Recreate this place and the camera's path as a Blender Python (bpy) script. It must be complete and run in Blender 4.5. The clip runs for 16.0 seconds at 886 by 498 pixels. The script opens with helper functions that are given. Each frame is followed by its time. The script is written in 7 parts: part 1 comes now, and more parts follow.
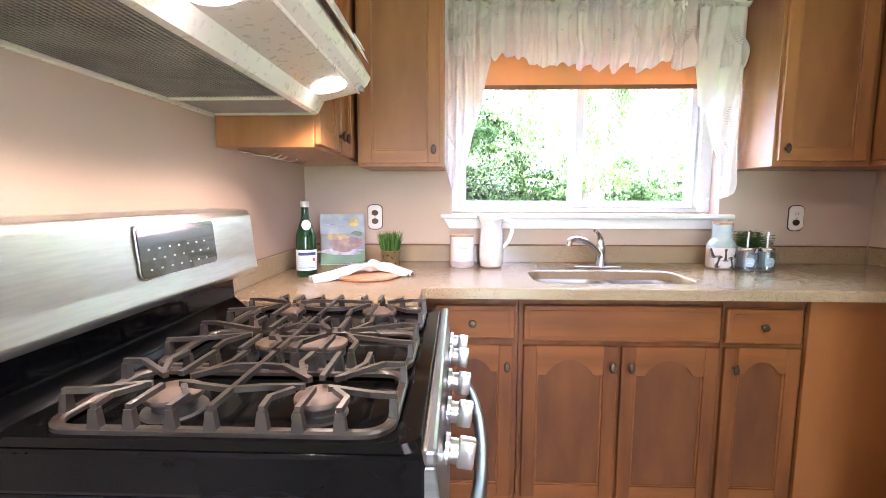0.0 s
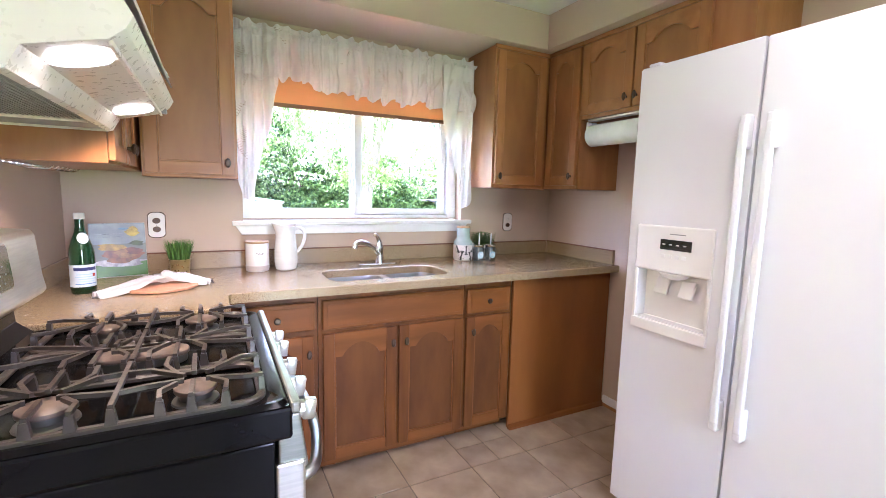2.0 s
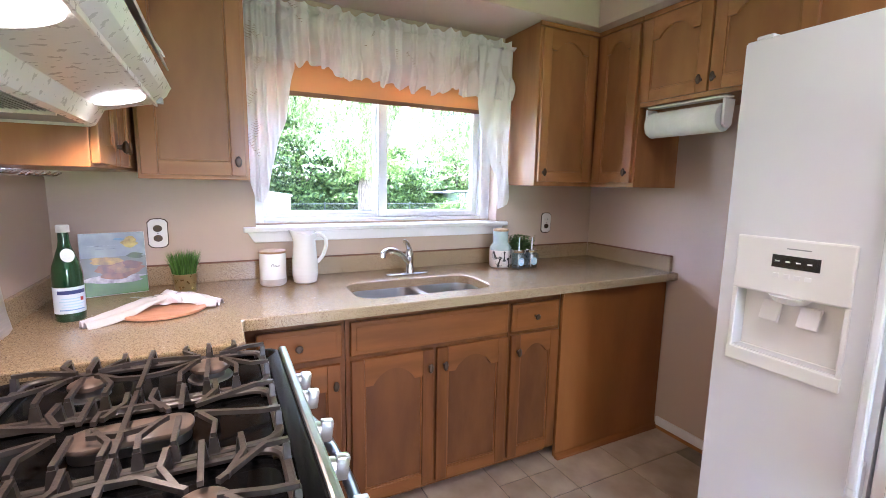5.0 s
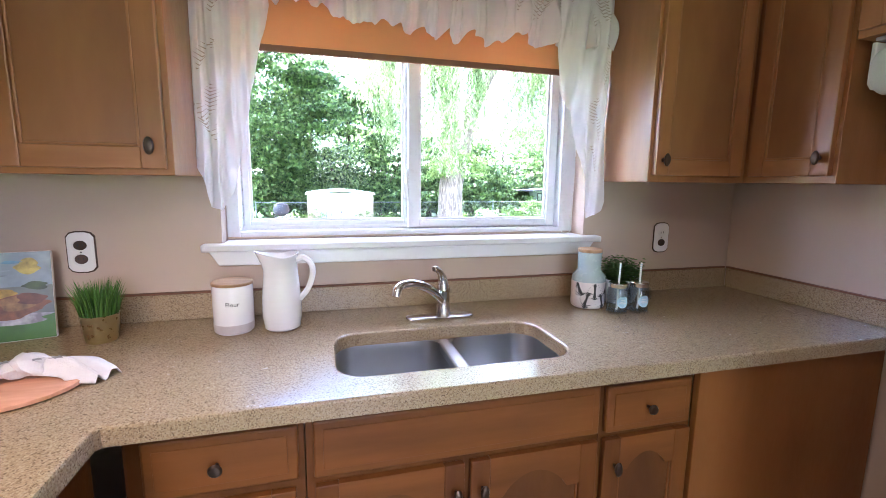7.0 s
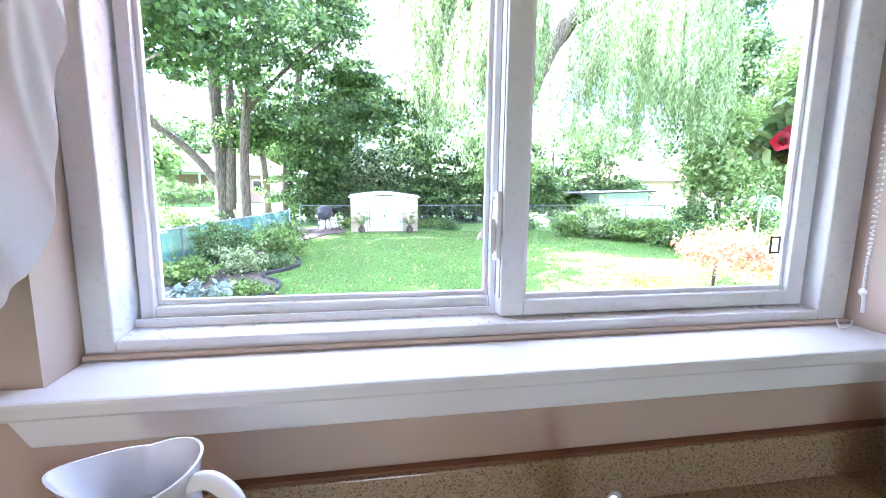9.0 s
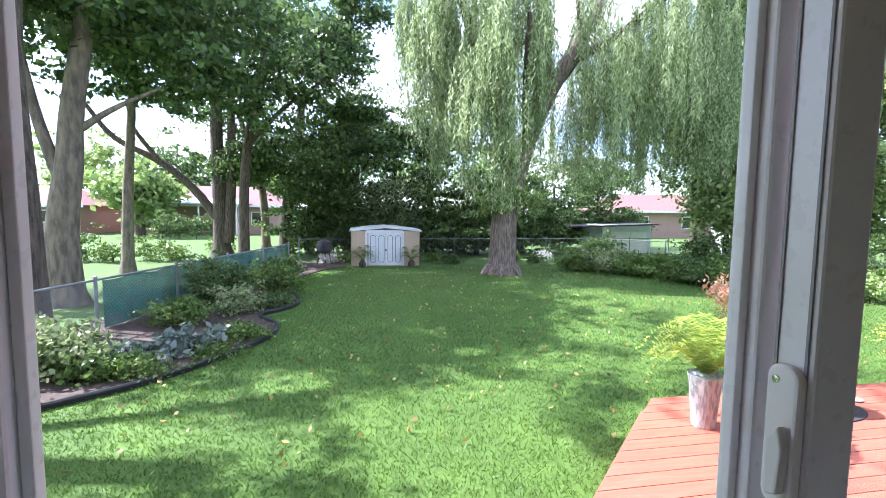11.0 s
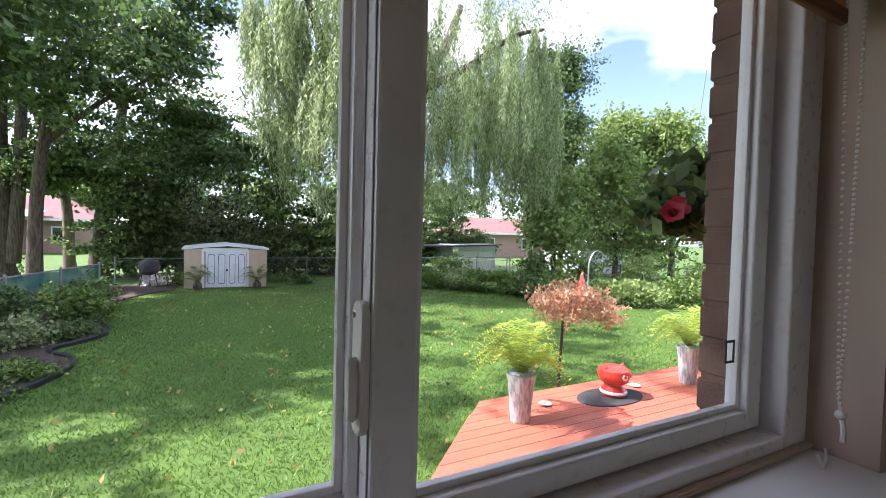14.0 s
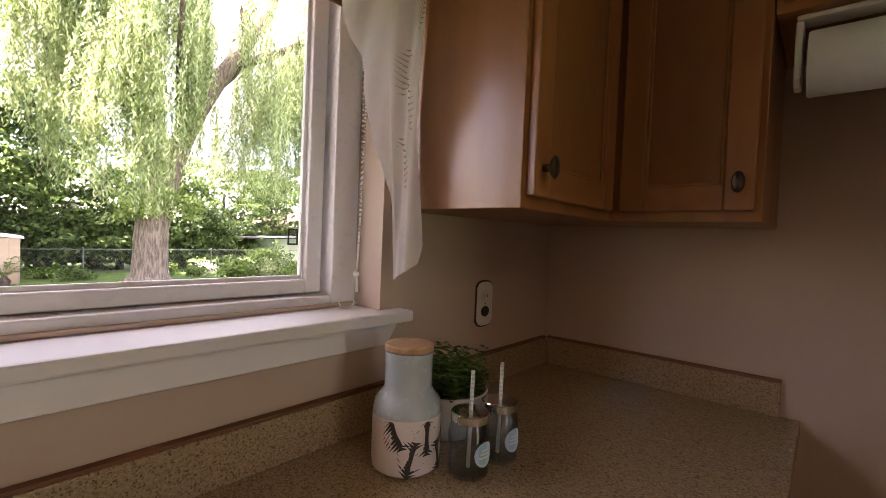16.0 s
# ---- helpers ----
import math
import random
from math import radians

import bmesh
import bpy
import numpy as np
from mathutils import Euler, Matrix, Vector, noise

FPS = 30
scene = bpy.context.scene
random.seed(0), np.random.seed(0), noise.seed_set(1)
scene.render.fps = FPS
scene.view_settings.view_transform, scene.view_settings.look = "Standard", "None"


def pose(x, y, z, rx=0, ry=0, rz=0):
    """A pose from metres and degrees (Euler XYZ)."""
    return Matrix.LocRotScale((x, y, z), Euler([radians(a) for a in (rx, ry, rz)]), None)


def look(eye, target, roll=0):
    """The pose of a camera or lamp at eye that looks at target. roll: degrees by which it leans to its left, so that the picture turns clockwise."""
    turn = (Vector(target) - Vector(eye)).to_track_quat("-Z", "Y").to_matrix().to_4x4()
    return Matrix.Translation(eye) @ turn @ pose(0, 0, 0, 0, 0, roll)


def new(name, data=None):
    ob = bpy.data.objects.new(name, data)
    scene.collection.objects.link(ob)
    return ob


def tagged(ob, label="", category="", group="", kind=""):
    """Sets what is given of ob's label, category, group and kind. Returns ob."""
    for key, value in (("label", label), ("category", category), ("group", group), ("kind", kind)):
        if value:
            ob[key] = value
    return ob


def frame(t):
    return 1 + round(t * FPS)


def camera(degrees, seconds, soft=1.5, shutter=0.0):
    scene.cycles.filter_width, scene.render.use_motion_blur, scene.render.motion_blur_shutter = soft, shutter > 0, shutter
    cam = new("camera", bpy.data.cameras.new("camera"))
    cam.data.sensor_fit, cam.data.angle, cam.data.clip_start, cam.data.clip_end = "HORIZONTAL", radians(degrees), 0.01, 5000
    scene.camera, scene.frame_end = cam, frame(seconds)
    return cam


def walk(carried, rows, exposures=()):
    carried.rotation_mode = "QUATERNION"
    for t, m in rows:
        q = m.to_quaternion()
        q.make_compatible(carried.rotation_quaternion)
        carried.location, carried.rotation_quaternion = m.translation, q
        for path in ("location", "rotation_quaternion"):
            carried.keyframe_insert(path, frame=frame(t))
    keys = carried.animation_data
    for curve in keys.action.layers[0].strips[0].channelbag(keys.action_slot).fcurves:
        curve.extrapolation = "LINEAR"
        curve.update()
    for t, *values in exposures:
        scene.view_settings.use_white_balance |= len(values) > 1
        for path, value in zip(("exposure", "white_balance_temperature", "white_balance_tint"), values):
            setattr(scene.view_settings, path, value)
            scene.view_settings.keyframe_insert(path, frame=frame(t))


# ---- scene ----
cam = camera(89.8, 16.0, soft=0.75)
PATH = [
    (0, (0.772, -2.252, 1.195), (0.71, -0.266, 0.968), 0.1),
    (0.5, (0.725, -2.401, 1.21), (1.03, -0.438, 0.982), 0.5),
    (1, (0.678, -2.52, 1.229), (1.303, -0.634, 0.998), 0.8),
    (1.5, (0.643, -2.567, 1.253), (1.456, -0.755, 1.017), 1.1),
    (2, (0.61, -2.578, 1.285), (1.52, -0.814, 1.039), 1.4),
    (2.5, (0.571, -2.56, 1.306), (1.522, -0.819, 1.054), 1.4),
    (3, (0.543, -2.53, 1.307), (1.502, -0.794, 1.052), 1.5),
    (3.5, (0.518, -2.505, 1.31), (1.479, -0.77, 1.055), 1.5),
    (4, (0.503, -2.465, 1.31), (1.464, -0.73, 1.051), 1.4),
    (4.2, (0.509, -2.433, 1.313), (1.458, -0.693, 1.048), 1.3),
    (6.3, (0.928, -1.824, 1.338), (1.599, 0.035, 1.034), 0.7),
    (6.5, (0.982, -1.765, 1.339), (1.601, 0.113, 1.036), 0.6),
    (7, (1.056, -1.564, 1.324), (1.58, 0.342, 1.023), 0.7),
    (7.5, (1.109, -1.3, 1.332), (1.553, 0.626, 1.026), 0.7),
    (7.8, (1.144, -1.166, 1.339), (1.53, 0.772, 1.029), 0.5),
    (8, (1.145, -1.074, 1.333), (1.54, 0.863, 1.032), 0.8),
    (8.5, (1.179, -0.798, 1.337), (1.538, 1.146, 1.033), 0.6),
    (9, (1.152, -0.608, 1.379), (1.488, 1.341, 1.081), 0.6),
    (9.2, (1.134, -0.534, 1.395), (1.449, 1.418, 1.097), 0.4),
    (11.5, (1.036, -0.133, 1.488), (1.401, 1.829, 1.367), 0.7),
    (12, (1.05, -0.12, 1.481), (1.452, 1.837, 1.383), 0.6),
    (12.5, (1.072, -0.109, 1.472), (1.559, 1.829, 1.39), 0.9),
    (13, (1.146, -0.113, 1.444), (1.785, 1.781, 1.378), 1.2),
    (13.5, (1.162, -0.212, 1.454), (1.961, 1.62, 1.389), 1.2),
    (14, (1.253, -0.247, 1.424), (2.188, 1.52, 1.366), 1.5),
    (14.5, (1.311, -0.323, 1.39), (2.385, 1.364, 1.338), 1.6),
    (15, (1.364, -0.432, 1.351), (2.589, 1.149, 1.302), 1.6),
    (15.5, (1.407, -0.578, 1.311), (2.769, 0.886, 1.268), 2.0),
    (16, (1.444, -0.711, 1.275), (2.955, 0.598, 1.225), 2.4),
]
walk(cam, [(t, look(eye, target, roll)) for t, eye, target, roll in PATH],
     exposures=[(0, 5.7, 5400, 29), (2.5, 5.45, 5250, 28), (4.2, 5.3, 5200, 28), (7.0, 4.95, 5200, 28), (8.0, 4.2, 5200, 27), (9.2, 4.35, 5200, 27), (11.3, 1.85, 5600, 25), (13.6, 1.8, 5850, 27), (14.6, 1.55, 6050, 27), (15.3, 2.0, 6300, 30), (16.0, 3.4, 7100, 39)])

# ---- light ----
FL = -0.04      # kitchen floor
LAWN = -0.65    # garden level
CEIL = 2.35
EAST = 2.81     # inner face of the east wall
world = bpy.data.worlds.new("world")
scene.world = world
world.use_nodes = True
wn = world.node_tree
sky = wn.nodes.new("ShaderNodeTexSky")
sky.sky_type = "NISHITA"
sky.sun_disc = False
sky.sun_elevation = radians(46)
sky.sun_rotation = radians(-69)
# thin bright clouds all over the sky
wtc = wn.nodes.new("ShaderNodeTexCoord")
wmap = wn.nodes.new("ShaderNodeMapping")
wmap.inputs["Scale"].default_value = (1, 1, 2.6)
cloud = wn.nodes.new("ShaderNodeTexNoise")
cloud.inputs["Scale"].default_value, cloud.inputs["Detail"].default_value = 2.6, 7
cramp = wn.nodes.new("ShaderNodeValToRGB")
cramp.color_ramp.elements[0].position, cramp.color_ramp.elements[1].position = 0.42, 0.62
cmix = wn.nodes.new("ShaderNodeMix")
cmix.data_type = "RGBA"
cmix.inputs["B"].default_value = (7.5, 7.8, 8.2, 1)
wn.links.new(wtc.outputs["Generated"], wmap.inputs[0])
wn.links.new(wmap.outputs[0], cloud.inputs["Vector"])
wn.links.new(cloud.outputs["Fac"], cramp.inputs[0])
wn.links.new(cramp.outputs[0], cmix.inputs["Factor"])
wn.links.new(sky.outputs[0], cmix.inputs["A"])
wn.links.new(cmix.outputs["Result"], wn.nodes["Background"].inputs[0])
wn.nodes["Background"].inputs[1].default_value = 0.115
sun = bpy.data.lights.new("sun", "SUN")
sun.energy, sun.angle, sun.color = 5.0, radians(0.6), (1.0, 0.95, 0.86)
new("sun", sun).matrix_world = look((-7.4, 2.8, 8.2), (0, 0, 0))


def area(name, at, target, w, h, watts, colour):
    lamp = bpy.data.lights.new(name, "AREA")
    lamp.shape, lamp.size, lamp.size_y, lamp.energy, lamp.color = "RECTANGLE", w, h, watts, colour
    new(name, lamp).matrix_world = look(at, target)


# unseen fill light standing for an assumed glazed door in the room behind
area("south_fill", (1.375, -5.2, 1.0), (1.375, 0, 1.0), 0.8, 1.95, 0.34, (1.0, 0.90, 0.80))
# unseen kitchen fill, hung where a ceiling lamp is assumed
area("ceiling_fill", (1.45, -2.3, CEIL - 0.07), (1.45, -2.3, 0), 0.9, 0.5, 0.48, (1.0, 0.86, 0.70))
for hy in (-1.565, -0.975):
    spot = bpy.data.lights.new("hood_bulb", "SPOT")
    spot.energy, spot.spot_size, spot.spot_blend, spot.shadow_soft_size, spot.color = 0.5, radians(160), 0.35, 0.03, (1.0, 0.74, 0.46)
    new("hood_bulb", spot).matrix_world = look((0.412, hy, 1.488), (0.72, hy, 0))

# ---- helpers ----


def mat(name, base, rough=0.5, metal=0.0, second=None, scale=6.0, stretch=(1, 1, 1), bump=0.0, bscale=60.0, coat=0.0,
        detail=5.0, contrast=(0.35, 0.65), alpha=1.0, trans=0.0, emit=0.0, rvar=0.12, wave=0.0, sheen=0.0):
    """A two-scale noise material."""
    m = bpy.data.materials.new(name)
    m.use_nodes = True
    n, l = m.node_tree.nodes, m.node_tree.links
    b = n["Principled BSDF"]
    tc = n.new("ShaderNodeTexCoord")
    mp = n.new("ShaderNodeMapping")
    mp.inputs["Scale"].default_value = stretch
    l.new(tc.outputs["Object"], mp.inputs[0])
    tx = n.new("ShaderNodeTexNoise")
    tx.inputs["Scale"].default_value, tx.inputs["Detail"].default_value = scale, detail
    l.new(mp.outputs[0], tx.inputs["Vector"])
    ramp = n.new("ShaderNodeValToRGB")
    second = second or tuple(c * 0.8 for c in base)
    e = ramp.color_ramp.elements
    e[0].position, e[1].position = contrast
    e[0].color, e[1].color = (*second, 1), (*base, 1)
    l.new(tx.outputs["Fac"], ramp.inputs[0])
    info = n.new("ShaderNodeObjectInfo")
    hsv = n.new("ShaderNodeHueSaturation")
    rng = n.new("ShaderNodeMapRange")
    rng.inputs["To Min"].default_value, rng.inputs["To Max"].default_value = 0.94, 1.06
    l.new(info.outputs["Random"], rng.inputs["Value"])
    l.new(rng.outputs[0], hsv.inputs["Value"])
    l.new(ramp.outputs[0], hsv.inputs["Color"])
    l.new(hsv.outputs[0], b.inputs["Base Color"])
    fine = n.new("ShaderNodeTexNoise")
    fine.inputs["Scale"].default_value, fine.inputs["Detail"].default_value = bscale, 4
    l.new(mp.outputs[0], fine.inputs["Vector"])
    rr = n.new("ShaderNodeMapRange")
    rr.inputs["To Min"].default_value, rr.inputs["To Max"].default_value = max(0.02, rough - rvar), min(1, rough + rvar)
    l.new(fine.outputs["Fac"], rr.inputs["Value"])
    l.new(rr.outputs[0], b.inputs["Roughness"])
    b.inputs["Metallic"].default_value = metal
    b.inputs["Coat Weight"].default_value = coat
    b.inputs["Coat Roughness"].default_value = 0.15
    b.inputs["Alpha"].default_value = alpha
    b.inputs["Transmission Weight"].default_value = trans
    if emit:
        b.inputs["Emission Color"].default_value = (*base, 1)
        b.inputs["Emission Strength"].default_value = emit
    if bump:
        bp = n.new("ShaderNodeBump")
        bp.inputs["Strength"].default_value, bp.inputs["Distance"].default_value = bump, 0.004
        l.new(fine.outputs["Fac"], bp.inputs["Height"])
        l.new(bp.outputs[0], b.inputs["Normal"])
    return m


def leaf_mat(name, dark, light, glow=0.35, rough=0.5):
    """Leaves: each one its own tint, some light through them."""
    m = bpy.data.materials.new(name)
    m.use_nodes = True
    n, l = m.node_tree.nodes, m.node_tree.links
    b = n["Principled BSDF"]
    geo = n.new("ShaderNodeNewGeometry")
    ramp = n.new("ShaderNodeValToRGB")
    e = ramp.color_ramp.elements
    e[0].color, e[1].color = (*dark, 1), (*light, 1)
    l.new(geo.outputs["Random Per Island"], ramp.inputs[0])
    l.new(ramp.outputs[0], b.inputs["Base Color"])
    b.inputs["Roughness"].default_value = rough
    tr = n.new("ShaderNodeBsdfTranslucent")
    l.new(ramp.outputs[0], tr.inputs[0])
    mix = n.new("ShaderNodeMixShader")
    mix.inputs[0].default_value = glow
    l.new(b.outputs[0], mix.inputs[1])
    l.new(tr.outputs[0], mix.inputs[2])
    l.new(mix.outputs[0], n["Material Output"].inputs[0])
    return m


def thing(name, at, label, category, group="", kind=""):
    ob = new(name)
    ob.empty_display_size = 0.05
    ob.location = at
    return tagged(ob, label, category, group, kind)


def part(name, bm, material, parent=None, label="", smooth=False, fix=True):
    """Links a bmesh, built in world places, as one mesh under a thing or a part."""
    if fix:
        bmesh.ops.recalc_face_normals(bm, faces=bm.faces)
    me = bpy.data.meshes.new(name)
    bm.to_mesh(me)
    bm.free()
    me.materials.append(material)
    if smooth:
        me.polygons.foreach_set("use_smooth", [True] * len(me.polygons))
        me.set_sharp_from_angle(angle=radians(40))
    ob = new(name, me)
    if parent:
        ob.parent = parent
        if parent.type == "EMPTY":
            ob.matrix_parent_inverse = Matrix.Translation(parent.location).inverted()
    if label:
        tagged(ob, label)
    return ob


def structure(name, bm, material, label="", smooth=False):
    return tagged(part(name, bm, material, smooth=smooth), label, kind="structure")


def bx(x0, x1, y0, y1, z0, z1, bev=0.0, bm=None, seg=2):
    """A box with rounded edges, added to bm."""
    b = bmesh.new()
    bmesh.ops.create_cube(b, size=1, matrix=Matrix.Translation(((x0 + x1) / 2, (y0 + y1) / 2, (z0 + z1) / 2)) @ Matrix.Diagonal((abs(x1 - x0), abs(y1 - y0), abs(z1 - z0), 1)))
    if bev:
        bmesh.ops.bevel(b, geom=b.edges[:], offset=bev, segments=seg, affect="EDGES", profile=0.5)
    return join(bm, b)


def join(bm, b):
    if bm is None:
        return b
    me = bpy.data.meshes.new("joined")
    b.to_mesh(me)
    b.free()
    bm.from_mesh(me)
    bpy.data.meshes.remove(me)
    return bm


def turned(bm, m):
    bmesh.ops.transform(bm, matrix=m, verts=bm.verts)
    return bm


def prism(poly, a, b, axis="y", bev=0.0, bm=None):
    """A flat outline pushed from a to b along an axis. The outline's pair: the two other axes, in order."""
    t = bmesh.new()
    put = {"x": lambda p, v: (v, p[0], p[1]), "y": lambda p, v: (p[0], v, p[1]), "z": lambda p, v: (p[0], p[1], v)}[axis]
    lo = [t.verts.new(put(p, a)) for p in poly]
    hi = [t.verts.new(put(p, b)) for p in poly]
    t.faces.new(lo)
    t.faces.new(hi)
    for i in range(len(poly)):
        j = (i + 1) % len(poly)
        t.faces.new((lo[i], lo[j], hi[j], hi[i]))
    bmesh.ops.recalc_face_normals(t, faces=t.faces)
    if bev:
        bmesh.ops.bevel(t, geom=t.edges[:], offset=bev, segments=2, affect="EDGES", profile=0.5)
    return join(bm, t)


def lathe(profile, at=(0, 0, 0), n=28, bm=None, squash=(1, 1)):
    """A turned shape from (radius, height) pairs."""
    t = bmesh.new()
    rings = []
    for r, z in profile:
        rings.append([t.verts.new((at[0] + r * squash[0] * math.cos(2 * math.pi * i / n), at[1] + r * squash[1] * math.sin(2 * math.pi * i / n), at[2] + z)) for i in range(n)])
    for a, b in zip(rings, rings[1:]):
        for i in range(n):
            t.faces.new((a[i], a[(i + 1) % n], b[(i + 1) % n], b[i]))
    if profile[0][0] > 1e-5:
        t.faces.new(rings[0][::-1])
    if profile[-1][0] > 1e-5:
        t.faces.new(rings[-1])
    bmesh.ops.remove_doubles(t, verts=t.verts, dist=1e-6)
    return join(bm, t)


def tube(points, r, n=8, bm=None, square=False):
    """A rod along points; r may be one radius or one for each point."""
    t = bmesh.new()
    pts = [Vector(p) for p in points]
    rs = r if isinstance(r, (list, tuple)) else [r] * len(pts)
    n = 4 if square else n
    rings = []
    for i, p in enumerate(pts):
        d = (pts[min(i + 1, len(pts) - 1)] - pts[max(i - 1, 0)]).normalized()
        if i == 0:
            s = d.cross(Vector((0, 0, 1)) if abs(d.z) < 0.95 else Vector((1, 0, 0))).normalized()
        else:
            s = (s - d * s.dot(d)).normalized()
        u = s.cross(d).normalized()
        rings.append([t.verts.new(p + rs[i] * (s * math.cos(2 * math.pi * (k + 0.5) / n) + u * math.sin(2 * math.pi * (k + 0.5) / n))) for k in range(n)])
    for a, b in zip(rings, rings[1:]):
        for k in range(n):
            t.faces.new((a[k], a[(k + 1) % n], b[(k + 1) % n], b[k]))
    t.faces.new(rings[0][::-1])
    t.faces.new(rings[-1])
    return join(bm, t)


def curve(points, steps=6):
    """A smooth line through points."""
    p = [Vector(q) for q in points]
    p = [2 * p[0] - p[1]] + p + [2 * p[-1] - p[-2]]
    out = []
    for i in range(1, len(p) - 2):
        for s in range(steps):
            t = s / steps
            a, b, c, d = p[i - 1:i + 3]
            out.append(0.5 * (2 * b + (c - a) * t + (2 * a - 5 * b + 4 * c - d) * t * t + (3 * b - a - 3 * c + d) * t ** 3))
    out.append(p[-2])
    return out


def mesh_of(name, verts, faces, material, parent=None, smooth=False, label=""):
    me = bpy.data.meshes.new(name)
    me.from_pydata(verts, [], faces)
    me.materials.append(material)
    if smooth:
        me.polygons.foreach_set("use_smooth", [True] * len(me.polygons))
    ob = new(name, me)
    if parent:
        ob.parent = parent
        if parent.type == "EMPTY":
            ob.matrix_parent_inverse = Matrix.Translation(parent.location).inverted()
    if label:
        tagged(ob, label)
    return ob


def rect_round(x0, x1, y0, y1, r, n=5):
    out = []
    for cx, cy, a in ((x1 - r, y1 - r, 0), (x0 + r, y1 - r, 90), (x0 + r, y0 + r, 180), (x1 - r, y0 + r, 270)):
        out += [(cx + r * math.cos(radians(a + 90 * k / n)), cy + r * math.sin(radians(a + 90 * k / n))) for k in range(n + 1)]
    return out


# ---- materials ----
WALL = mat("beige_paint", (0.54, 0.43, 0.335), 0.6, second=(0.51, 0.40, 0.31), scale=1.5, bump=0.06, bscale=220)
CEILM = mat("ceiling_paint", (0.78, 0.76, 0.72), 0.8, second=(0.75, 0.73, 0.69), scale=2, bump=0.15, bscale=120)
WOOD = mat("stained_maple", (0.38, 0.168, 0.048), 0.4, second=(0.26, 0.105, 0.028), scale=2.6, stretch=(5, 5, 0.8), bump=0.05, bscale=45, coat=0.25, contrast=(0.3, 0.72))
WOODH = mat("stained_maple_rail", (0.39, 0.173, 0.05), 0.4, second=(0.265, 0.108, 0.029), scale=2.6, stretch=(0.8, 5, 6), bump=0.05, bscale=45, coat=0.25, contrast=(0.3, 0.72))
WOODP = mat("worn_maple_panel", (0.33, 0.145, 0.042), 0.45, second=(0.215, 0.09, 0.026), scale=3.2, stretch=(2.2, 2.2, 0.7), bump=0.05, bscale=40, coat=0.15, contrast=(0.3, 0.7))
# worn brown base maple, with the dimmer light low down also put into its colour
WOODB = mat("worn_maple_toned_down", (0.19, 0.066, 0.012), 0.5, second=(0.10, 0.033, 0.007), scale=2.8, stretch=(5, 5, 0.8), bump=0.05, bscale=45, coat=0.06, contrast=(0.3, 0.72))
WOODBH = mat("worn_maple_rail_toned_down", (0.24, 0.086, 0.016), 0.5, second=(0.15, 0.051, 0.010), scale=2.8, stretch=(0.8, 5, 6), bump=0.05, bscale=45, coat=0.06, contrast=(0.3, 0.72))
WOODBP = mat("worn_panel_toned_down", (0.15, 0.053, 0.011), 0.55, second=(0.075, 0.026, 0.007), scale=3.4, stretch=(2.2, 2.2, 0.7), bump=0.05, bscale=40, coat=0.04, contrast=(0.3, 0.7))
BRONZE = mat("aged_bronze", (0.10, 0.07, 0.05), 0.35, 0.85, scale=30, bump=0.1)
WHITE = mat("white_trim_paint", (0.80, 0.80, 0.80), 0.35, second=(0.76, 0.75, 0.73), scale=5, bump=0.03, bscale=90)
VINYL = mat("white_vinyl", (0.80, 0.80, 0.81), 0.3, second=(0.75, 0.75, 0.76), scale=4, bump=0.02)
ENAMEL = mat("white_appliance_enamel", (0.76, 0.76, 0.775), 0.22, second=(0.74, 0.74, 0.755), scale=2, bump=0.03, bscale=300, coat=0.3)
HOODM = mat("ivory_hood_enamel", (0.68, 0.64, 0.55), 0.3, second=(0.64, 0.60, 0.51), scale=3, coat=0.2)
PLASTIC = mat("white_plastic", (0.78, 0.77, 0.74), 0.4, second=(0.74, 0.73, 0.70), scale=6)
GREYP = mat("grey_plastic", (0.30, 0.30, 0.30), 0.5)
BLACK = mat("black_enamel", (0.004, 0.004, 0.0045), 0.1, second=(0.006, 0.006, 0.006), scale=8, rvar=0.05)
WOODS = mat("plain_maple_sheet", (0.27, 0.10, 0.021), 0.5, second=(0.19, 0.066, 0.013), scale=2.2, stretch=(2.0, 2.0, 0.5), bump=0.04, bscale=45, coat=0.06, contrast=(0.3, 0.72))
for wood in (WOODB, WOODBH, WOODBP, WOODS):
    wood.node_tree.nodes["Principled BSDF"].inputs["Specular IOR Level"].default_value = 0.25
BLACK.node_tree.nodes["Principled BSDF"].inputs["Specular IOR Level"].default_value = 0.14
IRON = mat("cast_iron", (0.030, 0.024, 0.020), 0.34, second=(0.05, 0.039, 0.031), scale=30, bump=0.15, bscale=160)
STEEL = mat("brushed_steel", (0.62, 0.62, 0.60), 0.32, 1.0, second=(0.55, 0.55, 0.54), scale=12, stretch=(1, 1, 14), rvar=0.08)
SINKM = mat("sink_steel", (0.50, 0.50, 0.50), 0.28, 1.0, second=(0.47, 0.47, 0.47), scale=6, stretch=(2, 2, 1), rvar=0.01)
CHROME = mat("chrome", (0.75, 0.75, 0.76), 0.1, 1.0, rvar=0.05)
CAPM = mat("burner_cap", (0.15, 0.105, 0.08), 0.45, 0.0, second=(0.10, 0.07, 0.052), scale=20, bump=0.1)
ALU = mat("burner_aluminium", (0.24, 0.23, 0.22), 0.4, 0.9, scale=20)
FILTER = mat("filter_aluminium", (0.42, 0.40, 0.37), 0.45, 0.8, second=(0.32, 0.30, 0.27), scale=10)
DSTEEL = mat("dark_brushed_steel", (0.30, 0.31, 0.31), 0.36, 1.0, second=(0.24, 0.25, 0.25), scale=12, stretch=(1, 1, 14), rvar=0.06)
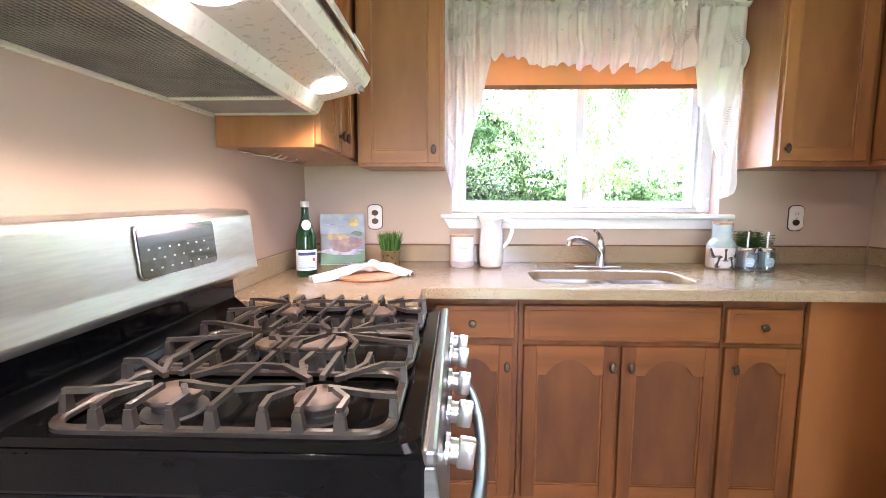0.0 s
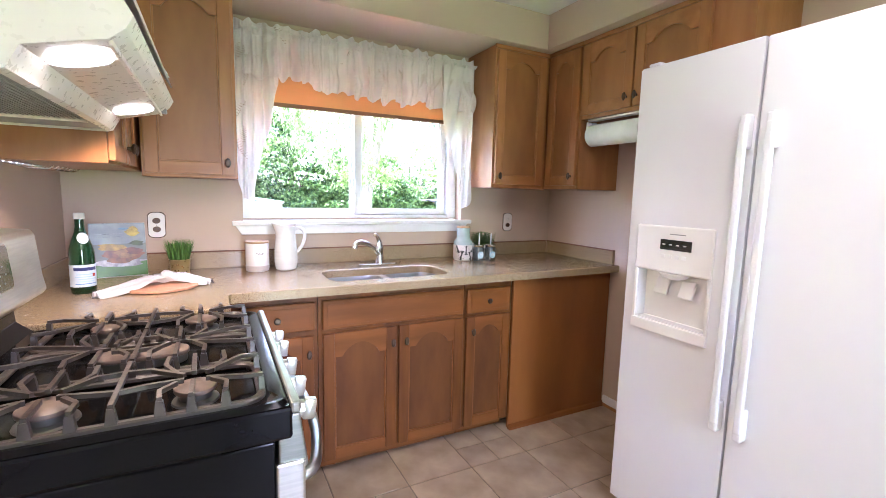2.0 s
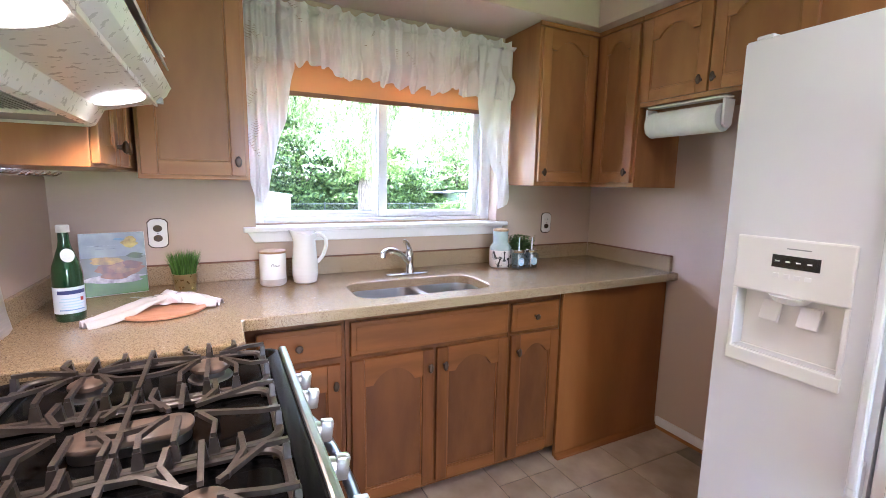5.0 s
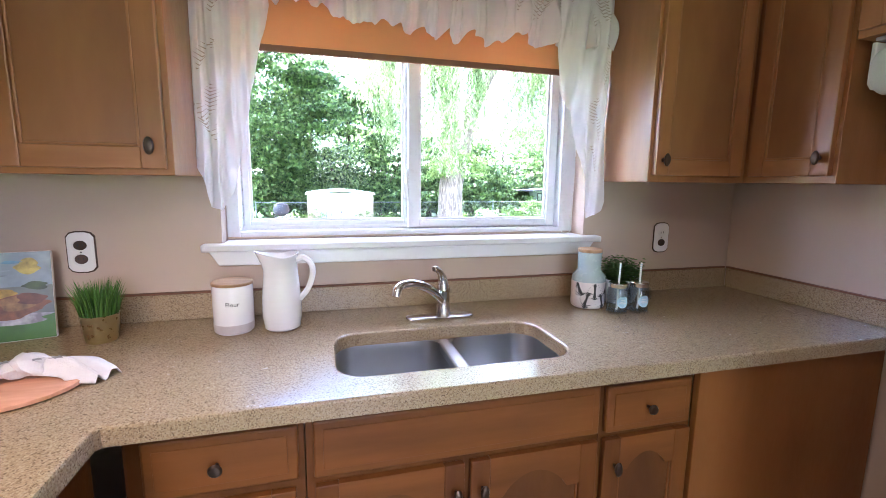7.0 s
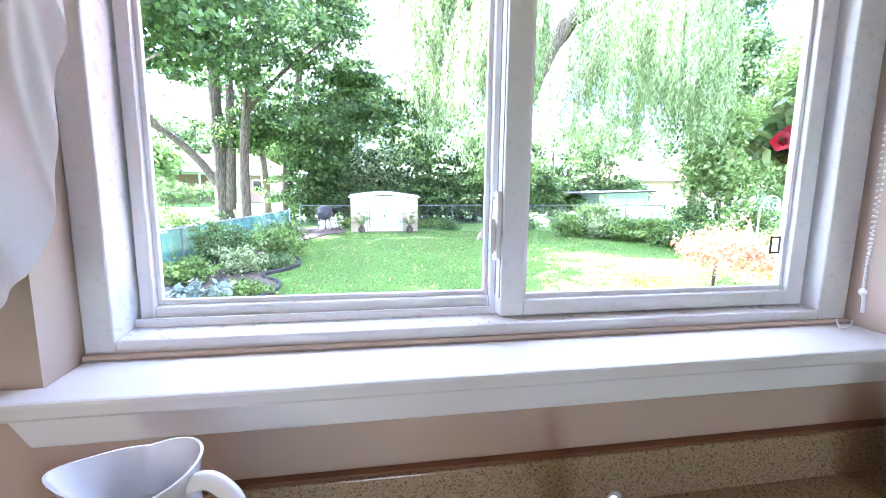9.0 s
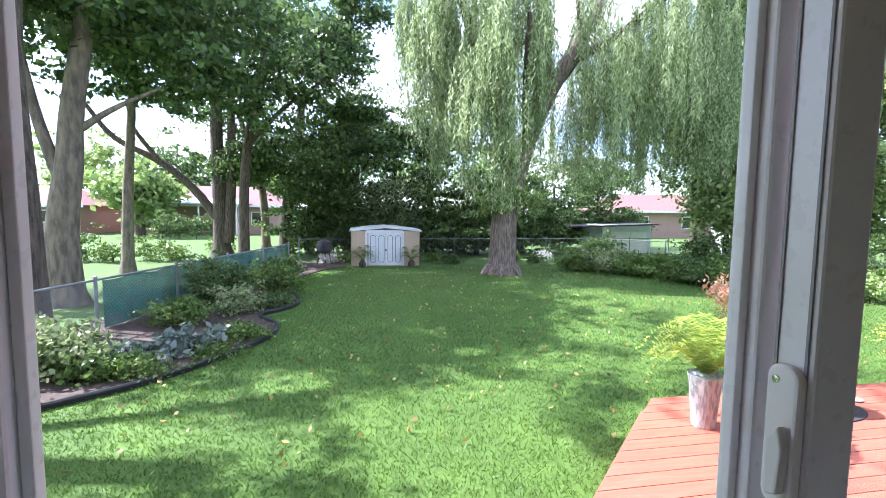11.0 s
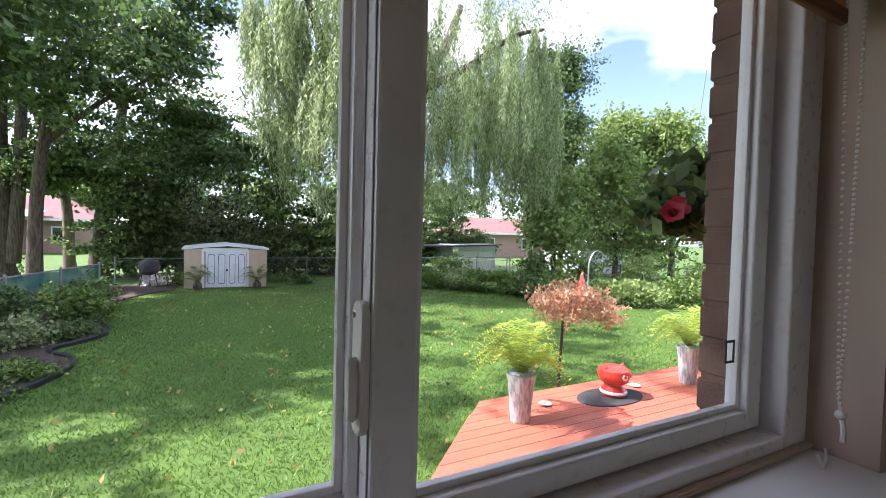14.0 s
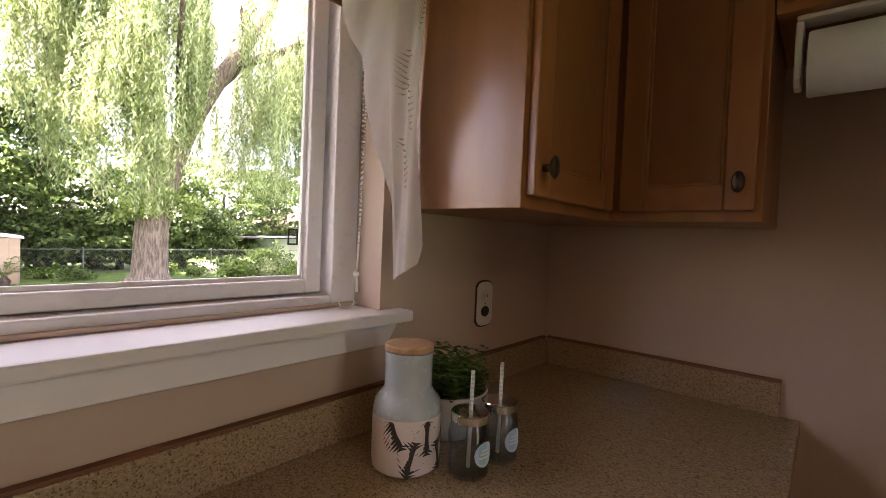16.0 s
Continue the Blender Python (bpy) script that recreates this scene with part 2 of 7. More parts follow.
GLOSSGLASS = mat("glossy_display_glass", (0.02, 0.035, 0.03), 0.03, rvar=0.01, coat=1.0)
DARKGLASS = mat("dark_glass", (0.015, 0.02, 0.018), 0.08, rvar=0.03, coat=0.5)
LAMPON = mat("lit_lamp", (1.0, 0.90, 0.72), 0.5, emit=0.3)
GROUT = mat("floor_grout", (0.20, 0.165, 0.13), 0.8, scale=20)
TILE = mat("stone_look_tile", (0.46, 0.37, 0.27), 0.42, second=(0.27, 0.205, 0.14), scale=5.5, bump=0.2, bscale=35, contrast=(0.3, 0.7))
PAPER = mat("paper", (0.80, 0.80, 0.78), 0.9, bump=0.2, bscale=150)
CERAMIC = mat("white_ceramic", (0.78, 0.78, 0.78), 0.18, second=(0.74, 0.74, 0.75), scale=10, coat=0.4, bump=0.06, bscale=40)
BAMBOO = mat("bamboo_lid", (0.46, 0.29, 0.15), 0.55, second=(0.30, 0.17, 0.08), scale=10, stretch=(1, 8, 1))
BOARD = mat("pink_wooden_board", (0.62, 0.33, 0.20), 0.5, second=(0.54, 0.27, 0.15), scale=8, stretch=(1, 8, 1))
BRASS = mat("pale_brass", (0.62, 0.55, 0.30), 0.3, 0.9)
GREYBLUE = mat("pale_blue_glaze", (0.47, 0.58, 0.60), 0.25, coat=0.3)
LEAFPRINT = mat("grey_leaf_print", (0.035, 0.035, 0.035), 0.5)
BLUEPRINT = mat("blue_label", (0.45, 0.66, 0.78), 0.5)
INK = mat("dark_ink", (0.03, 0.03, 0.035), 0.6)
RED = mat("red_ink", (0.5, 0.05, 0.04), 0.5)
CAULK = mat("brown_caulk", (0.20, 0.085, 0.035), 0.6)
BRICK = mat("shaded_brick", (0.17, 0.11, 0.085), 0.85, second=(0.12, 0.07, 0.055), scale=12, bump=0.5)


def granite():
    m = mat("speckled_granite", (0.36, 0.265, 0.145), 0.22, second=(0.20, 0.135, 0.065), scale=210, bump=0.0, contrast=(0.38, 0.62), coat=0.3, detail=6)
    n, l = m.node_tree.nodes, m.node_tree.links
    vo = n.new("ShaderNodeTexVoronoi")
    vo.inputs["Scale"].default_value = 380
    tc = n.new("ShaderNodeTexCoord")
    l.new(tc.outputs["Object"], vo.inputs["Vector"])
    ramp = n.new("ShaderNodeValToRGB")
    e = ramp.color_ramp.elements
    e[0].position, e[0].color = 0.12, (0.085, 0.06, 0.04, 1)
    e[1].position, e[1].color = 0.34, (0.36, 0.265, 0.15, 1)
    extra = ramp.color_ramp.elements.new(0.92)
    extra.color = (0.50, 0.41, 0.27, 1)
    l.new(vo.outputs["Color"], ramp.inputs[0])
    mix = n.new("ShaderNodeMix")
    mix.data_type = "RGBA"
    mix.inputs["Factor"].default_value = 0.6
    b = n["Principled BSDF"]
    src = b.inputs["Base Color"].links[0].from_socket
    l.new(src, mix.inputs["A"])
    l.new(ramp.outputs[0], mix.inputs["B"])
    l.new(mix.outputs["Result"], b.inputs["Base Color"])
    return m


GRANITE = granite()


def glass(name, colour=(1, 1, 1), rough=0.0, mirror=0.007):
    """Thin clear glass: light passes straight, with a faint mirror on top."""
    m = bpy.data.materials.new(name)
    m.use_nodes = True
    n, l = m.node_tree.nodes, m.node_tree.links
    tr = n.new("ShaderNodeBsdfTransparent")
    tr.inputs[0].default_value = (*colour, 1)
    gl = n.new("ShaderNodeBsdfGlossy")
    gl.inputs["Roughness"].default_value = rough
    lw = n.new("ShaderNodeLayerWeight")
    lw.inputs[0].default_value = 0.5
    pw = n.new("ShaderNodeMath")
    pw.operation, pw.inputs[1].default_value = "POWER", 4.0
    l.new(lw.outputs["Facing"], pw.inputs[0])
    fr = n.new("ShaderNodeMapRange")
    fr.inputs["To Min"].default_value, fr.inputs["To Max"].default_value = mirror, 0.5
    l.new(pw.outputs[0], fr.inputs["Value"])
    mix = n.new("ShaderNodeMixShader")
    l.new(fr.outputs[0], mix.inputs[0])
    l.new(tr.outputs[0], mix.inputs[1])
    l.new(gl.outputs[0], mix.inputs[2])
    l.new(mix.outputs[0], n["Material Output"].inputs[0])
    return m


PANE = glass("window_glass", (0.97, 0.98, 0.97))
JARGLASS = glass("jar_glass", (0.84, 0.90, 0.93), 0.03, 0.06)

# ---- kitchen shell ----
OX0, OX1, OZ0, OZ1 = 0.745, 2.068, 1.10, 2.06     # window opening
north = bx(-0.15, OX0, 0, 0.2, FL - 0.1, CEIL + 0.1)
bx(OX1, EAST + 0.15, 0, 0.2, FL - 0.1, CEIL + 0.1, bm=north)
bx(OX0, OX1, 0, 0.2, FL - 0.1, OZ0, bm=north)
bx(OX0, OX1, 0, 0.2, OZ1, CEIL + 0.1, bm=north)
structure("wall_north", north, WALL)
structure("wall_west", bx(-0.15, 0, -5.4, 0, FL - 0.1, CEIL + 0.1), WALL)
structure("wall_east", bx(EAST, EAST + 0.15, -5.4, 0, FL - 0.1, CEIL + 0.1), WALL)
# the gap in this unseen wall is added to go with the south fill
south = bx(0, 0.95, -5.4, -5.25, FL - 0.1, CEIL + 0.1)
bx(1.80, EAST, -5.4, -5.25, FL - 0.1, CEIL + 0.1, bm=south)
bx(0.95, 1.80, -5.4, -5.25, 2.02, CEIL + 0.1, bm=south)
structure("wall_south", south, WALL)
structure("ceiling", bx(0, EAST, -5.25, 0, CEIL, CEIL + 0.1), CEILM)
soff = bx(0, EAST, -0.385, 0, 2.15, CEIL - 0.002, 0.004)
bx(2.41, EAST, -2.45, -0.385, 2.15, CEIL - 0.002, 0.004, bm=soff)
structure("soffit", soff, WALL)
structure("baseboard", bx(EAST - 0.014, EAST, -1.36, -0.63, FL, FL + 0.065, 0.003), WHITE)
structure("trim", bx(EAST - 0.024, EAST - 0.014, -1.36, -0.63, FL, FL + 0.018, 0.003), WOODH)
floor = structure("floor", bx(0, EAST, -5.25, 0, FL - 0.1, FL - 0.004), GROUT)

# exterior brick skin with the same opening
skin = bx(-6, OX0 - 0.085, 0.2, 0.31, LAWN, 2.9)
bx(OX1 + 0.095, 9, 0.2, 0.31, LAWN, 2.9, bm=skin)
bx(OX0 - 0.085, OX1 + 0.095, 0.2, 0.31, LAWN, OZ0 - 0.087, bm=skin)
bx(OX0 - 0.085, OX1 + 0.095, 0.2, 0.31, OZ1, 2.9, bm=skin)
brickwall = structure("facade", skin, BRICK)
for side in (0, 1):
    for k in range(13):
        zb = OZ0 - 0.02 + k * 0.075
        w = 0.105 if k % 2 else 0.2
        x0 = OX1 + 0.0925 if side else OX0 - 0.077 - w
        part("brick", bx(x0, x0 + w, 0.205, 0.318, zb, zb + 0.064, 0.004, seg=1), BRICK, brickwall)
part("sill_brick", bx(OX0 - 0.05, OX1 + 0.05, 0.2, 0.345, OZ0 - 0.135, OZ0 - 0.085, 0.006), BRICK, brickwall)

# eaves added above the view to keep sun off the brick jamb
tagged(part("eaves", bx(-6, 9, 0.31, 0.72, 2.5, 2.62), WHITE), "assumed white roof eaves, unseen, keeping sun off the window jamb", kind="structure")

# ---- window ----
win = thing("window_1", (1.4, 0.15, OZ0), "white vinyl sliding window above the sink", "window", kind="structure")
fr = bx(OX0, 0.786, 0.085, 0.2, OZ0, OZ1, 0.003)
bx(2.004, OX1, 0.085, 0.165, OZ0, OZ1, 0.003, bm=fr)
bx(0.786, 2.004, 0.085, 0.2, OZ0, 1.144, 0.003, bm=fr)
bx(0.786, 2.004, 0.085, 0.2, 2.015, OZ1, 0.003, bm=fr)
part("window_frame", fr, VINYL, win)
part("track", bx(0.786, 2.004, 0.145, 0.150, 1.144, 1.158, 0.001), VINYL, win)


def sash(name, x0, x1, y0, y1, z0, z1, sl, sr, sb):
    b = bx(x0, x0 + sl, y0, y1, z0, z1, 0.003)
    bx(x1 - sr, x1, y0, y1, z0, z1, 0.003, bm=b)
    bx(x0 + sl, x1 - sr, y0, y1, z0, z0 + sb, 0.003, bm=b)
    bx(x0 + sl, x1 - sr, y0, y1, z1 - sb, z1, 0.003, bm=b)
    # glazing bead, a small step
    gy0, gy1 = y0 + 0.012, y1 - 0.012
    bx(x0 + sl, x0 + sl + 0.008, gy0, gy1, z0 + sb, z1 - sb, 0.001, bm=b)
    bx(x1 - sr - 0.008, x1 - sr, gy0, gy1, z0 + sb, z1 - sb, 0.001, bm=b)
    bx(x0 + sl + 0.008, x1 - sr - 0.008, gy0, gy1, z0 + sb, z0 + sb + 0.008, 0.001, bm=b)
    bx(x0 + sl + 0.008, x1 - sr - 0.008, gy0, gy1, z1 - sb - 0.008, z1 - sb, 0.001, bm=b)
    s = part(name, b, VINYL, win)
    gy = (y0 + y1) / 2
    p = mesh_of("pane", [(x0 + sl, gy, z0 + sb), (x1 - sr, gy, z0 + sb), (x1 - sr, gy, z1 - sb), (x0 + sl, gy, z1 - sb)], [(0, 1, 2, 3)], PANE, s)
    p.visible_shadow = False
    return s


left_sash = sash("sash", 0.789, 1.396, 0.158, 0.193, 1.148, 2.01, 0.022, 0.026, 0.026)
right_sash = sash("sash", 1.379, 1.998, 0.116, 0.150, 1.147, 2.01, 0.043, 0.036, 0.029)
latch = prism(rect_round(0.119, 0.147, 1.245, 1.365, 0.012, 5), 1.3695, 1.379, "x", 0.003)
la = part("latch", latch, PLASTIC, right_sash, "white plastic latch")
part("thumb_lever", prism([(0.124, 1.262), (0.134, 1.258), (0.136, 1.305), (0.126, 1.318), (0.121, 1.30)], 1.360, 1.3693, "x", 0.002), PLASTIC, la)
for lz in (1.258, 1.352):
    part("screw", turned(lathe([(0.0035, 0), (0.003, 0.001), (0, 0.0012)], n=10), pose(1.3694, 0.138, lz, 0, -90, 0)), CHROME, la)
for gy in (0.1215, 0.1475):
    part("groove", bx(1.3775, 1.3788, gy - 0.0012, gy + 0.0012, 1.18, 1.98), GREYP, right_sash)
SXA, SYA = 1.926, 0.1300
stick = bx(SXA, SXA + 0.0035, SYA, SYA + 0.0012, 1.247, 1.281)
bx(SXA + 0.0195, SXA + 0.023, SYA, SYA + 0.0012, 1.247, 1.281, bm=stick)
bx(SXA + 0.0035, SXA + 0.0195, SYA, SYA + 0.0012, 1.247, 1.2505, bm=stick)
bx(SXA + 0.0035, SXA + 0.0195, SYA, SYA + 0.0012, 1.2775, 1.281, bm=stick)
part("alarm_sticker", stick, INK, right_sash, "small black outlined sticker")
sill = prism([(0.69, -0.05), (2.122, -0.05), (2.122, -0.001), (OX1 - 0.001, -0.001), (OX1 - 0.001, 0.085), (OX0 + 0.001, 0.085), (OX0 + 0.001, -0.001), (0.69, -0.001)], 1.0945, 1.118, "z", 0.005)
part("window_sill", sill, WHITE, win)
part("apron", prism([(0.705, 1.0935), (2.108, 1.0935), (2.075, 1.045), (0.735, 1.045)], -0.02, -0.001, "y", 0.003), WHITE, win)
part("quarter_round", bx(OX0 + 0.002, OX1 - 0.002, 0.073, 0.0845, 1.1185, 1.127, 0.003), WALL, win)

# ---- cabinets ----


def facing(way, plane):
    """A map of (along, out, up) to the world for a front that looks to -y, -x or +x."""
    if way == "s":
        return lambda u, d, z: (u, plane - d, z)
    if way == "w":
        return lambda u, d, z: (plane - d, u, z)
    return lambda u, d, z: (plane + d, u, z)


def remap(bm, f):
    for v in bm.verts:
        v.co = Vector(f(*v.co))
    return bm


def knob(parent, u, z, f, tall=True):
    b = lathe([(0.004, 0), (0.005, 0.012), (0.011, 0.016), (0.0145, 0.022), (0.011, 0.027), (0.0, 0.029)], n=14)
    for v in b.verts:
        x, y, o = v.co
        v.co = (u + x * (0.8 if tall else 1.0), o, z + y * (1.45 if tall else 1.0))
    part("knob", remap(b, f), BRONZE, parent, "dark bronze knob", smooth=True)


def door(parent, u0, u1, z0, z1, f, arch=0.05, knob_at=None, name="door", st=0.052):
    """Overlay door with a recessed panel and an arched top rail."""
    a, c = u0 + st, u1 - st
    low = z1 - st - arch
    flat = min(0.035, (c - a) * 0.14)
    under = [(a, low), (a + flat, low)]
    for k in range(13):
        s = k / 12
        under.append((a + flat + (c - a - 2 * flat) * s, low + arch * (math.sin(math.pi * s) ** 0.75)))
    under += [(c - flat, low), (c, low)]
    clean = []
    for q in under:
        if not clean or (Vector(q) - Vector(clean[-1])).length > 1e-4:
            clean.append(q)
    d = part(name, remap(bx(u0 + 0.004, u1 - 0.004, 0, 0.009, z0 + 0.004, z1 - 0.004), f), LOOK[2], parent)
    part("stile", remap(bx(u0, a, 0.0, 0.019, z0, z1, 0.003), f), LOOK[0], d)
    part("stile", remap(bx(c, u1, 0.0, 0.019, z0, z1, 0.003), f), LOOK[0], d)
    part("rail", remap(bx(a, c, 0.0, 0.018, z0, z0 + st, 0.0025), f), LOOK[1], d)
    part("arched_rail", remap(prism([(a, z1), *clean, (c, z1)], 0.0, 0.018, "y"), f), LOOK[1], d)
    # the small moulded step round the panel
    for box in ((a, a + 0.007, z0 + st, low), (c - 0.007, c, z0 + st, low), (a + 0.007, c - 0.007, z0 + st, z0 + st + 0.007)):
        part("moulding", remap(bx(box[0], box[1], 0.009, 0.014, box[2], box[3], 0.002), f), LOOK[1], d)
    if knob_at:
        knob(d, knob_at[0], knob_at[1], lambda u, o, z: f(u, o + 0.019, z))
    return d


def drawer(parent, u0, u1, z0, z1, f, with_knob=True, name="drawer"):
    b = bx(u0, u1, 0, 0.019, z0, z1, 0.006)
    d = part(name, remap(b, f), LOOK[1], parent)
    r = bx(u0 + 0.022, u1 - 0.022, 0.019, 0.0215, z0 + 0.02, z1 - 0.02, 0.0015)
    part("raised_field", remap(r, f), LOOK[1], d)
    if with_knob:
        knob(d, (u0 + u1) / 2 - 0.01, (z0 + z1) / 2, lambda u, o, z: f(u, o + 0.0215, z), False)


# base fronts take the toned-down maple: wear plus shade in the colour
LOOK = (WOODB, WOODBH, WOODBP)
FB = -0.60
fs = facing("s", FB)
TOE = 0.025
base_group = "base cabinets"
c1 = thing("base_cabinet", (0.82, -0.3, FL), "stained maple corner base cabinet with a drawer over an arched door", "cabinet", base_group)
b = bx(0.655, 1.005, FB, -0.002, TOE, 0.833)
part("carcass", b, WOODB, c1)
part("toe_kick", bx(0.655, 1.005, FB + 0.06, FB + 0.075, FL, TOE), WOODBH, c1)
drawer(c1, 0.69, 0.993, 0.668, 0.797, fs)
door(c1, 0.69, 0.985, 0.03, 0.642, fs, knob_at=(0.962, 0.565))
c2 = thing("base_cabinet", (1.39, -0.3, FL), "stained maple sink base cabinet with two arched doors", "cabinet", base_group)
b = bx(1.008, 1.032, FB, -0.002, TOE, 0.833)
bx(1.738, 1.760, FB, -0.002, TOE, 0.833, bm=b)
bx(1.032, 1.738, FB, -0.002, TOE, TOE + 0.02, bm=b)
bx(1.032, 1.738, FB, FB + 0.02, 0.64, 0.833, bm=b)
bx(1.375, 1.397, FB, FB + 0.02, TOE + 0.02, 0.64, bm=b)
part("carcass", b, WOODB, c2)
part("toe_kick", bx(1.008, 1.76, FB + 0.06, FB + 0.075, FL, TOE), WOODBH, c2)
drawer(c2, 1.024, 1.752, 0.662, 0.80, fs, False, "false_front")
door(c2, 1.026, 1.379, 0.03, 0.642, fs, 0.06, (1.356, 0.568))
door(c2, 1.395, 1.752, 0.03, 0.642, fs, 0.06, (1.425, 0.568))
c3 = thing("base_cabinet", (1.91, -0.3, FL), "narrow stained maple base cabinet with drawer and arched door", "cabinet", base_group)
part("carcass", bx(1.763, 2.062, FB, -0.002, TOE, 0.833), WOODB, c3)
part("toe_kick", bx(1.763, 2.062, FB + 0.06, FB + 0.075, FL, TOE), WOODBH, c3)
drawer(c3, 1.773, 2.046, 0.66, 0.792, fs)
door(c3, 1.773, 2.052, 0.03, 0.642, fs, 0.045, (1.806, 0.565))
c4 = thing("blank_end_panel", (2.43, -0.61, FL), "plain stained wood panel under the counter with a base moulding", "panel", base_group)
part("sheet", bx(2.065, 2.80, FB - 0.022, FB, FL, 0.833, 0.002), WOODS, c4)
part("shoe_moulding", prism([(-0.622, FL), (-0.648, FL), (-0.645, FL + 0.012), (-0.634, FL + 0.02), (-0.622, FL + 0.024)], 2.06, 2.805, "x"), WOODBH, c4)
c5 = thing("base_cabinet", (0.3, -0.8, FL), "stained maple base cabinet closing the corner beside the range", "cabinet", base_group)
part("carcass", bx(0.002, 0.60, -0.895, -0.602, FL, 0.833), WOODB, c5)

LOOK = (WOOD, WOODH, WOODP)
# upper cabinets
UP0, UP1, UD = 1.33, 2.148, -0.32
up_group = "upper cabinets"


def upper(label, box, doors, way, plane):
    x0, x1, y0, y1, z0, z1 = box
    t = thing("upper_cabinet", ((x0 + x1) / 2, (y0 + y1) / 2, z0), label, "cabinet", up_group)
    part("carcass", bx(x0, x1, y0, y1, z0, z1, 0.002), WOOD, t)
    f = facing(way, plane)
    for u0, u1, d0, d1, k in doors:
        door(t, u0, u1, d0, d1, f, 0.05, k)
    return t


u1 = upper("stained maple wall cabinet with one arched door beside the window", (0.345, 0.712, UD, -0.002, UP0, UP1), [(0.357, 0.699, 1.345, 2.12, (0.672, 1.398))], "s", UD)
u2 = upper("stained maple corner wall cabinet beside the range hood", (0.002, 0.318, -0.826, -0.002, 1.355, UP1), [(-0.815, -0.565, 1.365, 2.12, (-0.592, 1.42)), (-0.555, -0.345, 1.365, 2.12, (-0.53, 1.42))], "e", 0.318)
u3 = upper("stained maple wall cabinet with one arched door", (2.088, 2.486, UD, -0.002, UP0, UP1), [(2.10, 2.452, 1.352, 2.12, (2.124, 1.40))], "s", UD)
u4 = upper("narrow stained maple wall cabinet on the side wall", (2.489, EAST - 0.002, -0.612, -0.002, UP0, UP1), [(-0.60, -0.345, 1.352, 2.12, (-0.575, 1.405))], "w", 2.489)
u5 = upper("short stained maple wall cabinet above the refrigerator", (2.489, EAST - 0.002, -1.515, -0.615, 1.722, UP1), [(-0.965, -0.625, 1.74, 2.12, (-0.94, 1.79)), (-1.345, -0.975, 1.74, 2.12, (-1.0, 1.79))], "w", 2.489)
part("crown", bx(2.08, 2.482, UD - 0.016, UD, 2.125, 2.149, 0.004), WOODH, u3)
part("crown", bx(2.473, 2.489, -0.612, UD, 2.125, 2.149, 0.004), WOODH, u4)
part("crown", bx(2.473, 2.489, -1.515, -0.615, 2.125, 2.149, 0.004), WOODH, u5)

# ---- worktop with its sink opening ----
CT, CB = 0.875, 0.835
top = thing("worktop", (1.4, -0.34, CB), "speckled tan granite worktop with a low splashback", "worktop")
outline = [(0.0, 0.0), (0.0, -0.905), (0.635, -0.905), (0.65, -0.895), (0.65, -0.69), (0.658, -0.68), (EAST - 0.002, -0.68), (EAST - 0.002, 0.0)]
hole = rect_round(1.082, 1.702, -0.575, -0.275, 0.075, 8)
b = bmesh.new()


def loop(pts, z):
    vs = [b.verts.new((x, y, z)) for x, y in pts]
    return vs, [b.edges.new((vs[i], vs[(i + 1) % len(vs)])) for i in range(len(vs))]


for z in (CT, CB):
    vo, eo = loop(outline, z)
    vh, eh = loop(hole, z)
    bmesh.ops.triangle_fill(b, use_beauty=True, edges=eo + eh)
    if z == CT:
        top_o, top_h = vo, vh
for ups, dns in ((top_o, vo), (top_h, vh)):
    for i in range(len(ups)):
        j = (i + 1) % len(ups)
        b.faces.new((ups[i], ups[j], dns[j], dns[i]))
bmesh.ops.recalc_face_normals(b, faces=b.faces)
rim = [e for e in b.edges if len(e.link_faces) == 2 and e.calc_face_angle(0) > 1.0 and min(v.co.z for v in e.verts) > CT - 0.001]
bmesh.ops.bevel(b, geom=rim, offset=0.006, segments=2, affect="EDGES", profile=0.5)
part("slab", b, GRANITE, top)
sp = bx(0.02, EAST - 0.022, -0.02, -0.001, CT, 0.958, 0.002)
bx(EAST - 0.021, EAST - 0.001, -0.64, -0.021, CT, 0.958, 0.002, bm=sp)
bx(0.001, 0.019, -0.90, -0.001, CT, 0.958, 0.002, bm=sp)
part("splashback", sp, GRANITE, top)
ck = bx(0.02, EAST - 0.022, -0.016, -0.001, 0.958, 0.964, 0.001)
bx(EAST - 0.017, EAST - 0.001, -0.64, -0.016, 0.958, 0.964, 0.001, bm=ck)
part("caulk_line", ck, CAULK, top, "brown sealant bead")

# sink
sk = thing("double_sink", (1.39, -0.42, 0.65), "undermount stainless steel sink with two bowls", "sink")


def bowl(x0, x1, y0, y1, depth):
    t = bmesh.new()
    rings = []
    for inset, z, r in ((-0.012, CB - 0.001, 0.07), (0, CB - 0.001, 0.06), (0.003, CB - 0.02, 0.06), (0.008, CB - depth + 0.03, 0.055), (0.02, CB - depth + 0.006, 0.05), (0.045, CB - depth, 0.04)):
        rings.append([t.verts.new((x, y, z)) for x, y in rect_round(x0 + inset, x1 - inset, y0 + inset, y1 - inset, r, 6)])
    for a, c in zip(rings, rings[1:]):
        for i in range(len(a)):
            j = (i + 1) % len(a)
            t.faces.new((a[i], a[j], c[j], c[i]))
    t.faces.new(rings[-1])
    return t


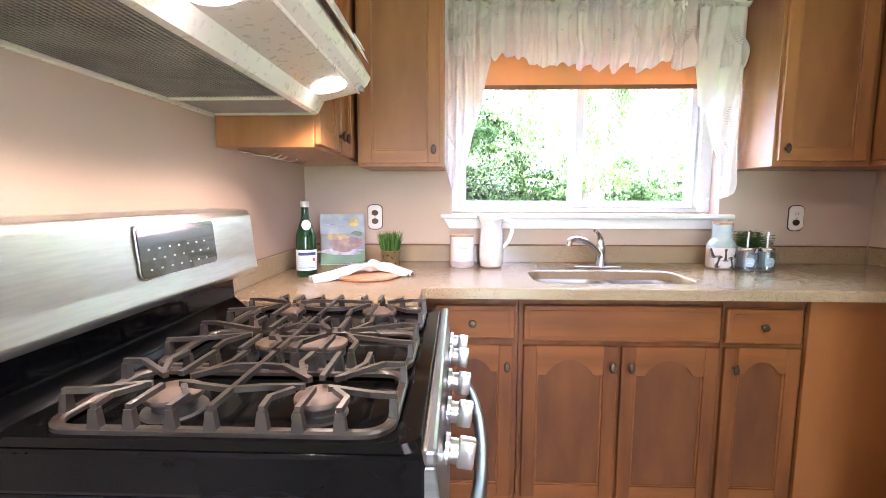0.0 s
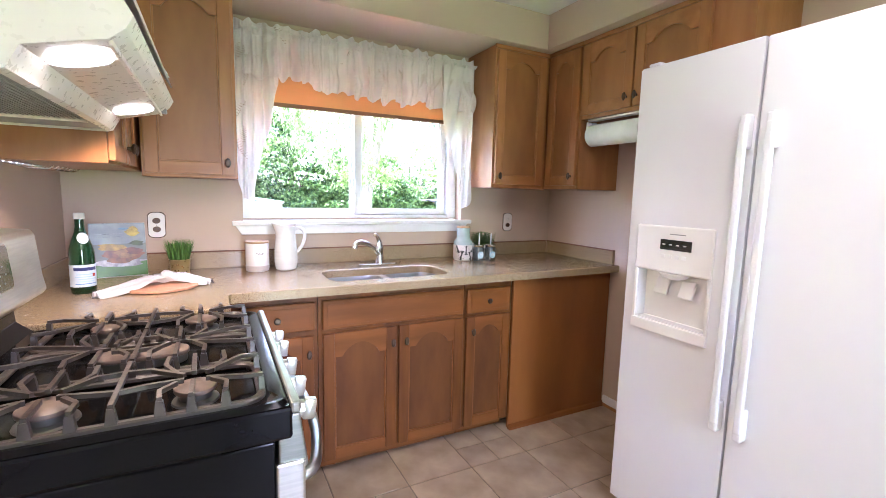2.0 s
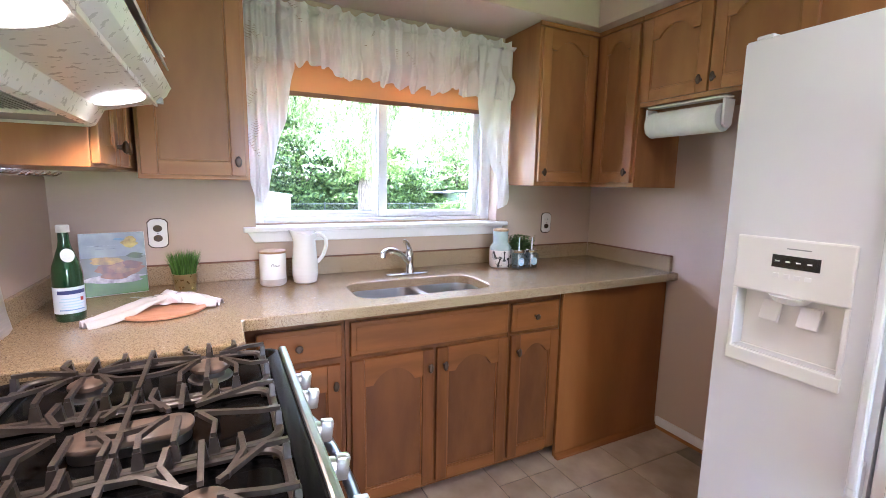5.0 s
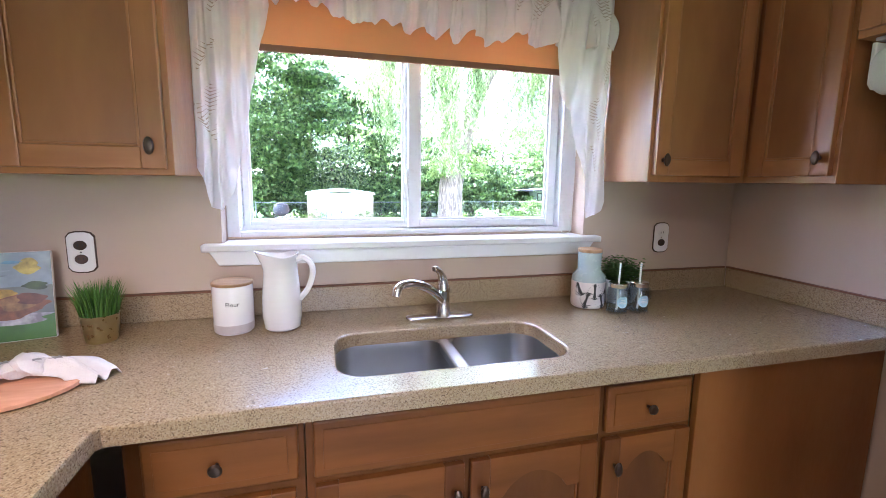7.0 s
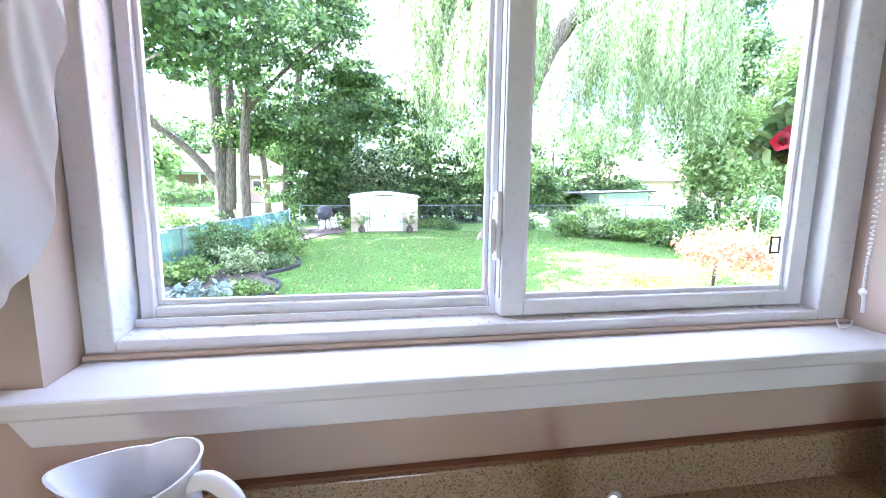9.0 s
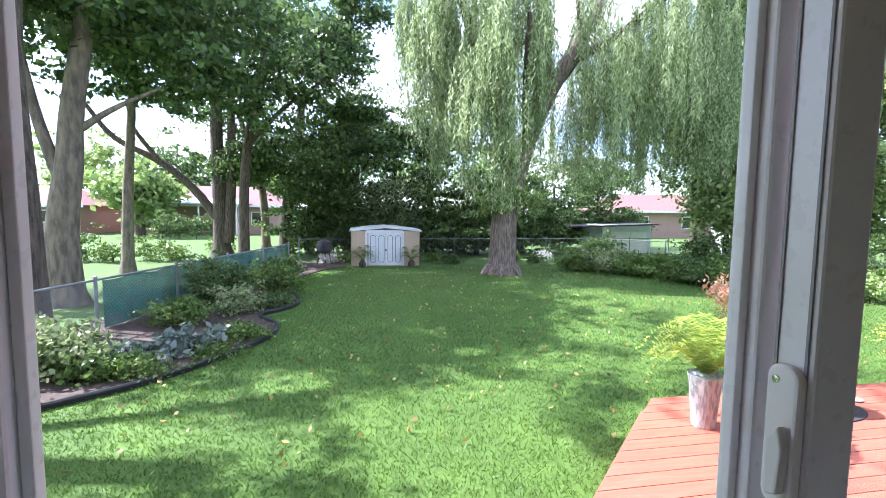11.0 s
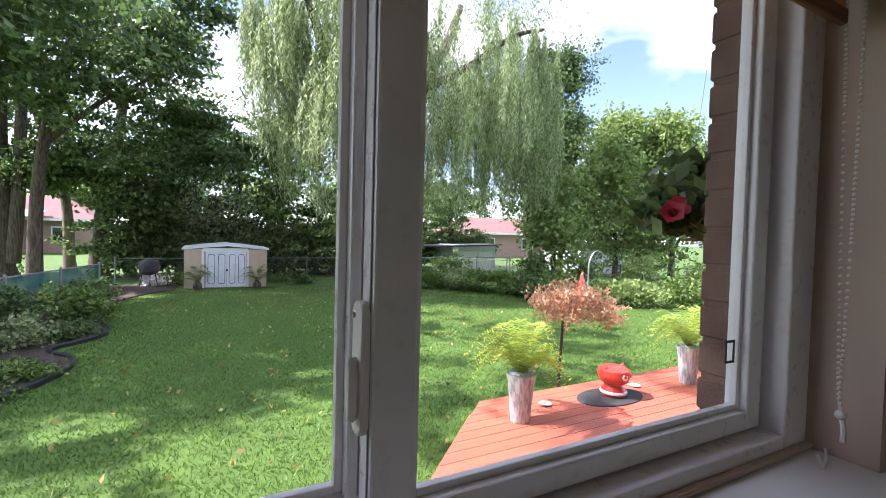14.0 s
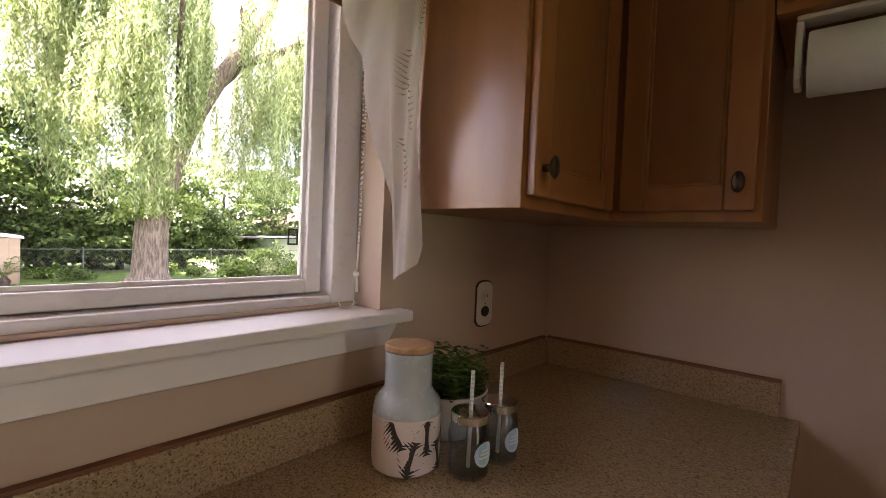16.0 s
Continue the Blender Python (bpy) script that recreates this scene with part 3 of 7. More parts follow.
part("bowl", bowl(1.078, 1.398, -0.58, -0.268, 0.19), SINKM, sk, smooth=True)
part("bowl", bowl(1.428, 1.706, -0.58, -0.268, 0.17), SINKM, sk, smooth=True)
part("divider", bx(1.393, 1.433, -0.578, -0.27, CB - 0.03, CB + 0.001, 0.009, seg=3), SINKM, sk)
for x, z in ((1.24, CB - 0.19), (1.565, CB - 0.17)):
    part("drain", lathe([(0.042, 0.001), (0.04, 0.004), (0.03, 0.001), (0.012, 0.002), (0, 0.002)], (x, -0.42, z), 20), CHROME, sk, smooth=True)

# faucet
fc = thing("faucet", (1.43, -0.185, CT), "chrome single-lever kitchen faucet on a base plate", "faucet")
plate = prism(rect_round(1.312, 1.54, -0.212, -0.165, 0.022, 6), CT, CT + 0.012, "z", 0.004)
part("base_plate", plate, CHROME, fc, smooth=True)
part("body", lathe([(0.026, 0.010), (0.024, 0.03), (0.021, 0.05), (0.021, 0.09), (0.023, 0.098), (0.018, 0.115), (0.0, 0.12)], (1.437, -0.188, CT), 24), CHROME, fc, smooth=True)
sp_pts = curve([(1.437, -0.19, 0.93), (1.395, -0.215, 0.975), (1.345, -0.245, 1.005), (1.30, -0.27, 1.015), (1.272, -0.285, 1.008), (1.264, -0.29, 0.985)], 5)
part("spout", tube(sp_pts, [0.014] * 16 + [0.013] * 5 + [0.0145] * (len(sp_pts) - 21), 14), CHROME, fc, smooth=True)
lv = curve([(1.437, -0.188, 0.985), (1.434, -0.19, 1.01), (1.42, -0.205, 1.035), (1.402, -0.225, 1.05), (1.393, -0.235, 1.051)], 4)
part("lever", tube(lv, [0.019, 0.018, 0.017, 0.015, 0.014, 0.013, 0.012, 0.0115, 0.011, 0.0105, 0.010, 0.010, 0.009, 0.009, 0.009, 0.009, 0.008][:len(lv)], 12), CHROME, fc, smooth=True)

# ---- gas range ----
RY0, RY1, RX = -1.72, -0.975, 0.735
rg = thing("gas_range", (0.38, -1.35, FL), "black and stainless gas range with cast iron grates", "range")
part("body", bx(0.03, 0.70, RY0 + 0.004, RY1 - 0.004, FL + 0.02, 0.80, 0.004), BLACK, rg)
deck_b = bx(0.10, RX, RY0, RY1, 0.80, 0.868, 0.008)
part("cooktop_pan", deck_b, BLACK, rg)
rimb = bmesh.new()
outer, inner = rect_round(0.14, RX - 0.004, RY0 + 0.003, RY1 - 0.003, 0.03, 6), rect_round(0.175, RX - 0.04, RY0 + 0.035, RY1 - 0.035, 0.045, 6)
lo_ = [rimb.verts.new((x, y, 0.868)) for x, y in outer]
mid = [rimb.verts.new((x, y, 0.877)) for x, y in rect_round(0.148, RX - 0.012, RY0 + 0.011, RY1 - 0.011, 0.028, 6)]
inn = [rimb.verts.new((x, y, 0.876)) for x, y in inner]
bot = [rimb.verts.new((x, y, 0.869)) for x, y in rect_round(0.182, RX - 0.047, RY0 + 0.042, RY1 - 0.042, 0.042, 6)]
for a, c in ((lo_, mid), (mid, inn), (inn, bot)):
    for i in range(len(a)):
        rimb.faces.new((a[i], a[(i + 1) % len(a)], c[(i + 1) % len(a)], c[i]))
part("cooktop_rim", rimb, BLACK, rg, smooth=True)
part("front_trim", bx(RX - 0.006, RX + 0.014, RY0, RY1, 0.852, 0.876, 0.006), DSTEEL, rg, "dark stainless front trim")
pan = prism([(RX - 0.03, 0.852), (RX + 0.012, 0.852), (RX + 0.028, 0.735), (RX - 0.03, 0.735)], RY0 + 0.002, RY1 - 0.002, "y", 0.004)
part("control_panel", pan, DSTEEL, rg, "stainless control panel")
for k, y in enumerate((-1.58, -1.45, -1.31, -1.15, -1.04)):
    kb = lathe([(0.027, 0), (0.027, 0.007), (0.020, 0.009), (0.020, 0.022), (0.0, 0.022)], n=20)
    bx(-0.024, 0.024, -0.011, 0.011, 0.0222, 0.050, 0.004, bm=kb)
    turned(kb, pose(RX + 0.018, y, 0.795, 0, 98, 0))
    part("knob", kb, STEEL, rg, "stainless burner knob", smooth=True)
part("oven_door", bx(0.70, RX + 0.012, RY0 + 0.004, RY1 - 0.004, 0.16, 0.728, 0.006), DSTEEL, rg, "stainless oven door")
part("oven_window", bx(RX + 0.012, RX + 0.016, RY0 + 0.13, RY1 - 0.13, 0.30, 0.60, 0.002), DARKGLASS, rg)
part("drawer_front", bx(0.70, RX + 0.010, RY0 + 0.004, RY1 - 0.004, FL + 0.02, 0.152, 0.006), STEEL, rg)
hp = curve([(RX + 0.012, RY0 + 0.05, 0.685), (RX + 0.05, RY0 + 0.07, 0.69), (RX + 0.080, RY0 + 0.2, 0.69), (RX + 0.090, -1.35, 0.69), (RX + 0.080, RY1 - 0.2, 0.69), (RX + 0.05, RY1 - 0.07, 0.69), (RX + 0.012, RY1 - 0.05, 0.685)], 5)
part("oven_handle", tube(hp, 0.013, 12), DSTEEL, rg, "tubular oven handle", smooth=True)
part("corner_bracket", bx(RX - 0.035, RX + 0.020, RY0 - 0.004, RY0 + 0.03, 0.66, 0.755, 0.005), STEEL, rg)
part("side_bracket", bx(RX - 0.03, RX + 0.016, RY0 - 0.004, RY0 + 0.03, 0.40, 0.62, 0.005), STEEL, rg)
# back guard
part("riser", prism([(0.03, 0.80), (0.135, 0.80), (0.142, 0.868), (0.105, 0.90), (0.10, 0.985), (0.03, 0.985)], RY0 + 0.003, RY1 + 0.018, "y", 0.003), BLACK, rg)
bg = prism([(0.025, 0.985), (0.165, 0.975), (0.175, 0.99), (0.168, 1.03), (0.158, 1.145), (0.148, 1.16), (0.05, 1.165), (0.025, 1.15)], RY0, RY1 + 0.03, "y", 0.004)
guard = part("back_guard", bg, STEEL, rg, "brushed stainless back guard with control display")


def on_guard(b_):
    """Lays a flat piece (along y, up z, thickness out) onto the sloping guard."""
    for v in b_.verts:
        out, y, z = v.co
        v.co = (0.1705 - (z - 1.03) * 0.088 + out, y, z)
    return b_


fr_ = prism(rect_round(-1.435, -1.165, 1.035, 1.142, 0.014, 5), 0, 0.003, "x")
part("display_frame", on_guard(fr_), CHROME, guard)
part("display", on_guard(prism(rect_round(-1.432, -1.168, 1.038, 1.139, 0.012, 5), 0.003, 0.0045, "x")), GLOSSGLASS, guard, "dark glass display")


def word(body, size, depth=0.0004):
    """Built-in font text as a bmesh in the x-y plane, centred."""
    c = bpy.data.curves.new("word", "FONT")
    c.body, c.size, c.extrude, c.align_x, c.align_y = body, size, depth, "CENTER", "CENTER"
    o = new("word", c)
    m = bpy.data.meshes.new_from_object(o.evaluated_get(bpy.context.evaluated_depsgraph_get()))
    bpy.data.objects.remove(o)
    r = bmesh.new()
    r.from_mesh(m)
    return r


for q_r in range(3):
    for k in range(7):
        y = -1.41 + k * 0.032 + 0.012 * (q_r % 2)
        part("key_mark", on_guard(bx(0.0046, 0.0049, y, y + 0.007, 1.052 + q_r * 0.02, 1.0555 + q_r * 0.02)), GREYP, guard)
# burners
for x, y, r in ((0.335, -1.605, 0.037), (0.565, -1.612, 0.033), (0.335, -1.105, 0.030), (0.565, -1.10, 0.037)):
    bb = part("burner", lathe([(r * 1.3, 0.868), (r * 1.25, 0.872), (r * 0.86, 0.874), (r * 0.86, 0.889), (0, 0.889)], (x, y, 0), 24), ALU, rg, "aluminium burner head", smooth=True)
    part("burner_cap", lathe([(r * 1.12, 0.8895), (r * 1.16, 0.893), (r * 1.14, 0.898), (r * 1.02, 0.9005), (0, 0.901)], (x, y, 0), 24), CAPM, bb, "brown burner cap", smooth=True)
ov = prism(rect_round(0.36, 0.54, -1.395, -1.325, 0.034, 6), 0.868, 0.888, "z", 0.003)
ob_ = part("burner", ov, ALU, rg, "oval centre burner")
part("burner_cap", prism(rect_round(0.355, 0.545, -1.40, -1.32, 0.036, 6), 0.888, 0.899, "z", 0.004), CAPM, ob_, "brown oval burner cap", smooth=True)


def bar(pts, w=0.0044, bm=None):
    return tube(pts, w * 1.35, bm=bm, square=True)


def upright(x, y, along, zl, zt):
    """A tapered foot of a finger, wide along the frame."""
    t = bmesh.new()
    lo, hi = [], []
    for ring, z, w, d in ((lo, zl, 0.0095, 0.006), (hi, zt, 0.0055, 0.005)):
        for a, c in ((-1, -1), (1, -1), (1, 1), (-1, 1)):
            ring.append(t.verts.new((x + a * (w if along == "x" else d), y + c * (d if along == "x" else w), z)))
    t.faces.new(lo[::-1])
    t.faces.new(hi)
    for k in range(4):
        t.faces.new((lo[k], lo[(k + 1) % 4], hi[(k + 1) % 4], hi[k]))
    return t


def grate(y0, y1, burners):
    """One cast iron grate: a flat low frame with fingers that rise from it and point at the burners."""
    x0, x1, zl, zt = 0.195, 0.69, 0.882, 0.915
    f = bmesh.new()
    rings = []
    for inset, z in ((0.0, zl - 0.006), (0.0, zl + 0.001), (0.003, zl + 0.004), (0.012, zl + 0.004), (0.016, zl), (0.016, zl - 0.006)):
        rings.append([f.verts.new((x, y, z)) for x, y in rect_round(x0 + inset, x1 - inset, y0 + inset, y1 - inset, 0.045 - inset * 0.8, 5)])
    rings.append(rings[0])
    for a, c in zip(rings, rings[1:]):
        for i in range(len(a)):
            k = (i + 1) % len(a)
            f.faces.new((a[i], a[k], c[k], c[i]))
    g = part("grate", f, IRON, rg, "matt cast iron grate", smooth=True)
    xm, ym = (x0 + x1) / 2, (y0 + y1) / 2

    def finger(pts, along):
        x, y = pts[0]
        ins = Vector((pts[1][0] - x, pts[1][1] - y)).normalized() * 0.007
        b_ = upright(x + ins.x, y + ins.y, along, zl, zt - 0.003)
        line = [(x + ins.x * 0.6, y + ins.y * 0.6, zt)] + [(px, py, zt + 0.001) for px, py in pts[1:]]
        part("finger", bar(line, bm=b_), IRON, g)

    for s_, ye in ((1, y0), (-1, y1)):
        for bx_, by_, reach in burners:
            dy = abs(by_ - ye)
            finger([(bx_ - 0.004, ye), (bx_ - 0.002, ye + s_ * (dy - reach))], "x")
            for sg in (-1, 1):
                finger([(bx_ + sg * 0.052, ye), (bx_ + sg * 0.055, ye + s_ * dy * 0.42), (bx_ + sg * 0.030, ye + s_ * (dy - 0.022))], "x")
    for xe, s_ in ((x0, 1), (x1, -1)):
        bx_, by_, reach = min(burners, key=lambda q_: abs(q_[0] - xe))
        for dy in (-0.045, 0.045):
            finger([(xe, ym + dy * 1.35), (xe + s_ * 0.04, ym + dy * 1.3), (bx_ - s_ * reach, by_ + dy * 0.35)], "y")
    # the middle bar, with a cross of short arms
    mid_bar = upright(xm, y0 + 0.007, "x", zl, zt - 0.003)
    mid_bar = join(mid_bar, upright(xm, y1 - 0.007, "x", zl, zt - 0.003))
    part("cross_bar", bar([(xm, y0 + 0.004, zt), (xm, y1 - 0.004, zt)], bm=mid_bar), IRON, g)
    for sg, (bx_, by_, reach) in zip((-1, 1), burners):
        for dy in (-0.04, 0.04):
            part("finger", bar([(xm, ym + dy * 1.2, zt), (xm + sg * 0.045, ym + dy, zt + 0.001), (bx_ - sg * reach * 0.9, by_ + dy * 0.3, zt + 0.001)]), IRON, g)
    for x in (x0 + 0.02, x1 - 0.02):
        for y in (y0 + 0.02, y1 - 0.02):
            part("foot", bx(x - 0.006, x + 0.006, y - 0.006, y + 0.006, 0.868, zl - 0.004, 0.002), IRON, g)


grate(-1.70, -1.475, [(0.335, -1.605, 0.022), (0.565, -1.612, 0.02)])
grate(-1.47, -1.235, [(0.375, -1.36, 0.022), (0.525, -1.36, 0.022)])
grate(-1.23, -1.0, [(0.335, -1.105, 0.02), (0.565, -1.10, 0.022)])

# ---- range hood ----
HY0, HY1 = -1.66, -0.838
hd = thing("range_hood", (0.25, -1.22, 1.45), "ivory under-cabinet range hood with two lit lamps", "range hood")
prof = [(0.0, 1.452), (0.325, 1.452), (0.338, 1.457), (0.358, 1.494), (0.468, 1.520), (0.492, 1.540), (0.504, 1.562), (0.372, 1.80), (0.36, 1.83), (0.0, 1.83)]
shell = bmesh.new()
# end caps and skin as thin plates, open below
for y in (HY0, HY1 - 0.006):
    shell = prism(prof, y, y + 0.006, "y", bm=shell)
for a, c in zip(prof[1:-1], prof[2:]):
    d = (Vector(c) - Vector(a)).normalized()
    nrm = Vector((d.y, -d.x)) * -0.003
    shell = prism([a, c, (c[0] + nrm.x, c[1] + nrm.y), (a[0] + nrm.x, a[1] + nrm.y)], HY0 + 0.006, HY1 - 0.006, "y", bm=shell)
part("canopy", shell, HOODM, hd)
part("front_strip", prism([(0.5, 1.60), (0.504, 1.60), (0.424, 1.745), (0.42, 1.745)], HY0 + 0.03, HY1 - 0.03, "y"), WHITE, hd)
part("switch_plate", prism([(0.493, 1.615), (0.4975, 1.615), (0.470, 1.665), (0.4655, 1.665)], -0.96, -0.885, "y", 0.001), PLASTIC, hd)
for y in (-0.94, -0.905):
    part("switch", prism([(0.4955, 1.625), (0.5, 1.625), (0.482, 1.655), (0.478, 1.655)], y - 0.01, y + 0.01, "y"), PLASTIC, hd)
part("sensor", bx(0.468, 0.486, -0.872, -0.85, 1.518, 1.532, 0.002), GREYP, hd)
part("groove_trim", bx(0.466, 0.472, HY0 + 0.01, HY1 - 0.01, 1.512, 1.522, 0.001), HOODM, hd)
for hy in (-1.565, -0.975):
    part("lamp", turned(lathe([(0.0, -0.004), (0.048, -0.004), (0.050, 0.002)], (0, 0, 0), 28), pose(0.412, hy, 1.505, 0, -13, 0)), LAMPON, hd, "lit round lamp")
fx = bx(0.012, 0.318, HY0 + 0.01, -1.07, 1.462, 1.466)
flt = part("filter", fx, FILTER, hd, "aluminium mesh filter")
wires = None
for k in range(50):
    y = HY0 + 0.015 + k * (0.505 / 49)
    wires = tube([(0.014, y, 1.459), (0.316, y, 1.459)], 0.0022, 4, bm=wires)
for k in range(30):
    x = 0.016 + k * 0.0103
    wires = tube([(x, HY0 + 0.012, 1.457), (x, -1.072, 1.457)], 0.0018, 4, bm=wires)
part("mesh", wires, FILTER, flt)
part("filter_frame", bx(0.01, 0.32, -1.07, -1.06, 1.450, 1.462, 0.002), HOODM, hd)
part("baffle_plate", bx(0.012, 0.318, -1.058, HY1 - 0.012, 1.458, 1.464), GREYP, hd)
part("back_rail", bx(0.001, 0.012, HY0 + 0.007, HY1 - 0.007, 1.446, 1.458, 0.002), HOODM, hd)

# ---- refrigerator ----
X0, YA, YG, YB, ZT = 2.07, -1.356, -1.787, -2.27, 1.765
fg = thing("refrigerator", (2.42, -1.81, FL), "white side-by-side refrigerator with an ice and water dispenser", "refrigerator")
part("cabinet", bx(X0 + 0.062, EAST - 0.03, YB + 0.004, YA - 0.004, FL + 0.02, ZT - 0.012, 0.006), ENAMEL, fg)
part("kick_grille", bx(X0 + 0.05, X0 + 0.062, YB + 0.01, YA - 0.01, FL, FL + 0.07, 0.002), GREYP, fg)
DY0, DY1, DZ0, DZ1 = -1.70, -1.40, 0.79, 1.19
dr = bx(X0, X0 + 0.058, YG + 0.003, YA, FL + 0.08, DZ0 + 0.045, 0.0)
bx(X0, X0 + 0.058, YG + 0.003, YA, 1.03, ZT, 0.0, bm=dr)
bx(X0, X0 + 0.058, DY1 - 0.012, YA, DZ0 + 0.045, 1.03, 0.0, bm=dr)
bx(X0, X0 + 0.058, YG + 0.003, DY0 + 0.012, DZ0 + 0.045, 1.03, 0.0, bm=dr)
fd = part("freezer_door", dr, ENAMEL, fg)
part("top_cap", bx(X0 + 0.002, X0 + 0.056, YG + 0.004, YA - 0.001, ZT, ZT + 0.006, 0.003), ENAMEL, fd)
part("fridge_door", bx(X0, X0 + 0.058, YB, YG - 0.003, FL + 0.08, ZT + 0.004, 0.007), ENAMEL, fg)
part("hinge_cover", bx(X0 + 0.01, X0 + 0.11, YA - 0.07, YA - 0.02, ZT + 0.006, ZT + 0.02, 0.006), ENAMEL, fg)
for y in (-1.765, -1.84):
    h = bx(X0 - 0.040, X0 - 0.022, y - 0.013, y + 0.013, 0.56, 1.52, 0.007)
    bx(X0 - 0.038, X0 + 0.001, y - 0.014, y + 0.014, 1.44, 1.545, 0.008, bm=h)
    bx(X0 - 0.038, X0 + 0.001, y - 0.014, y + 0.014, 0.535, 0.64, 0.008, bm=h)
    part("handle", h, ENAMEL, fg, "white plastic bar handle")
dsp = part("dispenser", bx(X0 - 0.012, X0 - 0.0005, DY0, DY1, 1.022, DZ1, 0.006), PLASTIC, fg, "white ice and water dispenser")
part("display", bx(X0 - 0.0135, X0 - 0.012, -1.625, -1.505, 1.105, 1.142), DARKGLASS, dsp)
for k in range(4):
    y = -1.60 + k * 0.027
    part("button", bx(X0 - 0.0145, X0 - 0.012, y - 0.008, y + 0.008, 1.075, 1.088, 0.001), WHITE, dsp)
    part("display_mark", bx(X0 - 0.0139, X0 - 0.0135, y - 0.006, y + 0.006, 1.122, 1.126), PLASTIC, dsp)
part("lettering_bar", bx(X0 - 0.0125, X0 - 0.012, -1.60, -1.54, 1.160, 1.1635), GREYP, dsp)
rec = bmesh.new()
bx(X0 + 0.048, X0 + 0.052, DY0 + 0.012, DY1 - 0.012, DZ0 + 0.045, 1.03, bm=rec)
part("recess_back", rec, PLASTIC, dsp)
part("recess_floor", prism([(X0 - 0.012, DZ0), (X0 - 0.012, DZ0 + 0.04), (X0 + 0.048, DZ0 + 0.046), (X0 + 0.048, DZ0 + 0.02), (X0 - 0.0005, DZ0 + 0.02), (X0 - 0.0005, DZ0)], DY0, DY1, "y", 0.002), PLASTIC, dsp)
for y0, y1 in ((DY0, DY0 + 0.012), (DY1 - 0.012, DY1)):
    part("recess_cheek", bx(X0 - 0.008, X0 - 0.0005, y0, y1, DZ0 + 0.04, 1.022, 0.002), PLASTIC, dsp)
for y in (-1.60, -1.50):
    pd = bx(-0.012, 0.0, y - 0.027, y + 0.027, -0.035, 0.03, 0.004)
    turned(pd, pose(X0 + 0.03, 0, 0.965, 0, 20, 0))
    part("paddle", pd, PLASTIC, dsp, "dispenser paddle")
part("chute", lathe([(0.055, 0.0), (0.04, -0.018), (0.02, -0.024)], (X0 + 0.02, -1.55, 1.021), 18), PLASTIC, dsp, smooth=True)

# ---- things in the kitchen ----


def outlet(x, covered=False):
    o = thing("outlet", (x, 0, 1.10), "dark-rimmed white double outlet plate on the wall", "outlet", "wall outlets")
    shape = [(-0.035, -0.045), (-0.026, -0.056), (-0.012, -0.06), (0.012, -0.06), (0.026, -0.056), (0.035, -0.045), (0.035, 0.045), (0.026, 0.056), (0.012, 0.06), (-0.012, 0.06), (-0.026, 0.056), (-0.035, 0.045)]
    part("rim", prism([(x + a * 1.1, 1.10 + c * 1.07) for a, c in shape], -0.004, -0.0005, "y", 0.001), BRONZE, o, "dark bronze rim")
    part("plate", prism([(x + a, 1.10 + c) for a, c in shape], -0.007, -0.004, "y", 0.001), PLASTIC, o)
    for dz in (-0.021, 0.021):
        sck = part("socket", prism([(x + 0.017 * math.cos(radians(k)), 1.10 + dz + 0.0145 * math.sin(radians(k))) for k in range(0, 360, 24)], -0.0095, -0.007, "y"), PLASTIC if covered and dz > 0 else BRONZE, o, "white socket cover" if covered and dz > 0 else "dark brown socket")
        for dx in (-0.006, 0.006):
            part("slot", bx(x + dx - 0.001, x + dx + 0.001, -0.0099, -0.0095, 1.10 + dz - 0.003, 1.10 + dz + 0.005), INK, sck)
    part("screw", lathe([(0.003, 0), (0.0025, 0.001), (0, 0.0012)], n=8), CHROME, o).matrix_basis = Matrix.Translation((x, -0.007, 1.10)) @ pose(0, 0, 0, 90)


outlet(0.357)
outlet(2.442, True)

# valance with its tails, one gathered cloth on a rod
CLOTH = mat("sheer_cloth", (0.80, 0.77, 0.77), 0.9, second=(0.72, 0.69, 0.69), scale=7, bump=0.25, bscale=90, contrast=(0.4, 0.62))
b_ = CLOTH.node_tree.nodes
tl = b_.new("ShaderNodeBsdfTranslucent")
tl.inputs[0].default_value = (0.85, 0.78, 0.80, 1)
mx = b_.new("ShaderNodeMixShader")
mx.inputs[0].default_value = 0.26
CLOTH.node_tree.links.new(b_["Principled BSDF"].outputs[0], mx.inputs[1])
CLOTH.node_tree.links.new(tl.outputs[0], mx.inputs[2])
CLOTH.node_tree.links.new(mx.outputs[0], b_["Material Output"].inputs[0])
FROND = mat("beige_frond_print", (0.52, 0.43, 0.38), 0.9)
val = thing("valance", (1.4, -0.05, 1.2), "gathered white sheer valance with scalloped tails and a faint leaf print", "curtain")
rodp = tube([(0.70, -0.05, 2.085), (2.10, -0.05, 2.085)], 0.008, 8)
part("rod", rodp, WHITE, val)


def cloth_y(u, v):
    """Gathers: sharp under the rod, softer below."""
    a = 0.024 * math.sin(u * 58 + 2.6 * math.sin(u * 13)) + 0.012 * math.sin(u * 139 + 2 * math.sin(u * 9)) + 0.006 * math.sin(u * 263 + 3 * math.sin(u * 17))
    a += 0.010 * math.sin(u * 31 + 9 * v + 3 * math.sin(u * 7)) * v
    puff = -0.018 * math.sin(math.pi * min(1.0, max(0.0, (v - 0.55) / 0.45))) * (1 + 0.7 * math.sin(u * 47 + 2 * math.sin(u * 11)))
    pocket = -0.010 if 0.10 < v < 0.17 else 0.0
    return -0.066 + a * (0.6 + 0.4 * v) - 0.008 * v + puff + pocket


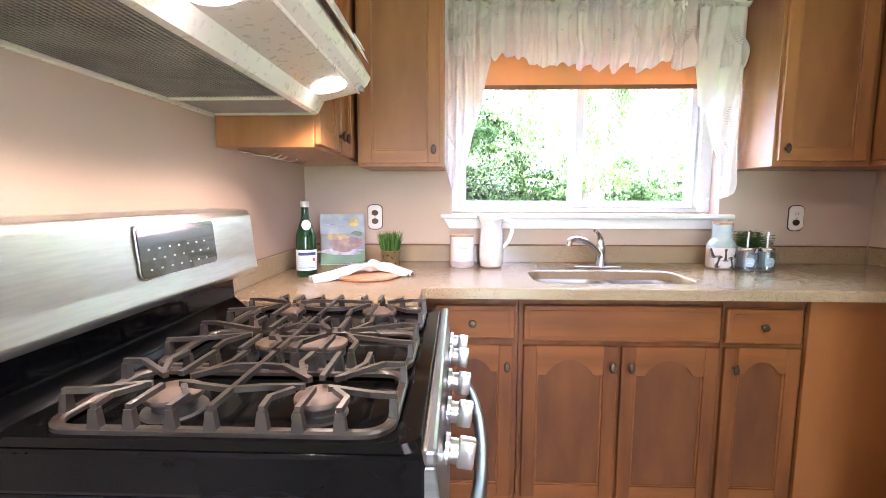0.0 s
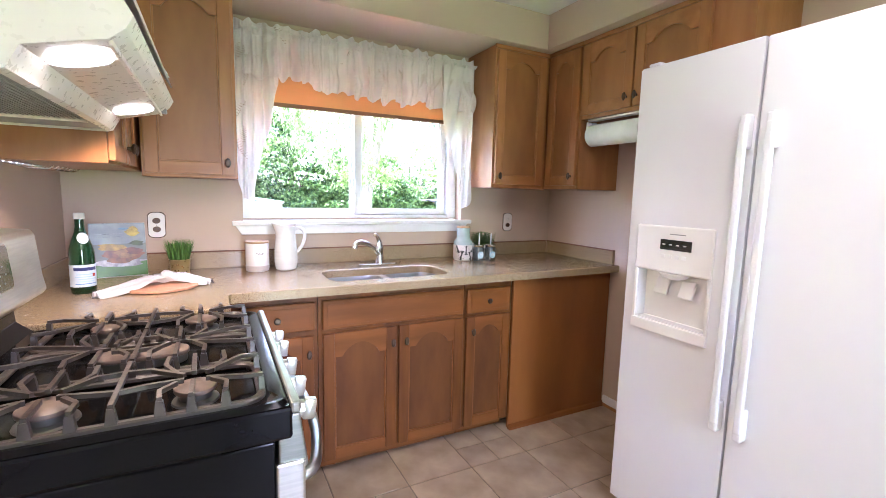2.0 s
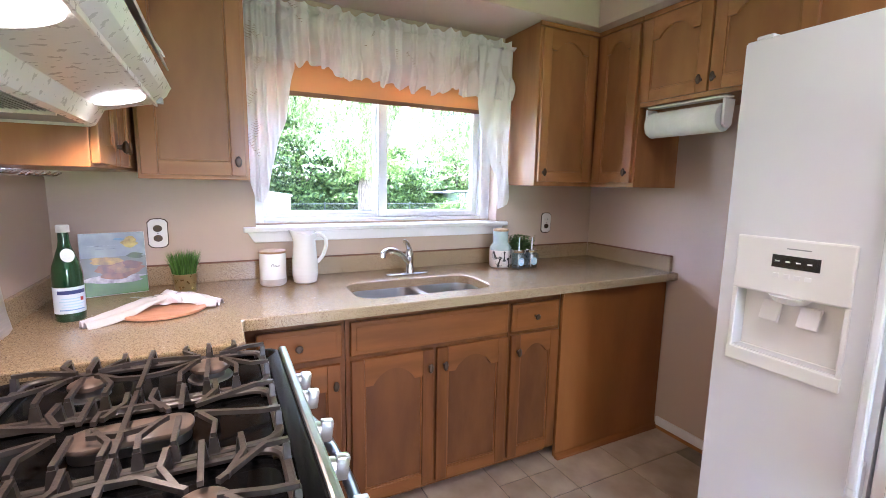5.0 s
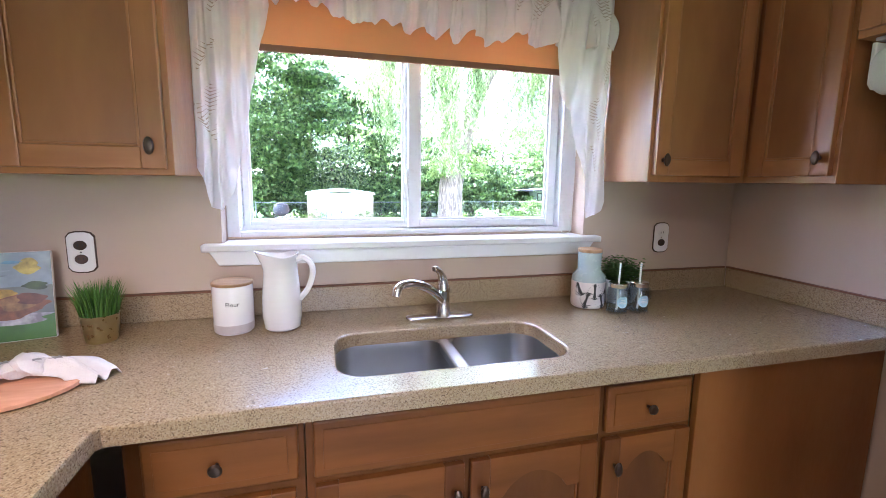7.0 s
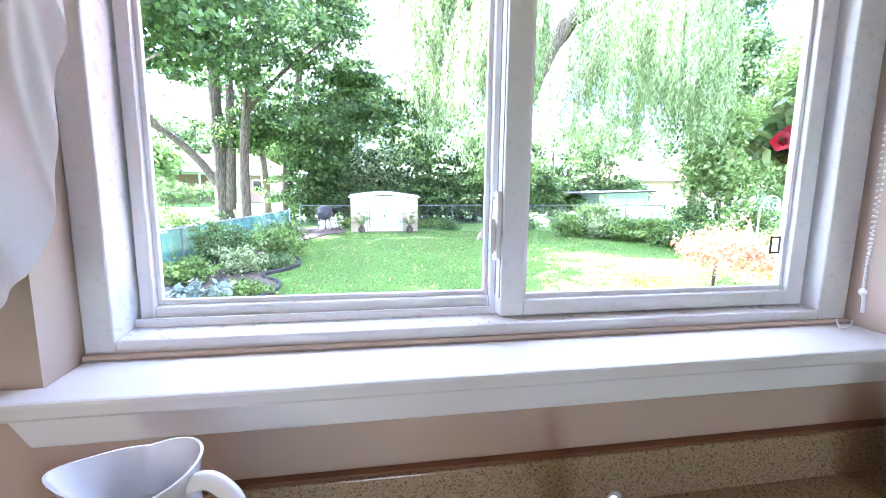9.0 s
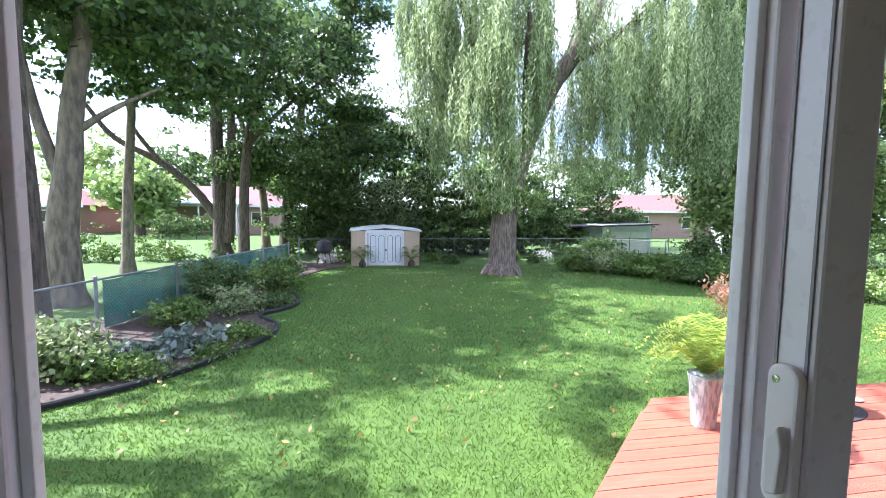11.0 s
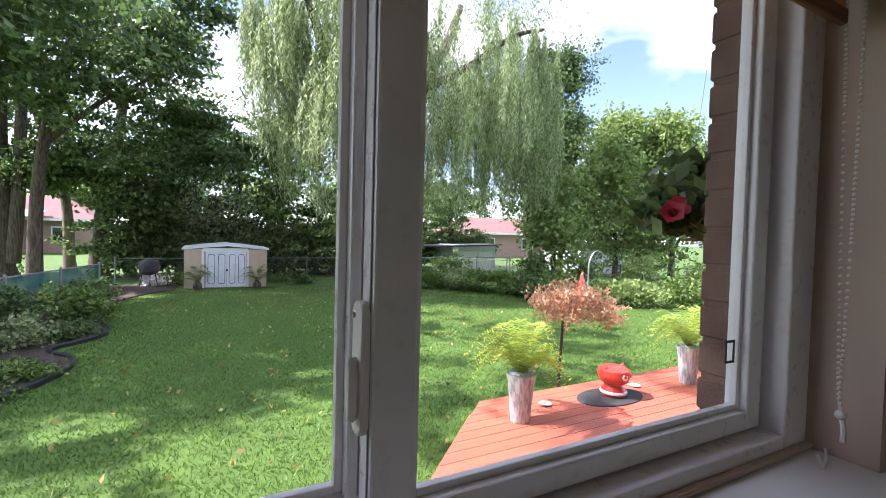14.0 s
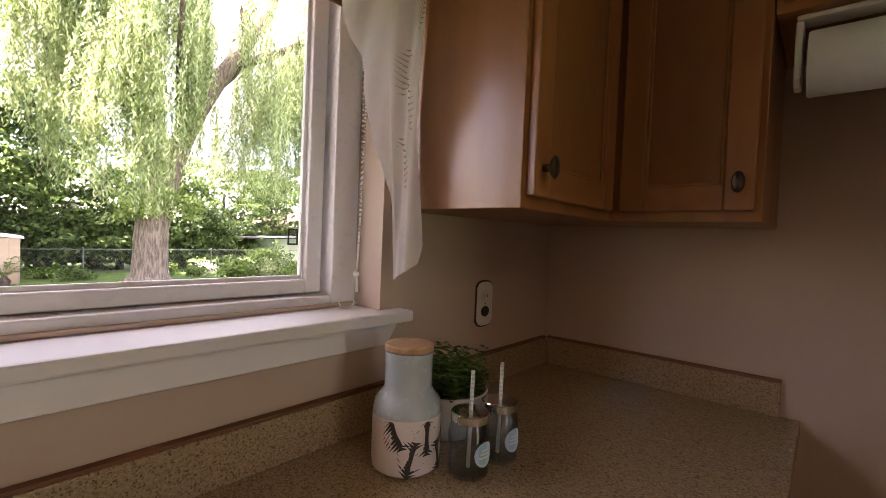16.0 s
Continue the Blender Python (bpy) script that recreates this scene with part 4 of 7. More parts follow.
def ruffle(u):
    return 0.016 * math.sin(u * 52 + 2 * math.sin(u * 13)) + 0.008 * math.sin(u * 111)


def tail_y(u, v):
    """Soft lengthwise folds that cross the hanging tail."""
    a = 0.012 * math.sin(u * 75 + 5 * v) + 0.007 * math.sin(u * 33 - 7 * v + 1.0) + 0.004 * math.sin(u * 160 + 11 * v)
    return -0.088 + a * (0.5 + 0.5 * v) + 0.02 * math.sin(v * 3.0 + u * 5) * v


def cloth(name, us, top, foot, rows, depth=cloth_y):
    vs, fs_ = [], []
    for i, u in enumerate(us):
        z0, z1 = top(u), foot(u)
        for j in range(rows + 1):
            v = j / rows
            vs.append((u, depth(u, v) - 0.02 * math.sin(v * 3.0 + u * 5) * v, z0 + (z1 - z0) * v))
    n = rows + 1
    for i in range(len(us) - 1):
        for j in range(rows):
            fs_.append((i * n + j, (i + 1) * n + j, (i + 1) * n + j + 1, i * n + j + 1))
    return mesh_of(name, vs, fs_, CLOTH, val, smooth=True)


def lerp_table(u, table):
    for (a, va), (c, vc) in zip(table, table[1:]):
        if u <= c:
            return va + (vc - va) * max(0.0, (u - a)) / (c - a)
    return table[-1][1]


TOPZ = lambda u: 2.10 + 0.008 * math.sin(u * 97) + 0.006 * math.sin(u * 41)
cloth("middle", [0.70 + 1.40 * k / 420 for k in range(421)], TOPZ, lambda u: lerp_table(u, [(0.70, 1.84), (0.9, 1.85), (1.07, 1.845), (1.10, 1.815), (1.5, 1.80), (1.75, 1.815), (1.86, 1.80), (2.1, 1.80)]) + 0.8 * ruffle(u), 24)
cloth("header", [0.70 + 1.40 * k / 420 for k in range(421)], lambda u: TOPZ(u) + 0.012, lambda u: 2.055 + 0.003 * math.sin(u * 150), 4)
cloth("tail", [0.69 + 0.235 * k / 90 for k in range(91)], lambda u: 2.06,
      lambda u: lerp_table(u, [(0.69, 1.42), (0.72, 1.34), (0.745, 1.235), (0.77, 1.225), (0.80, 1.27), (0.82, 1.38), (0.845, 1.50), (0.88, 1.60), (0.90, 1.72), (0.925, 1.82)]) + 0.4 * ruffle(u), 26)
RIGHT_FOOT = [(1.87, 1.80), (1.89, 1.64), (1.945, 1.53), (1.96, 1.48), (1.985, 1.41), (1.998, 1.34), (2.004, 1.195), (2.06, 1.202), (2.076, 1.222), (2.084, 1.26)]


def right_foot(u):
    return lerp_table(u, RIGHT_FOOT) + 0.12 * ruffle(u)


cloth("tail", [1.87 + 0.214 * k / 110 for k in range(111)], lambda u: 2.06, right_foot, 30, tail_y)
random.seed(5)
for k in range(26):
    side = k % 2
    u = random.uniform(0.72, 0.79) if side == 0 else random.uniform(2.02, 2.065)
    if k > 15:
        u = random.uniform(0.9, 1.95)
    z = random.uniform(1.36, 1.95) if k <= 15 else random.uniform(1.88, 2.03)
    lean = random.uniform(-0.6, 0.6)
    vs, fs_ = [], []
    for s in range(9):
        h = s / 8 * 0.085
        w = 0.024 * math.sin(math.pi * (s + 0.8) / 9.5)
        for sg in (-1, 1):
            c0 = Vector((u + lean * h, z + h))
            tip = c0 + Vector((sg * w - lean * 0.004, w * 0.7))
            i0 = len(vs)
            for q in (c0, c0 + Vector((0, 0.004)), tip):
                on_tail = side and k <= 15
                v = (2.06 - q.y) / (2.06 - right_foot(q.x) if on_tail else 0.8)
                vs.append((q.x, (tail_y if on_tail else cloth_y)(q.x, v) - 0.02 * math.sin(v * 3.0 + q.x * 5) * v - 0.0025, q.y))
            fs_.append((i0, i0 + 1, i0 + 2))
    mesh_of("frond_print", vs, fs_, FROND, val)

SHADE = mat("orange_roller_cloth", (0.62, 0.36, 0.17), 0.8, second=(0.58, 0.33, 0.15), scale=6, bump=0.1, bscale=300)
b_ = SHADE.node_tree.nodes
tl = b_.new("ShaderNodeBsdfTranslucent")
tl.inputs[0].default_value = (0.72, 0.40, 0.19, 1)
mx = b_.new("ShaderNodeMixShader")
mx.inputs[0].default_value = 0.4
SHADE.node_tree.links.new(b_["Principled BSDF"].outputs[0], mx.inputs[1])
SHADE.node_tree.links.new(tl.outputs[0], mx.inputs[2])
SHADE.node_tree.links.new(mx.outputs[0], b_["Material Output"].inputs[0])
sh = thing("roller_shade", (1.4, 0.055, 1.73), "orange roller shade drawn a third of the way down", "shade")
part("cloth", bx(OX0 + 0.02, OX1 - 0.03, 0.052, 0.0535, 1.755, 2.03), SHADE, sh)
part("hem_bar", bx(OX0 + 0.02, OX1 - 0.03, 0.047, 0.059, 1.733, 1.755, 0.004), mat("brown_hem", (0.24, 0.12, 0.06), 0.6), sh)
part("roller", tube([(OX0 + 0.012, 0.05, 2.035), (OX1 - 0.012, 0.05, 2.035)], 0.018, 14), WHITE, sh, smooth=True)
cd = thing("bead_chain", (2.045, 0.04, 1.15), "white bead chain of the roller shade, knotted at its end", "cord")
beads = None
bead_line = curve([(2.040, 0.03, 2.03), (2.037, 0.03, 1.7), (2.035, 0.032, 1.4), (2.032, 0.034, 1.235), (2.026, 0.03, 1.195)], 42)
bead_back = curve([(2.042, 0.062, 2.03), (2.040, 0.05, 1.7), (2.043, 0.046, 1.45), (2.036, 0.038, 1.24), (2.026, 0.03, 1.195)], 42)
for line in (bead_line, bead_back):
    vs = bmesh.new()
    last = None
    for p in line:
        if last is None or (p - last).length > 0.0062:
            bmesh.ops.create_icosphere(vs, subdivisions=1, radius=0.0026, matrix=Matrix.Translation(p))
            last = p
    part("bead_strand", vs, PLASTIC, cd, smooth=True)
kn = bmesh.new()
bmesh.ops.create_icosphere(kn, subdivisions=2, radius=0.007, matrix=Matrix.Translation((2.026, 0.03, 1.192)))
part("knot", kn, PLASTIC, cd, smooth=True)
part("loose_end", tube(curve([(1.99, 0.04, 1.14), (1.995, 0.035, 1.125), (2.01, 0.04, 1.1215), (2.03, 0.045, 1.124), (2.04, 0.05, 1.133)], 6), 0.0018, 6), PLASTIC, cd)
part("tassel", tube(curve([(2.026, 0.03, 1.192), (2.027, 0.027, 1.175), (2.027, 0.027, 1.155)], 5), 0.003, 6), PLASTIC, cd)

# paper towels
pt = thing("paper_towel_holder", (2.53, -0.84, 1.60), "white under-cabinet paper towel holder with a full roll", "paper towel")
part("mount", bx(2.51, 2.56, -1.035, -0.645, 1.711, 1.721, 0.003), PLASTIC, pt)
for y in (-1.035, -0.657):
    part("bracket", prism([(2.50, 1.706), (2.57, 1.706), (2.56, 1.60), (2.545, 1.585), (2.515, 1.585), (2.50, 1.60)], y, y + 0.012, "y", 0.003), PLASTIC, pt)
rl = lathe([(0.022, -0.175), (0.058, -0.175), (0.060, -0.172), (0.060, 0.172), (0.058, 0.175), (0.022, 0.175)], n=36)
turned(rl, Matrix.Translation((2.53, -0.84, 1.63)) @ pose(0, 0, 0, 90))
part("roll", rl, PAPER, pt, smooth=True)

# wire rack under the corner cabinet
rk = thing("wire_rack", (0.17, -0.6, 1.33), "small chrome wire rack under the corner cabinet", "rack")
part("rail", tube([(0.05, -0.78, 1.352), (0.05, -0.45, 1.352)], 0.003, 6), CHROME, rk)
for k in range(7):
    y = -0.77 + k * 0.05
    part("hook", tube(curve([(0.05, y, 1.352), (0.09, y, 1.338), (0.15, y, 1.333), (0.17, y, 1.343)], 4), 0.0025, 6), CHROME, rk)

# flour canister
cn = thing("flour_canister", (0.797, -0.165, CT), "white ceramic canister lettered Flour with a bamboo lid", "canister")
can = part("jar", lathe([(0.049, 0.0), (0.054, 0.005), (0.056, 0.02), (0.056, 0.135), (0.054, 0.142), (0.0, 0.142)], (0.797, -0.165, CT), 40), CERAMIC, cn, smooth=True)
part("lid", lathe([(0.055, 0.1425), (0.0575, 0.1435), (0.0575, 0.149), (0.055, 0.1515), (0, 0.1515)], (0.797, -0.165, CT), 40), BAMBOO, cn, "bamboo lid", smooth=True)
part("base_band", lathe([(0.0495, 0.0012), (0.0545, 0.005), (0.0564, 0.020), (0.0564, 0.030)], (0.797, -0.165, CT), 40), mat("unglazed_ceramic", (0.58, 0.54, 0.53), 0.7, second=(0.52, 0.48, 0.47), scale=30, bump=0.2, bscale=200), can, "unglazed grey foot", smooth=True)
b = word("Flour", 0.0175)
for v in b.verts:
    x, y, z = v.co
    a = x / 0.056 + 0.12
    v.co = (0.797 + (0.0566 + z) * math.sin(a), -0.165 - (0.0566 + z) * math.cos(a), CT + 0.092 + y)
part("lettering", b, INK, can)

# pitcher
PX, PY = 0.934, -0.172
pc = thing("pitcher", (PX, PY, CT), "tall white textured ceramic pitcher with a loop handle", "pitcher")
PROFILE = [(0.046, 0.0), (0.054, 0.006), (0.060, 0.04), (0.059, 0.09), (0.054, 0.14), (0.050, 0.18), (0.052, 0.20), (0.056, 0.216)]
outside = [(lerp_table(k * 0.006, [(z, q_) for q_, z in PROFILE]), k * 0.006) for k in range(1, 36)]
body = lathe([(0.046, 0.0), *outside, (0.056, 0.216), (0.053, 0.216), (0.048, 0.20), (0.046, 0.17), (0.05, 0.05), (0.0, 0.02)], (PX, PY, CT), 44)
for v in body.verts:
    h = v.co.z - CT
    if h > 0.165:
        k = (h - 0.165) / 0.05
        ang = math.atan2(v.co.y - PY, v.co.x - PX) - radians(195)
        s = max(0.0, math.cos(ang)) ** 6
        v.co.x -= 0.019 * k * s
        v.co.y -= 0.008 * k * s
        v.co.z += 0.008 * k * s - 0.01 * k * (1 - abs(math.cos(ang)))
for v in body.verts:
    v.co.z = CT + (v.co.z - CT) * 1.08
    rib = 0.95 * (1 + 0.006 * math.sin((v.co.z - CT) * 330) + 0.004 * math.sin((v.co.z - CT) * 700 + 5 * v.co.x))
    v.co.x, v.co.y = PX + (v.co.x - PX) * rib, PY + (v.co.y - PY) * rib
part("body", body, CERAMIC, pc, smooth=True)
hdl = curve([(PX + 0.044, PY - 0.010, CT + 0.212), (PX + 0.066, PY - 0.015, CT + 0.218), (PX + 0.088, PY - 0.02, CT + 0.200), (PX + 0.092, PY - 0.02, CT + 0.168), (PX + 0.078, PY - 0.018, CT + 0.125), (PX + 0.053, PY - 0.012, CT + 0.092)], 6)
part("handle", tube(hdl, 0.009, 12), CERAMIC, pc, smooth=True)

# brass pot with grass
GRASSP = leaf_mat("artificial_grass", (0.03, 0.10, 0.015), (0.14, 0.30, 0.05), 0.25)
gp = thing("grass_pot", (0.458, -0.17, CT), "artificial grass in a small brass pot", "plant")
part("pot", lathe([(0.036, 0), (0.038, 0.003), (0.045, 0.074), (0.047, 0.076), (0.044, 0.077), (0.042, 0.06), (0.0, 0.06)], (0.458, -0.17, CT), 32), BRASS, gp, smooth=True)
vs, fs_ = [], []
rnd = random.Random(3)
for k in range(420):
    a, r = rnd.uniform(0, 6.283), 0.04 * math.sqrt(rnd.random())
    ox, oy = 0.458 + r * math.cos(a), -0.17 + r * math.sin(a)
    h = rnd.uniform(0.07, 0.115)
    lx, ly = math.cos(a) * rnd.uniform(0.0, 0.035), math.sin(a) * rnd.uniform(0.0, 0.035)
    w = 0.0022
    wa = rnd.uniform(0, 3.14)
    wx, wy = w * math.cos(wa), w * math.sin(wa)
    i0 = len(vs)
    vs += [(ox - wx, oy - wy, CT + 0.06), (ox + wx, oy + wy, CT + 0.06), (ox + wx * .8 + lx * .4, oy + wy * .8 + ly * .4, CT + 0.06 + h * .6), (ox - wx * .8 + lx * .4, oy - wy * .8 + ly * .4, CT + 0.06 + h * .6), (ox + lx, oy + ly, CT + 0.06 + h)]
    fs_ += [(i0, i0 + 1, i0 + 2, i0 + 3), (i0 + 3, i0 + 2, i0 + 4)]
mesh_of("grass", vs, fs_, GRASSP, gp)

# bottle
GREEN = mat("green_bottle_glass", (0.008, 0.075, 0.022), 0.08, second=(0.006, 0.055, 0.016), scale=4, rvar=0.03, trans=0.35, coat=0.4)
BX, BY = 0.155, -0.46
bt = thing("water_bottle", (BX, BY, CT), "green glass water bottle with a pale blue label", "bottle")
glassb = part("bottle", lathe([(0.036, 0), (0.0395, 0.004), (0.04, 0.02), (0.04, 0.15), (0.037, 0.175), (0.026, 0.21), (0.018, 0.235), (0.0145, 0.255), (0.014, 0.285), (0.016, 0.287), (0.016, 0.292), (0.0, 0.292)], (BX, BY, CT), 32), GREEN, bt, smooth=True)
LABEL = mat("pale_label", (0.62, 0.72, 0.80), 0.5, second=(0.58, 0.69, 0.78), scale=30)


def wrap(name, r, z0, z1, a0, a1, m, cx, cy, parent, n=18):
    vs, fs_ = [], []
    for i in range(n + 1):
        a = radians(a0 + (a1 - a0) * i / n)
        for z in (z0, z1):
            vs.append((cx + r * math.cos(a), cy + r * math.sin(a), z))
    for i in range(n):
        fs_.append((2 * i, 2 * i + 2, 2 * i + 3, 2 * i + 1))
    return mesh_of(name, vs, fs_, m, parent, smooth=True)


lb = wrap("label", 0.0406, CT + 0.028, CT + 0.112, 190, 390, LABEL, BX, BY, bt)
wrap("label_band", 0.0410, CT + 0.090, CT + 0.102, 240, 350, mat("navy_ink", (0.03, 0.05, 0.2), 0.5), BX, BY, lb)
for k in range(5):
    wrap("label_bar", 0.0410, CT + 0.038 + k * 0.009, CT + 0.0415 + k * 0.009, 245 + (k % 3) * 8, 345 - (k % 2) * 14, mat("blue_ink", (0.2, 0.36, 0.6), 0.5) if k == 0 else BLUEPRINT, BX, BY, lb)
wrap("label_star", 0.0412, CT + 0.066, CT + 0.078, 325, 340, RED, BX, BY, lb, 4)
part("cap", lathe([(0.017, 0.283), (0.0175, 0.303), (0.016, 0.306), (0, 0.306)], (BX, BY, CT), 20), PLASTIC, bt, "white cap", smooth=True)
nl = lathe([(0.0, 0), (0.018, 0), (0.018, 0.001), (0, 0.001)], n=20, squash=(1, 1.25))
turned(nl, Matrix.Translation((BX + 0.012, BY - 0.026, CT + 0.212)) @ pose(0, 0, 0, 66, 0, 24))
part("neck_label", nl, LABEL, bt)

# cookbook leaning in the corner
ck_ = thing("cookbook", (0.27, -0.10, CT), "glossy cookbook with a roast on the cover leaning on the splashback", "book")
lean = pose(0.222, -0.135, CT, -8, 0, 14)


def flat(poly, z, m, name, parent):
    b_ = prism(poly, -z, -z + 0.0004, "y")
    return part(name, turned(b_, lean), m, parent)


bk = part("book", turned(bx(-0.105, 0.105, 0.0, 0.018, 0, 0.245, 0.002), lean), PAPER, ck_)
COVS = [((0.36, 0.46, 0.48), rect_round(-0.104, 0.104, 0.15, 0.244, 0.002)), ((0.10, 0.28, 0.03), rect_round(-0.104, 0.104, 0.002, 0.07, 0.002)), ((0.24, 0.27, 0.22), rect_round(-0.104, 0.104, 0.07, 0.15, 0.002))]
for k, (c, poly) in enumerate(COVS):
    flat(poly, 0.0006, mat("cover_ink", tuple(q * 0.75 for q in c), 0.35, second=tuple(q * 0.5 for q in c), scale=16), "cover_field", bk)


def blob(cx, cz, rx, rz, seed, wob=0.18):
    q = random.Random(seed)
    ph = [q.uniform(0, 6.28) for _ in range(3)]
    return [(cx + rx * (1 + wob * math.sin(3 * a + ph[0]) + wob * 0.6 * math.sin(7 * a + ph[1])) * math.cos(a), cz + rz * (1 + wob * math.sin(2 * a + ph[2])) * math.sin(a)) for a in [radians(k) for k in range(0, 360, 12)]]


for k, (c, cx, cz, rx, rz) in enumerate((((0.75, 0.75, 0.72), 0.0, 0.062, 0.10, 0.018), ((0.35, 0.14, 0.04), 0.01, 0.095, 0.075, 0.03), ((0.50, 0.27, 0.08), 0.03, 0.105, 0.045, 0.022), ((0.70, 0.45, 0.06), -0.03, 0.135, 0.05, 0.017), ((0.22, 0.08, 0.03), 0.055, 0.115, 0.03, 0.018), ((0.68, 0.55, 0.10), 0.055, 0.205, 0.026, 0.02), ((0.08, 0.14, 0.03), 0.07, 0.15, 0.026, 0.012), ((0.16, 0.36, 0.5), 0.02, 0.218, 0.02, 0.004), ((0.4, 0.5, 0.55), -0.035, 0.195, 0.055, 0.0025), ((0.4, 0.5, 0.55), -0.025, 0.182, 0.05, 0.002))):
    flat(blob(cx, cz, rx, rz, k), 0.0012 + 0.0004 * k, mat("cover_ink", tuple(q * 0.75 for q in c), 0.35, second=tuple(q * 0.28 for q in c), scale=40), "cover_shape", bk)

# board and towel
bd = thing("cutting_board", (0.405, -0.455, CT), "round pink wooden serving board", "board")
part("disc", lathe([(0.13, 0.001), (0.138, 0.004), (0.138, 0.012), (0.132, 0.015), (0, 0.015)], (0.405, -0.455, CT), 48), BOARD, bd, smooth=True)
TOWEL = mat("white_towel", (0.76, 0.74, 0.73), 0.95, second=(0.68, 0.66, 0.66), scale=20, bump=0.5, bscale=300)
tw = thing("kitchen_towel", (0.41, -0.44, CT + 0.015), "crumpled white kitchen towel with a grey print tied in a knot", "towel")


def draped(name, line, widths, folds, seed):
    q = random.Random(seed)
    pts = curve(line, 8)
    vs, fs_ = [], []
    m_ = 16
    for i, p in enumerate(pts):
        s = i / (len(pts) - 1)
        w = lerp_table(s, widths)
        d = (pts[min(i + 1, len(pts) - 1)] - pts[max(i - 1, 0)]).normalized()
        sd = Vector((-d.y, d.x, 0)).normalized()
        for j in range(m_ + 1):
            v = j / m_ * 2 - 1
            h = 0.010 * math.cos(v * folds + s * 4) + 0.012 * (1 - v * v) + 0.004 * math.sin(9 * v + 7 * s)
            z = max(CT + 0.0015, p.z + h)
            vs.append((p.x + sd.x * v * w, p.y + sd.y * v * w, z))
    for i in range(len(pts) - 1):
        for j in range(m_):
            a = i * (m_ + 1) + j
            fs_.append((a, a + m_ + 1, a + m_ + 2, a + 1))
    ob = mesh_of(name, vs, fs_, TOWEL, tw, smooth=True)
    so = ob.modifiers.new("thick", "SOLIDIFY")
    so.thickness = 0.002
    return ob


draped("tail", [(0.43, -0.44, CT + 0.035), (0.36, -0.47, CT + 0.03), (0.29, -0.52, CT + 0.012), (0.24, -0.57, CT + 0.004), (0.215, -0.595, CT + 0.003)], [(0, 0.025), (0.4, 0.05), (1, 0.022)], 6, 1)
draped("tail", [(0.43, -0.44, CT + 0.035), (0.50, -0.43, CT + 0.03), (0.55, -0.44, CT + 0.012), (0.585, -0.455, CT + 0.004)], [(0, 0.025), (0.5, 0.05), (1, 0.035)], 5, 2)
kb = bmesh.new()
bmesh.ops.create_icosphere(kb, subdivisions=3, radius=1)
for v in kb.verts:
    w = 1 + 0.16 * math.sin(5 * v.co.x + 3 * v.co.z) + 0.1 * math.sin(9 * v.co.y)
    v.co = (0.43 + v.co.x * 0.042 * w, -0.44 + v.co.y * 0.036 * w, CT + 0.042 + v.co.z * 0.023 * w)
part("knot", kb, TOWEL, tw, smooth=True)
for k in range(7):
    q = random.Random(40 + k)
    x, y = 0.33 + 0.025 * k + q.uniform(-.01, .01), -0.478 + 0.006 * k + q.uniform(-.015, .015)
    pr = prism([(x + 0.016 * math.cos(radians(a)) * (1 if (a // 30) % 2 else 0.45), y + 0.012 * math.sin(radians(a)) * (1 if (a // 30) % 2 else 0.45)) for a in range(0, 360, 30)], CT + 0.057, CT + 0.0575, "z")
    part("print", pr, GREYP, tw)

# milk-bottle vase
VX, VY = 1.996, -0.165
vz = thing("milk_bottle_jar", (VX, VY, CT), "white jar with pale blue neck, leaf print and wooden lid", "jar")
jr = part("jar", lathe([(0.050, 0), (0.058, 0.006), (0.060, 0.02), (0.060, 0.10), (0.056, 0.118), (0.046, 0.13)], (VX, VY, CT), 36), mat("white_glaze", (0.74, 0.70, 0.68), 0.35, second=(0.70, 0.65, 0.63), scale=20), vz, smooth=True)
part("neck", lathe([(0.0605, 0.098), (0.0570, 0.1185), (0.0468, 0.1305), (0.041, 0.140), (0.0415, 0.188), (0.043, 0.202), (0, 0.202)], (VX, VY, CT), 36), GREYBLUE, vz, "pale blue neck", smooth=True)
part("lid", lathe([(0.040, 0.2022), (0.043, 0.204), (0.043, 0.212), (0.041, 0.214), (0, 0.214)], (VX, VY, CT), 30), BAMBOO, vz, "wooden lid", smooth=True)
for a0, z0, turn in ((-100, 0.075, 0.0), (-40, 0.088, 0.5), (-155, 0.085, -0.4), (-70, 0.022, 2.9), (-128, 0.028, 3.4), (-15, 0.03, 2.8), (-10, 0.08, 0.2)):
    vs, fs_ = [], []
    for s in range(11):
        h = (s / 10 - 0.5) * 0.062
        w = 0.030 * math.sin(math.pi * (s + 1.2) / 12.5)
        for sg in (-1, 1):
            tri = [(0, h - 0.0016), (0, h + 0.0056), (sg * w, h + w * 0.7)]
            i0 = len(vs)
            for px_, pz_ in tri:
                rx_, rz_ = px_ * math.cos(turn) - pz_ * math.sin(turn), px_ * math.sin(turn) + pz_ * math.cos(turn)
                a = radians(a0) + rx_ / 0.06
                zz = min(max(z0 - rz_, 0.004), 0.096)
                vs.append((VX + 0.0606 * math.cos(a), VY + 0.0606 * math.sin(a), CT + zz))
            fs_.append((i0, i0 + 1, i0 + 2))
    mesh_of("leaf_print", vs, fs_, LEAFPRINT, jr)

# mason jars


